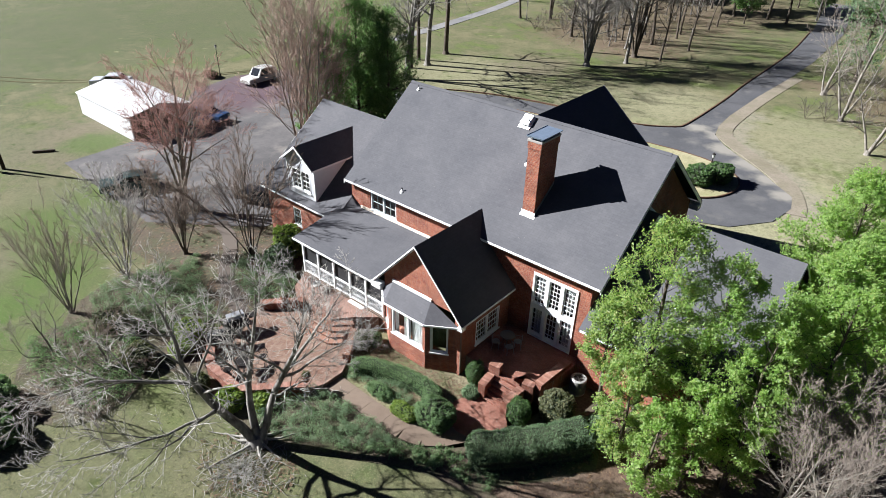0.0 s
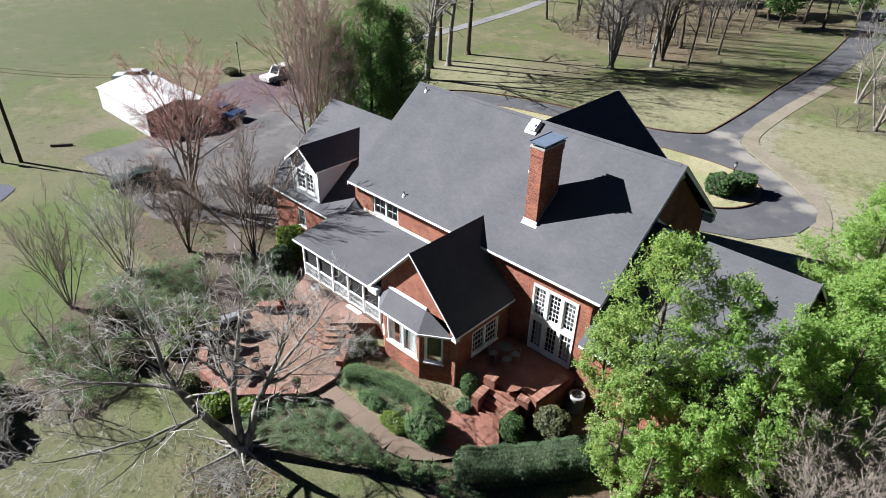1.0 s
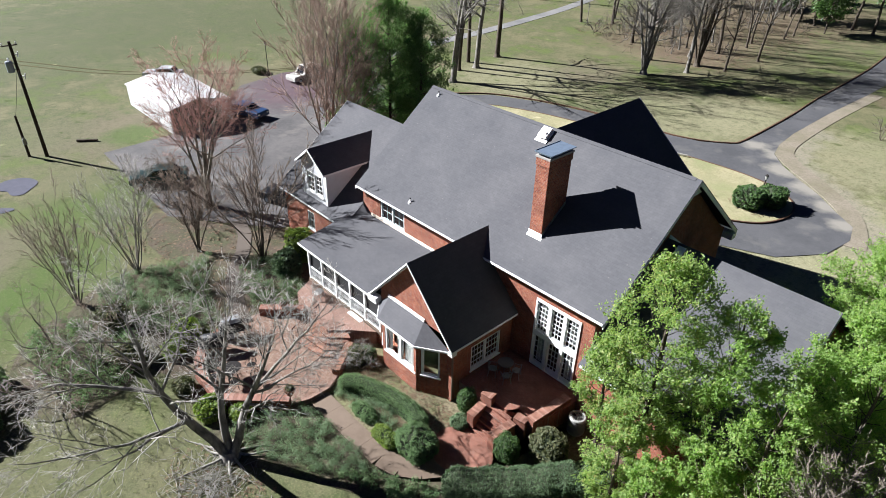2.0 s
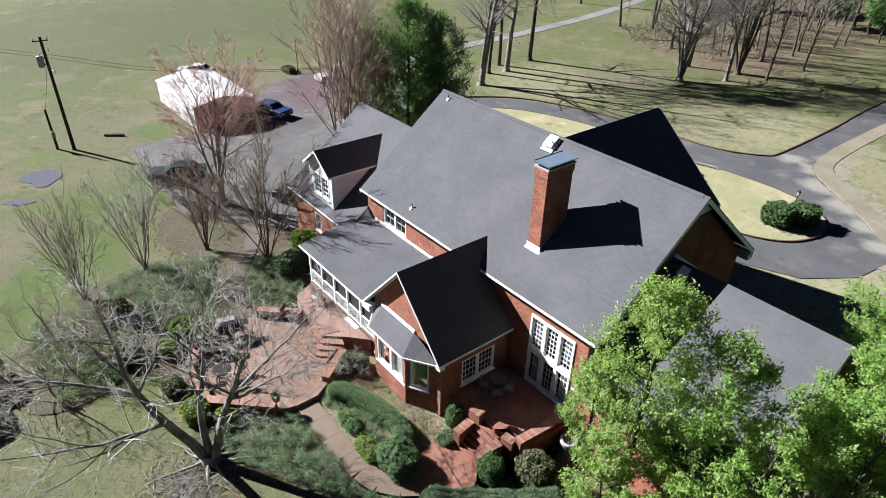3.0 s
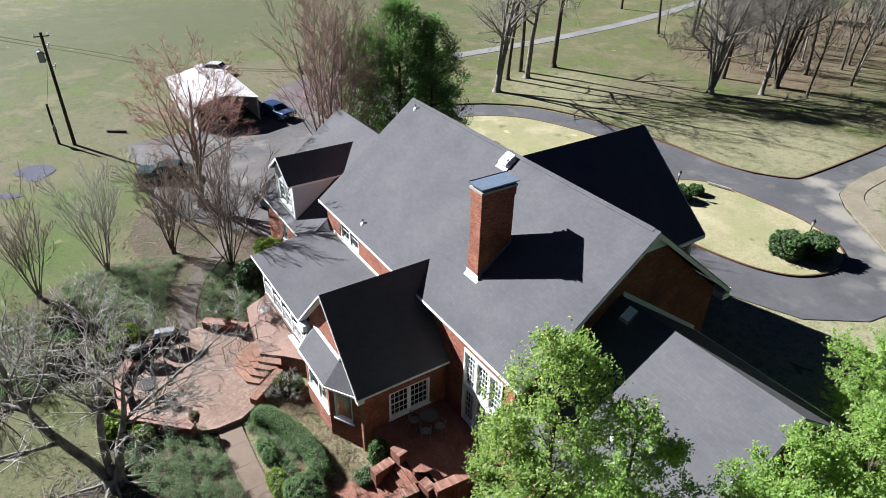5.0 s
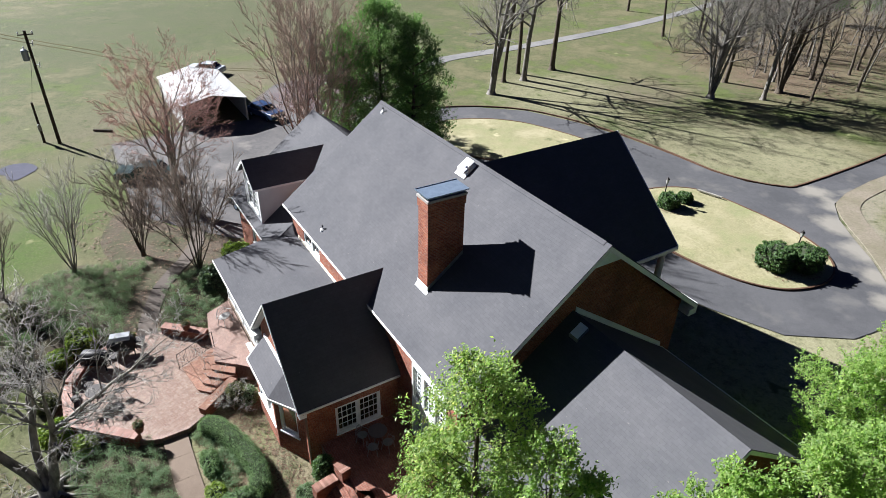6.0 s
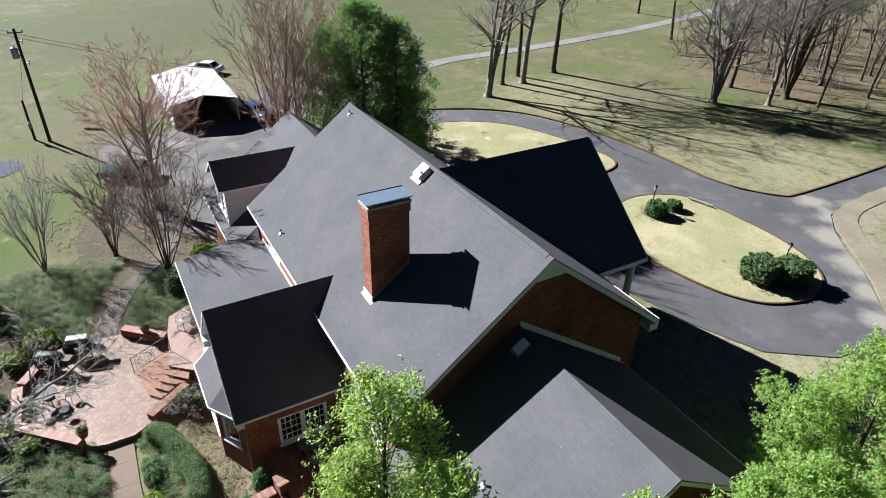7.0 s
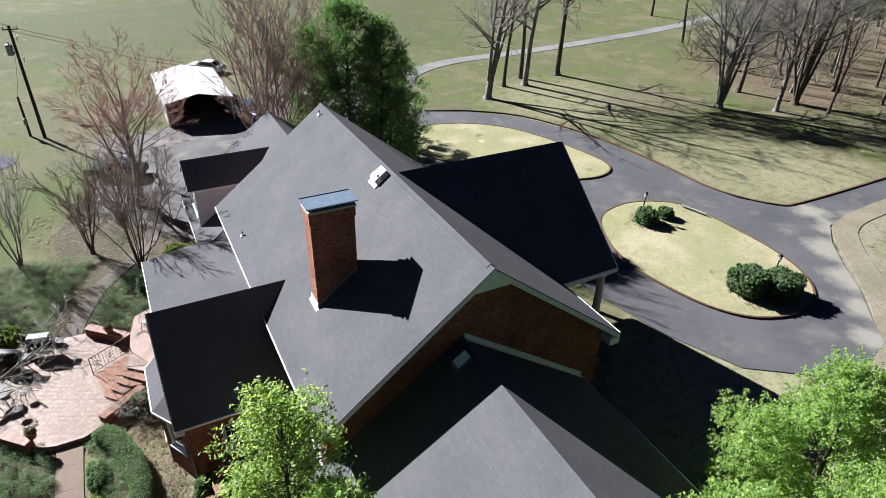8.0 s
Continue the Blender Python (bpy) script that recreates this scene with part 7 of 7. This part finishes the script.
def patio_table(at, material, label, r=0.5, h=0.72):
    root = thing("patio_table", at, label, "table")
    bm = bmesh.new()
    lathe(bm, [(r, h - 0.03), (r + 0.01, h - 0.015), (r, h), (r - 0.05, h + 0.004)], at, 28)
    part("tabletop", bm, material, root)
    for k in range(4):
        a = k * math.pi / 2 + 0.5
        bm = bmesh.new()
        c, s = math.cos(a), math.sin(a)
        bar(bm, (at[0] + 0.1 * c, at[1] + 0.1 * s, at[2] + h - 0.03), (at[0] + 0.36 * c, at[1] + 0.36 * s, at[2]), 0.018)
        part("leg", bm, material, root)
    return root


c1 = patio_chair(IRON, "black openwork iron chair on the brick patio", "patio chairs")
c1.matrix_basis = pose(-23.5, 12.6, PA, 0, 0, 150)
for x, y, a in ((-24.1, 13.9, 40), (-25.3, 12.6, 260), (-24.6, 11.95, 190), (-23.0, 13.6, 80)):
    copy_thing(c1, pose(x, y, PA, 0, 0, a))
patio_table((-24.3, 12.9, PA), IRON, "round black iron table on the patio")
c2 = patio_chair(WHITE_IRON, "white openwork iron garden seat on the landing", "", "garden_seat")
c2.matrix_basis = pose(-26.6, 19.9, 0.74, 0, 0, 130) @ Matrix.Diagonal((1.7, 1.15, 1.1, 1))
c3 = patio_chair(plain("grey_iron", (0.4, 0.39, 0.38), 0.5, 0.3), "grey iron chair on the shaded terrace", "terrace chairs")
c3.matrix_basis = pose(-14.55, 22.9, TZ, 0, 0, 120)
copy_thing(c3, pose(-13.6, 23.7, TZ, 0, 0, 300))
copy_thing(c3, pose(-13.7, 23.0, TZ, 0, 0, 240))
patio_table((-14.2, 23.5, TZ), plain("grey_iron_top", (0.22, 0.21, 0.2), 0.4, 0.3), "round grey iron table on the shaded terrace", 0.42)


def grill(at, turn):
    """A covered barbecue on a wheeled cart."""
    root = thing("barbecue_grill", (0, 0, 0), "black covered barbecue grill with a steel side shelf", "grill")
    bm = bmesh.new()
    prism(bm, [(-0.7, -0.3, 0.35), (0.7, -0.3, 0.35), (0.7, -0.3, 0.9), (0.55, -0.3, 1.1), (-0.55, -0.3, 1.1), (-0.7, -0.3, 0.9)], (0, 0.6, 0))
    bmesh.ops.bevel(bm, geom=bm.edges[:], offset=0.07, segments=2, affect="EDGES")
    part("cover", bm, BLACK, root, "black cover", True)
    bm = bmesh.new()
    box(bm, (0.72, -0.25, 0.82), (1.2, 0.25, 0.86))
    part("side_shelf", bm, IRON, root)
    for x in (-0.6, 0.6):
        for y in (-0.24, 0.24):
            bm = bmesh.new()
            box(bm, (x - 0.025, y - 0.025, 0.0), (x + 0.025, y + 0.025, 0.36))
            part("leg", bm, IRON, root)
    root.matrix_basis = pose(*at, 0, 0, turn)
    return root


grill((-27.0, 13.1, PA), 60)
steel = grill((-27.5, 14.5, PA), 75)
tagged(steel, "steel barbecue grill with a dull domed lid", "grill")
bm = bmesh.new()
prism(bm, [(-0.5, -0.27, 1.08), (0.5, -0.27, 1.08), (0.5, -0.12, 1.24), (-0.5, -0.12, 1.24)], (0, 0.42, 0))
lid = part("lid", bm, plain("dull_steel", (0.5, 0.52, 0.55), 0.35, 0.3, 0.1), None, "dull steel lid")
lid.parent = steel


def flower_pot(at, r=0.25, h=0.4):
    root = thing("flower_pot", at, "terracotta pot with a dry dark plant", "flower pot", "flower pots")
    bm = bmesh.new()
    lathe(bm, [(r * 0.65, 0), (r * 0.95, h * 0.8), (r * 1.08, h * 0.82), (r * 1.08, h), (r * 0.9, h), (r * 0.85, h * 0.85), (0.02, h * 0.84)], at, 16)
    part("pot", bm, TERRACOTTA, root)
    v, f = leaves(np.random.default_rng(7), np.array([[at[0], at[1], at[2] + h + 0.05]]), np.array([r * 0.95]), 260, 0.06)
    raw("plant", v, f, LEAF_OLIVE, root)
    return root


for p in ((-20.75, 14.3, 0.5), (-27.3, 17.85, 0.6), (-28.0, 14.1, PA), (-28.35, 15.1, PA)):
    flower_pot(p)


# utility poles
def utility_pole():
    at = (-63.6, 13.8, G)
    root = thing("utility_pole", at, "tall weathered wooden utility pole with a transformer", "utility pole")
    x, y, z = at
    bm = bmesh.new()
    bar(bm, (x, y, z - 0.3), (x, y, 10.35), 0.17, 12, 0.12)
    part("pole", bm, POLE_WOOD, root)
    bm = bmesh.new()
    lathe(bm, [(0.24, 0), (0.29, 0.05), (0.29, 0.85), (0.25, 0.96), (0.1, 1.0)], (x - 0.1, y - 0.5, 7.75), 18)
    can = part("transformer", bm, plain("transformer_grey", (0.5, 0.55, 0.6), 0.4, 0.3), root, "pale grey transformer can")
    for k in (-1, 0, 1):
        bm = bmesh.new()
        lathe(bm, [(0.035, 0), (0.06, 0.06), (0.035, 0.1), (0.055, 0.17), (0.02, 0.26)], (x - 0.1 + 0.14 * k, y - 0.5 + 0.06 * abs(k), 8.74), 8)
        part("bushing", bm, WHITE, can)
    for z in (7.95, 8.5):
        bm = bmesh.new()
        box(bm, (x - 0.16, y - 0.26, z), (x + 0.04, y - 0.1, z + 0.07))
        part("bracket", bm, IRON, root)
    bm = bmesh.new()
    box(bm, (x - 0.5, y - 0.62, 9.86), (x - 0.42, y + 0.62, 9.96), None)
    box(bm, (x - 0.42, y - 0.05, 9.86), (x - 0.12, y + 0.05, 9.96))
    part("crossarm", bm, POLE_WOOD, root)
    for d in (-0.55, 0.55):
        bm = bmesh.new()
        lathe(bm, [(0.02, 0), (0.06, 0.05), (0.035, 0.1), (0.07, 0.16), (0.03, 0.22)], (x - 0.46, y + d, 9.96), 10)
        part("insulator", bm, WHITE, root, "pale porcelain insulator")
    for z, d in ((9.2, 0.3), (7.3, 0.32)):
        bm = bmesh.new()
        box(bm, (x - 0.04, y + 0.12, z), (x + 0.04, y + d + 0.08, z + 0.06))
        bar(bm, (x, y + d, z - 0.22), (x, y + d + 0.1, z + 0.24), 0.05, 8)
        part("fuse_cutout", bm, WHITE, root, "pale fuse cutout on a bracket")
    bm = bmesh.new()
    bar(bm, (x + 0.17, y - 0.05, z), (x + 0.14, y - 0.03, 7.9), 0.03, 6)
    part("conduit", bm, plain("grey_conduit", (0.3, 0.3, 0.3), 0.5), root)


utility_pole()
at = (-64.6, 12.55, G)
pole = thing("meter_post", at, "short dark wooden post with an electric meter", "post")
bm = bmesh.new()
bar(bm, (at[0], at[1], G - 0.2), (at[0] - 0.15, at[1], 3.7), 0.13, 10, 0.1)
part("post", bm, POLE_WOOD, pole)
bm = bmesh.new()
box(bm, (at[0] + 0.08, at[1] - 0.16, 1.0), (at[0] + 0.28, at[1] + 0.16, 1.55))
lathe(bm, [(0.1, 0), (0.1, 0.12)], (at[0] + 0.2, at[1], 1.56), 12)
part("meter_box", bm, plain("meter_grey", (0.4, 0.4, 0.4), 0.4, 0.3), pole)
cable = bpy.data.curves.new("service_cable", "CURVE")
cable.dimensions, cable.bevel_depth = "3D", 0.012
sp = cable.splines.new("POLY")
pts = [(-63.5 - 0.0 * t - 1.2 * t, 13.6 - 1.05 * t, 7.8 - 4.2 * t - 0.8 * t * (1 - t)) for t in [k / 8 for k in range(9)]]
sp.points.add(len(pts) - 1)
for p, c in zip(sp.points, pts):
    p.co = (*c, 1)
cable.materials.append(IRON)
tagged(new("service_cable", cable), "thin black cable from the utility pole to the post", "cable")


def lamp_post(at, h, label):
    root = thing("lamp_post", at, label, "lamp post", "lamp posts")
    x, y, z = at
    bm = bmesh.new()
    lathe(bm, [(0.11, 0), (0.1, 0.25), (0.05, 0.4), (0.04, h - 0.55), (0.07, h - 0.5), (0.03, h - 0.45)], at, 10)
    part("post", bm, IRON, root)
    bm = bmesh.new()
    lathe(bm, [(0.09, h - 0.45), (0.15, h - 0.14), (0.15, h - 0.12), (0.09, h - 0.12)], at, 6)
    part("lantern_glass", bm, plain("frosted_glass", (0.7, 0.7, 0.66), 0.3), root)
    bm = bmesh.new()
    lathe(bm, [(0.18, h - 0.12), (0.1, h - 0.03), (0.02, h + 0.08)], at, 6)
    part("lantern_roof", bm, IRON, root)
    return root


lamp_post((-75.6, 43.8, G), 4.0, "black lamp post with a lantern beside the yard")
lamp_post((-25.7, 55.7, G + 0.15), 2.2, "small black lamp post in the grass island")
lamp_post((-14.9, 57.2, G + 0.15), 2.2, "small black lamp post beside the bushes")
ISLE = "rounded dark green bush on the grass island"
for i, (x, y, s, h) in enumerate(((-24.9, 55.4, 1.6, 1.3), (-24.9, 57.4, 1.1, 0.9), (-15.0, 54.9, 2.5, 1.8), (-13.9, 56.6, 2.5, 1.7))):
    shrub((x, y, G + 0.12), s, s, h, int(3000 * s), 0.08, LEAF_DARK, 360 + i, ISLE, "bush", "island bushes", name="round_bush")
shrub((-75.9, 42.6, G), 2.2, 1.6, 0.8, 4000, 0.1, LEAF_OLIVE, 370, "brown-green low shrub at the lamp post's foot", "shrub")
bm = bmesh.new()
bar(bm, (-25.7, 60.0, G + 0.3), (-23.6, 60.6, G + 0.3), 0.09, 8)
tagged(part("log", bm, BARK_PALE), "pale length of log on the grass island", "log")
bm = bmesh.new()
bar(bm, (-65.6, 17.0, G + 0.1), (-64.5, 18.6, G + 0.1), 0.13, 8)
tagged(part("log", bm, BARK_DARK), "dark log lying in the grass", "log")


# carport
def carport():
    x0, x1, y0, y1, e, r = -73.4, -61.5, 25.0, 31.6, 2.25, 2.98
    root = thing("carport", ((x0 + x1) / 2, (y0 + y1) / 2, G), "white metal carport with a gable roof, open in front", "carport")
    ym = (y0 + y1) / 2
    white = plain("white_sheet_metal", (1.0, 1.0, 1.0), 0.4, 0, 0.06, 1.5)
    bm = bmesh.new()
    slope_slab(bm, [(x0, y0 - 0.15, e), (x1, y0 - 0.15, e), (x1, ym, r), (x0, ym, r)], 0.05)
    slope_slab(bm, [(x0, y1 + 0.15, e), (x0, ym, r), (x1, ym, r), (x1, y1 + 0.15, e)], 0.05)
    part("roof", bm, white, root)
    bm = bmesh.new()
    n = 26
    for k in range(n):
        x = x0 + (x1 - x0) * k / n
        for ys in (y0 - 0.15, y1 + 0.15):
            prism(bm, [(x, ys, e + 0.003), (x + 0.06, ys, e + 0.003), (x + 0.06, ym, r + 0.003), (x, ym, r + 0.003)], (0, 0, 0.008))
    part("roof_ribs", bm, white, root)
    for y, t in ((y0, 0.04), (y1, -0.04)):
        bm = bmesh.new()
        box(bm, (x0, min(y, y + t), G), (x1, max(y, y + t), e))
        part("side_wall", bm, white, root)
    bm = bmesh.new()
    prism(bm, [(x0, y0, G), (x0, y1, G), (x0, y1, e), (x0, ym, r - 0.06), (x0, y0, e)], (0.04, 0, 0))
    part("back_wall", bm, white, root)
    for y in (y0 + 0.05, y1 - 0.13):
        bm = bmesh.new()
        box(bm, (x1 - 0.1, y, G), (x1 - 0.02, y + 0.08, e - 0.05))
        part("post", bm, white, root)


carport()


# cars
def car(at, turn, paint, label, length=4.7, width=1.82, height=1.45, van=False, pickup=False, soft_top=None):
    root = thing("car", (0, 0, 0), label, "car", "parked cars")
    L, W, H = length / 2, width / 2, height
    side = [(-L, 0.35), (-L, 0.75), (-L + 0.1, 0.92), (-0.95, 0.98), (-0.35, H - 0.05), (0.1, H), (1.25 if not pickup else 0.75, H), (1.75 if not van else 2.1, 1.0 if not van else H - 0.15), (L - 0.1, 0.95), (L, 0.75), (L, 0.35)]
    bm = bmesh.new()
    rows = []
    for y, s in ((-W, 0.0), (-W * 0.97, 0.0), (-W * 0.8, 1.0), (W * 0.8, 1.0), (W * 0.97, 0.0), (W, 0.0)):
        rows.append([bm.verts.new((x, y if z < 1.0 else y * 0.82, z if abs(y) < W * 0.99 else min(z, 0.9) if z > 0.9 else z)) for x, z in side])
    for a, b in zip(rows, rows[1:]):
        for i in range(len(a) - 1):
            bm.faces.new((a[i], b[i], b[i + 1], a[i + 1]))
        bm.faces.new((a[-1], b[-1], b[0], a[0]))
    bm.faces.new(rows[0])
    bm.faces.new(rows[-1][::-1])
    part("body", bm, paint, root, soft=False)
    dark = CAR_GLASS
    bm = bmesh.new()
    end = 1.25 if not pickup else 0.75
    y = W * 0.66
    prism(bm, [(-0.93, -y, 1.02), (-0.37, -y, H - 0.04), (-0.37, y, H - 0.04), (-0.93, y, 1.02)], (-0.035, 0, 0.025))
    part("windscreen", bm, dark, root)
    if not van:
        bm = bmesh.new()
        prism(bm, [(1.72, -y, 1.03), (end + 0.03, -y, H - 0.02), (end + 0.03, y, H - 0.02), (1.72, y, 1.03)], (0.035, 0, 0.025))
        part("rear_window", bm, dark, root)
    for s in (-1, 1):
        bm = bmesh.new()
        prism(bm, [(-0.75, s * W * 0.83, 1.0), (-0.25, s * W * 0.83, H - 0.1), (end - 0.1, s * W * 0.83, H - 0.08), (end + 0.35 if not van else 2.0, s * W * 0.83, 1.0)], (0, s * 0.012, 0))
        part("side_window", bm, dark, root)
    for x in (-L + 0.85, L - 0.9):
        for s in (-1, 1):
            bm = bmesh.new()
            c = Vector((x, s * (W - 0.1), 0.32))
            bar(bm, c - Vector((0, 0.1, 0)), c + Vector((0, 0.1, 0)), 0.32, 18)
            wheel = part("wheel", bm, BLACK, root)
            bm = bmesh.new()
            bar(bm, c + Vector((0, s * 0.09, 0)), c + Vector((0, s * 0.11, 0)), 0.19, 14)
            part("rim", bm, METAL, wheel)
    for s in (-1, 1):
        bm = bmesh.new()
        box(bm, (-L - 0.015, s * W * 0.75 - 0.15, 0.62), (-L + 0.03, s * W * 0.75 + 0.15, 0.76))
        part("headlight", bm, WHITE, root)
    root.matrix_basis = pose(*at, 0, 0, turn)
    return root


CAR_GLASS = plain("car_glass", (0.02, 0.024, 0.028), 0.08, 0, 0.1, 2, 0, 0.6)
SILVER = plain("silver_car_paint", (0.85, 0.9, 0.95), 0.25, 0.1, 0.04, 2)
CREAM = plain("white_car_paint", (0.72, 0.7, 0.66), 0.3, 0, 0.04, 2)
TEAL = plain("teal_car_paint", (0.03, 0.075, 0.075), 0.3, 0.2, 0.08, 2)
GREY_CAR = plain("dark_car_paint", (0.03, 0.032, 0.036), 0.3, 0.3, 0.08, 2)
car((-81.2, 32.0, G), 48, SILVER, "silver saloon car parked behind the carport")
car((-69.4, 45.8, G), 95, CREAM, "white sport utility vehicle parked on red paving", 4.9, 1.95, 1.9, van=True)
car((-51.2, 19.6, G), 65, TEAL, "dark teal car parked beside bare trees")
BLUE_CAR = plain("blue_car_paint", (0.05, 0.1, 0.22), 0.3, 0.2, 0.08, 2)
car((-61.6, 33.5, G), 200, BLUE_CAR, "dark blue car parked beside the white carport", 4.4)
car((-40.6, 26.0, G), 20, GREY_CAR, "dark grey car parked beside the garage")
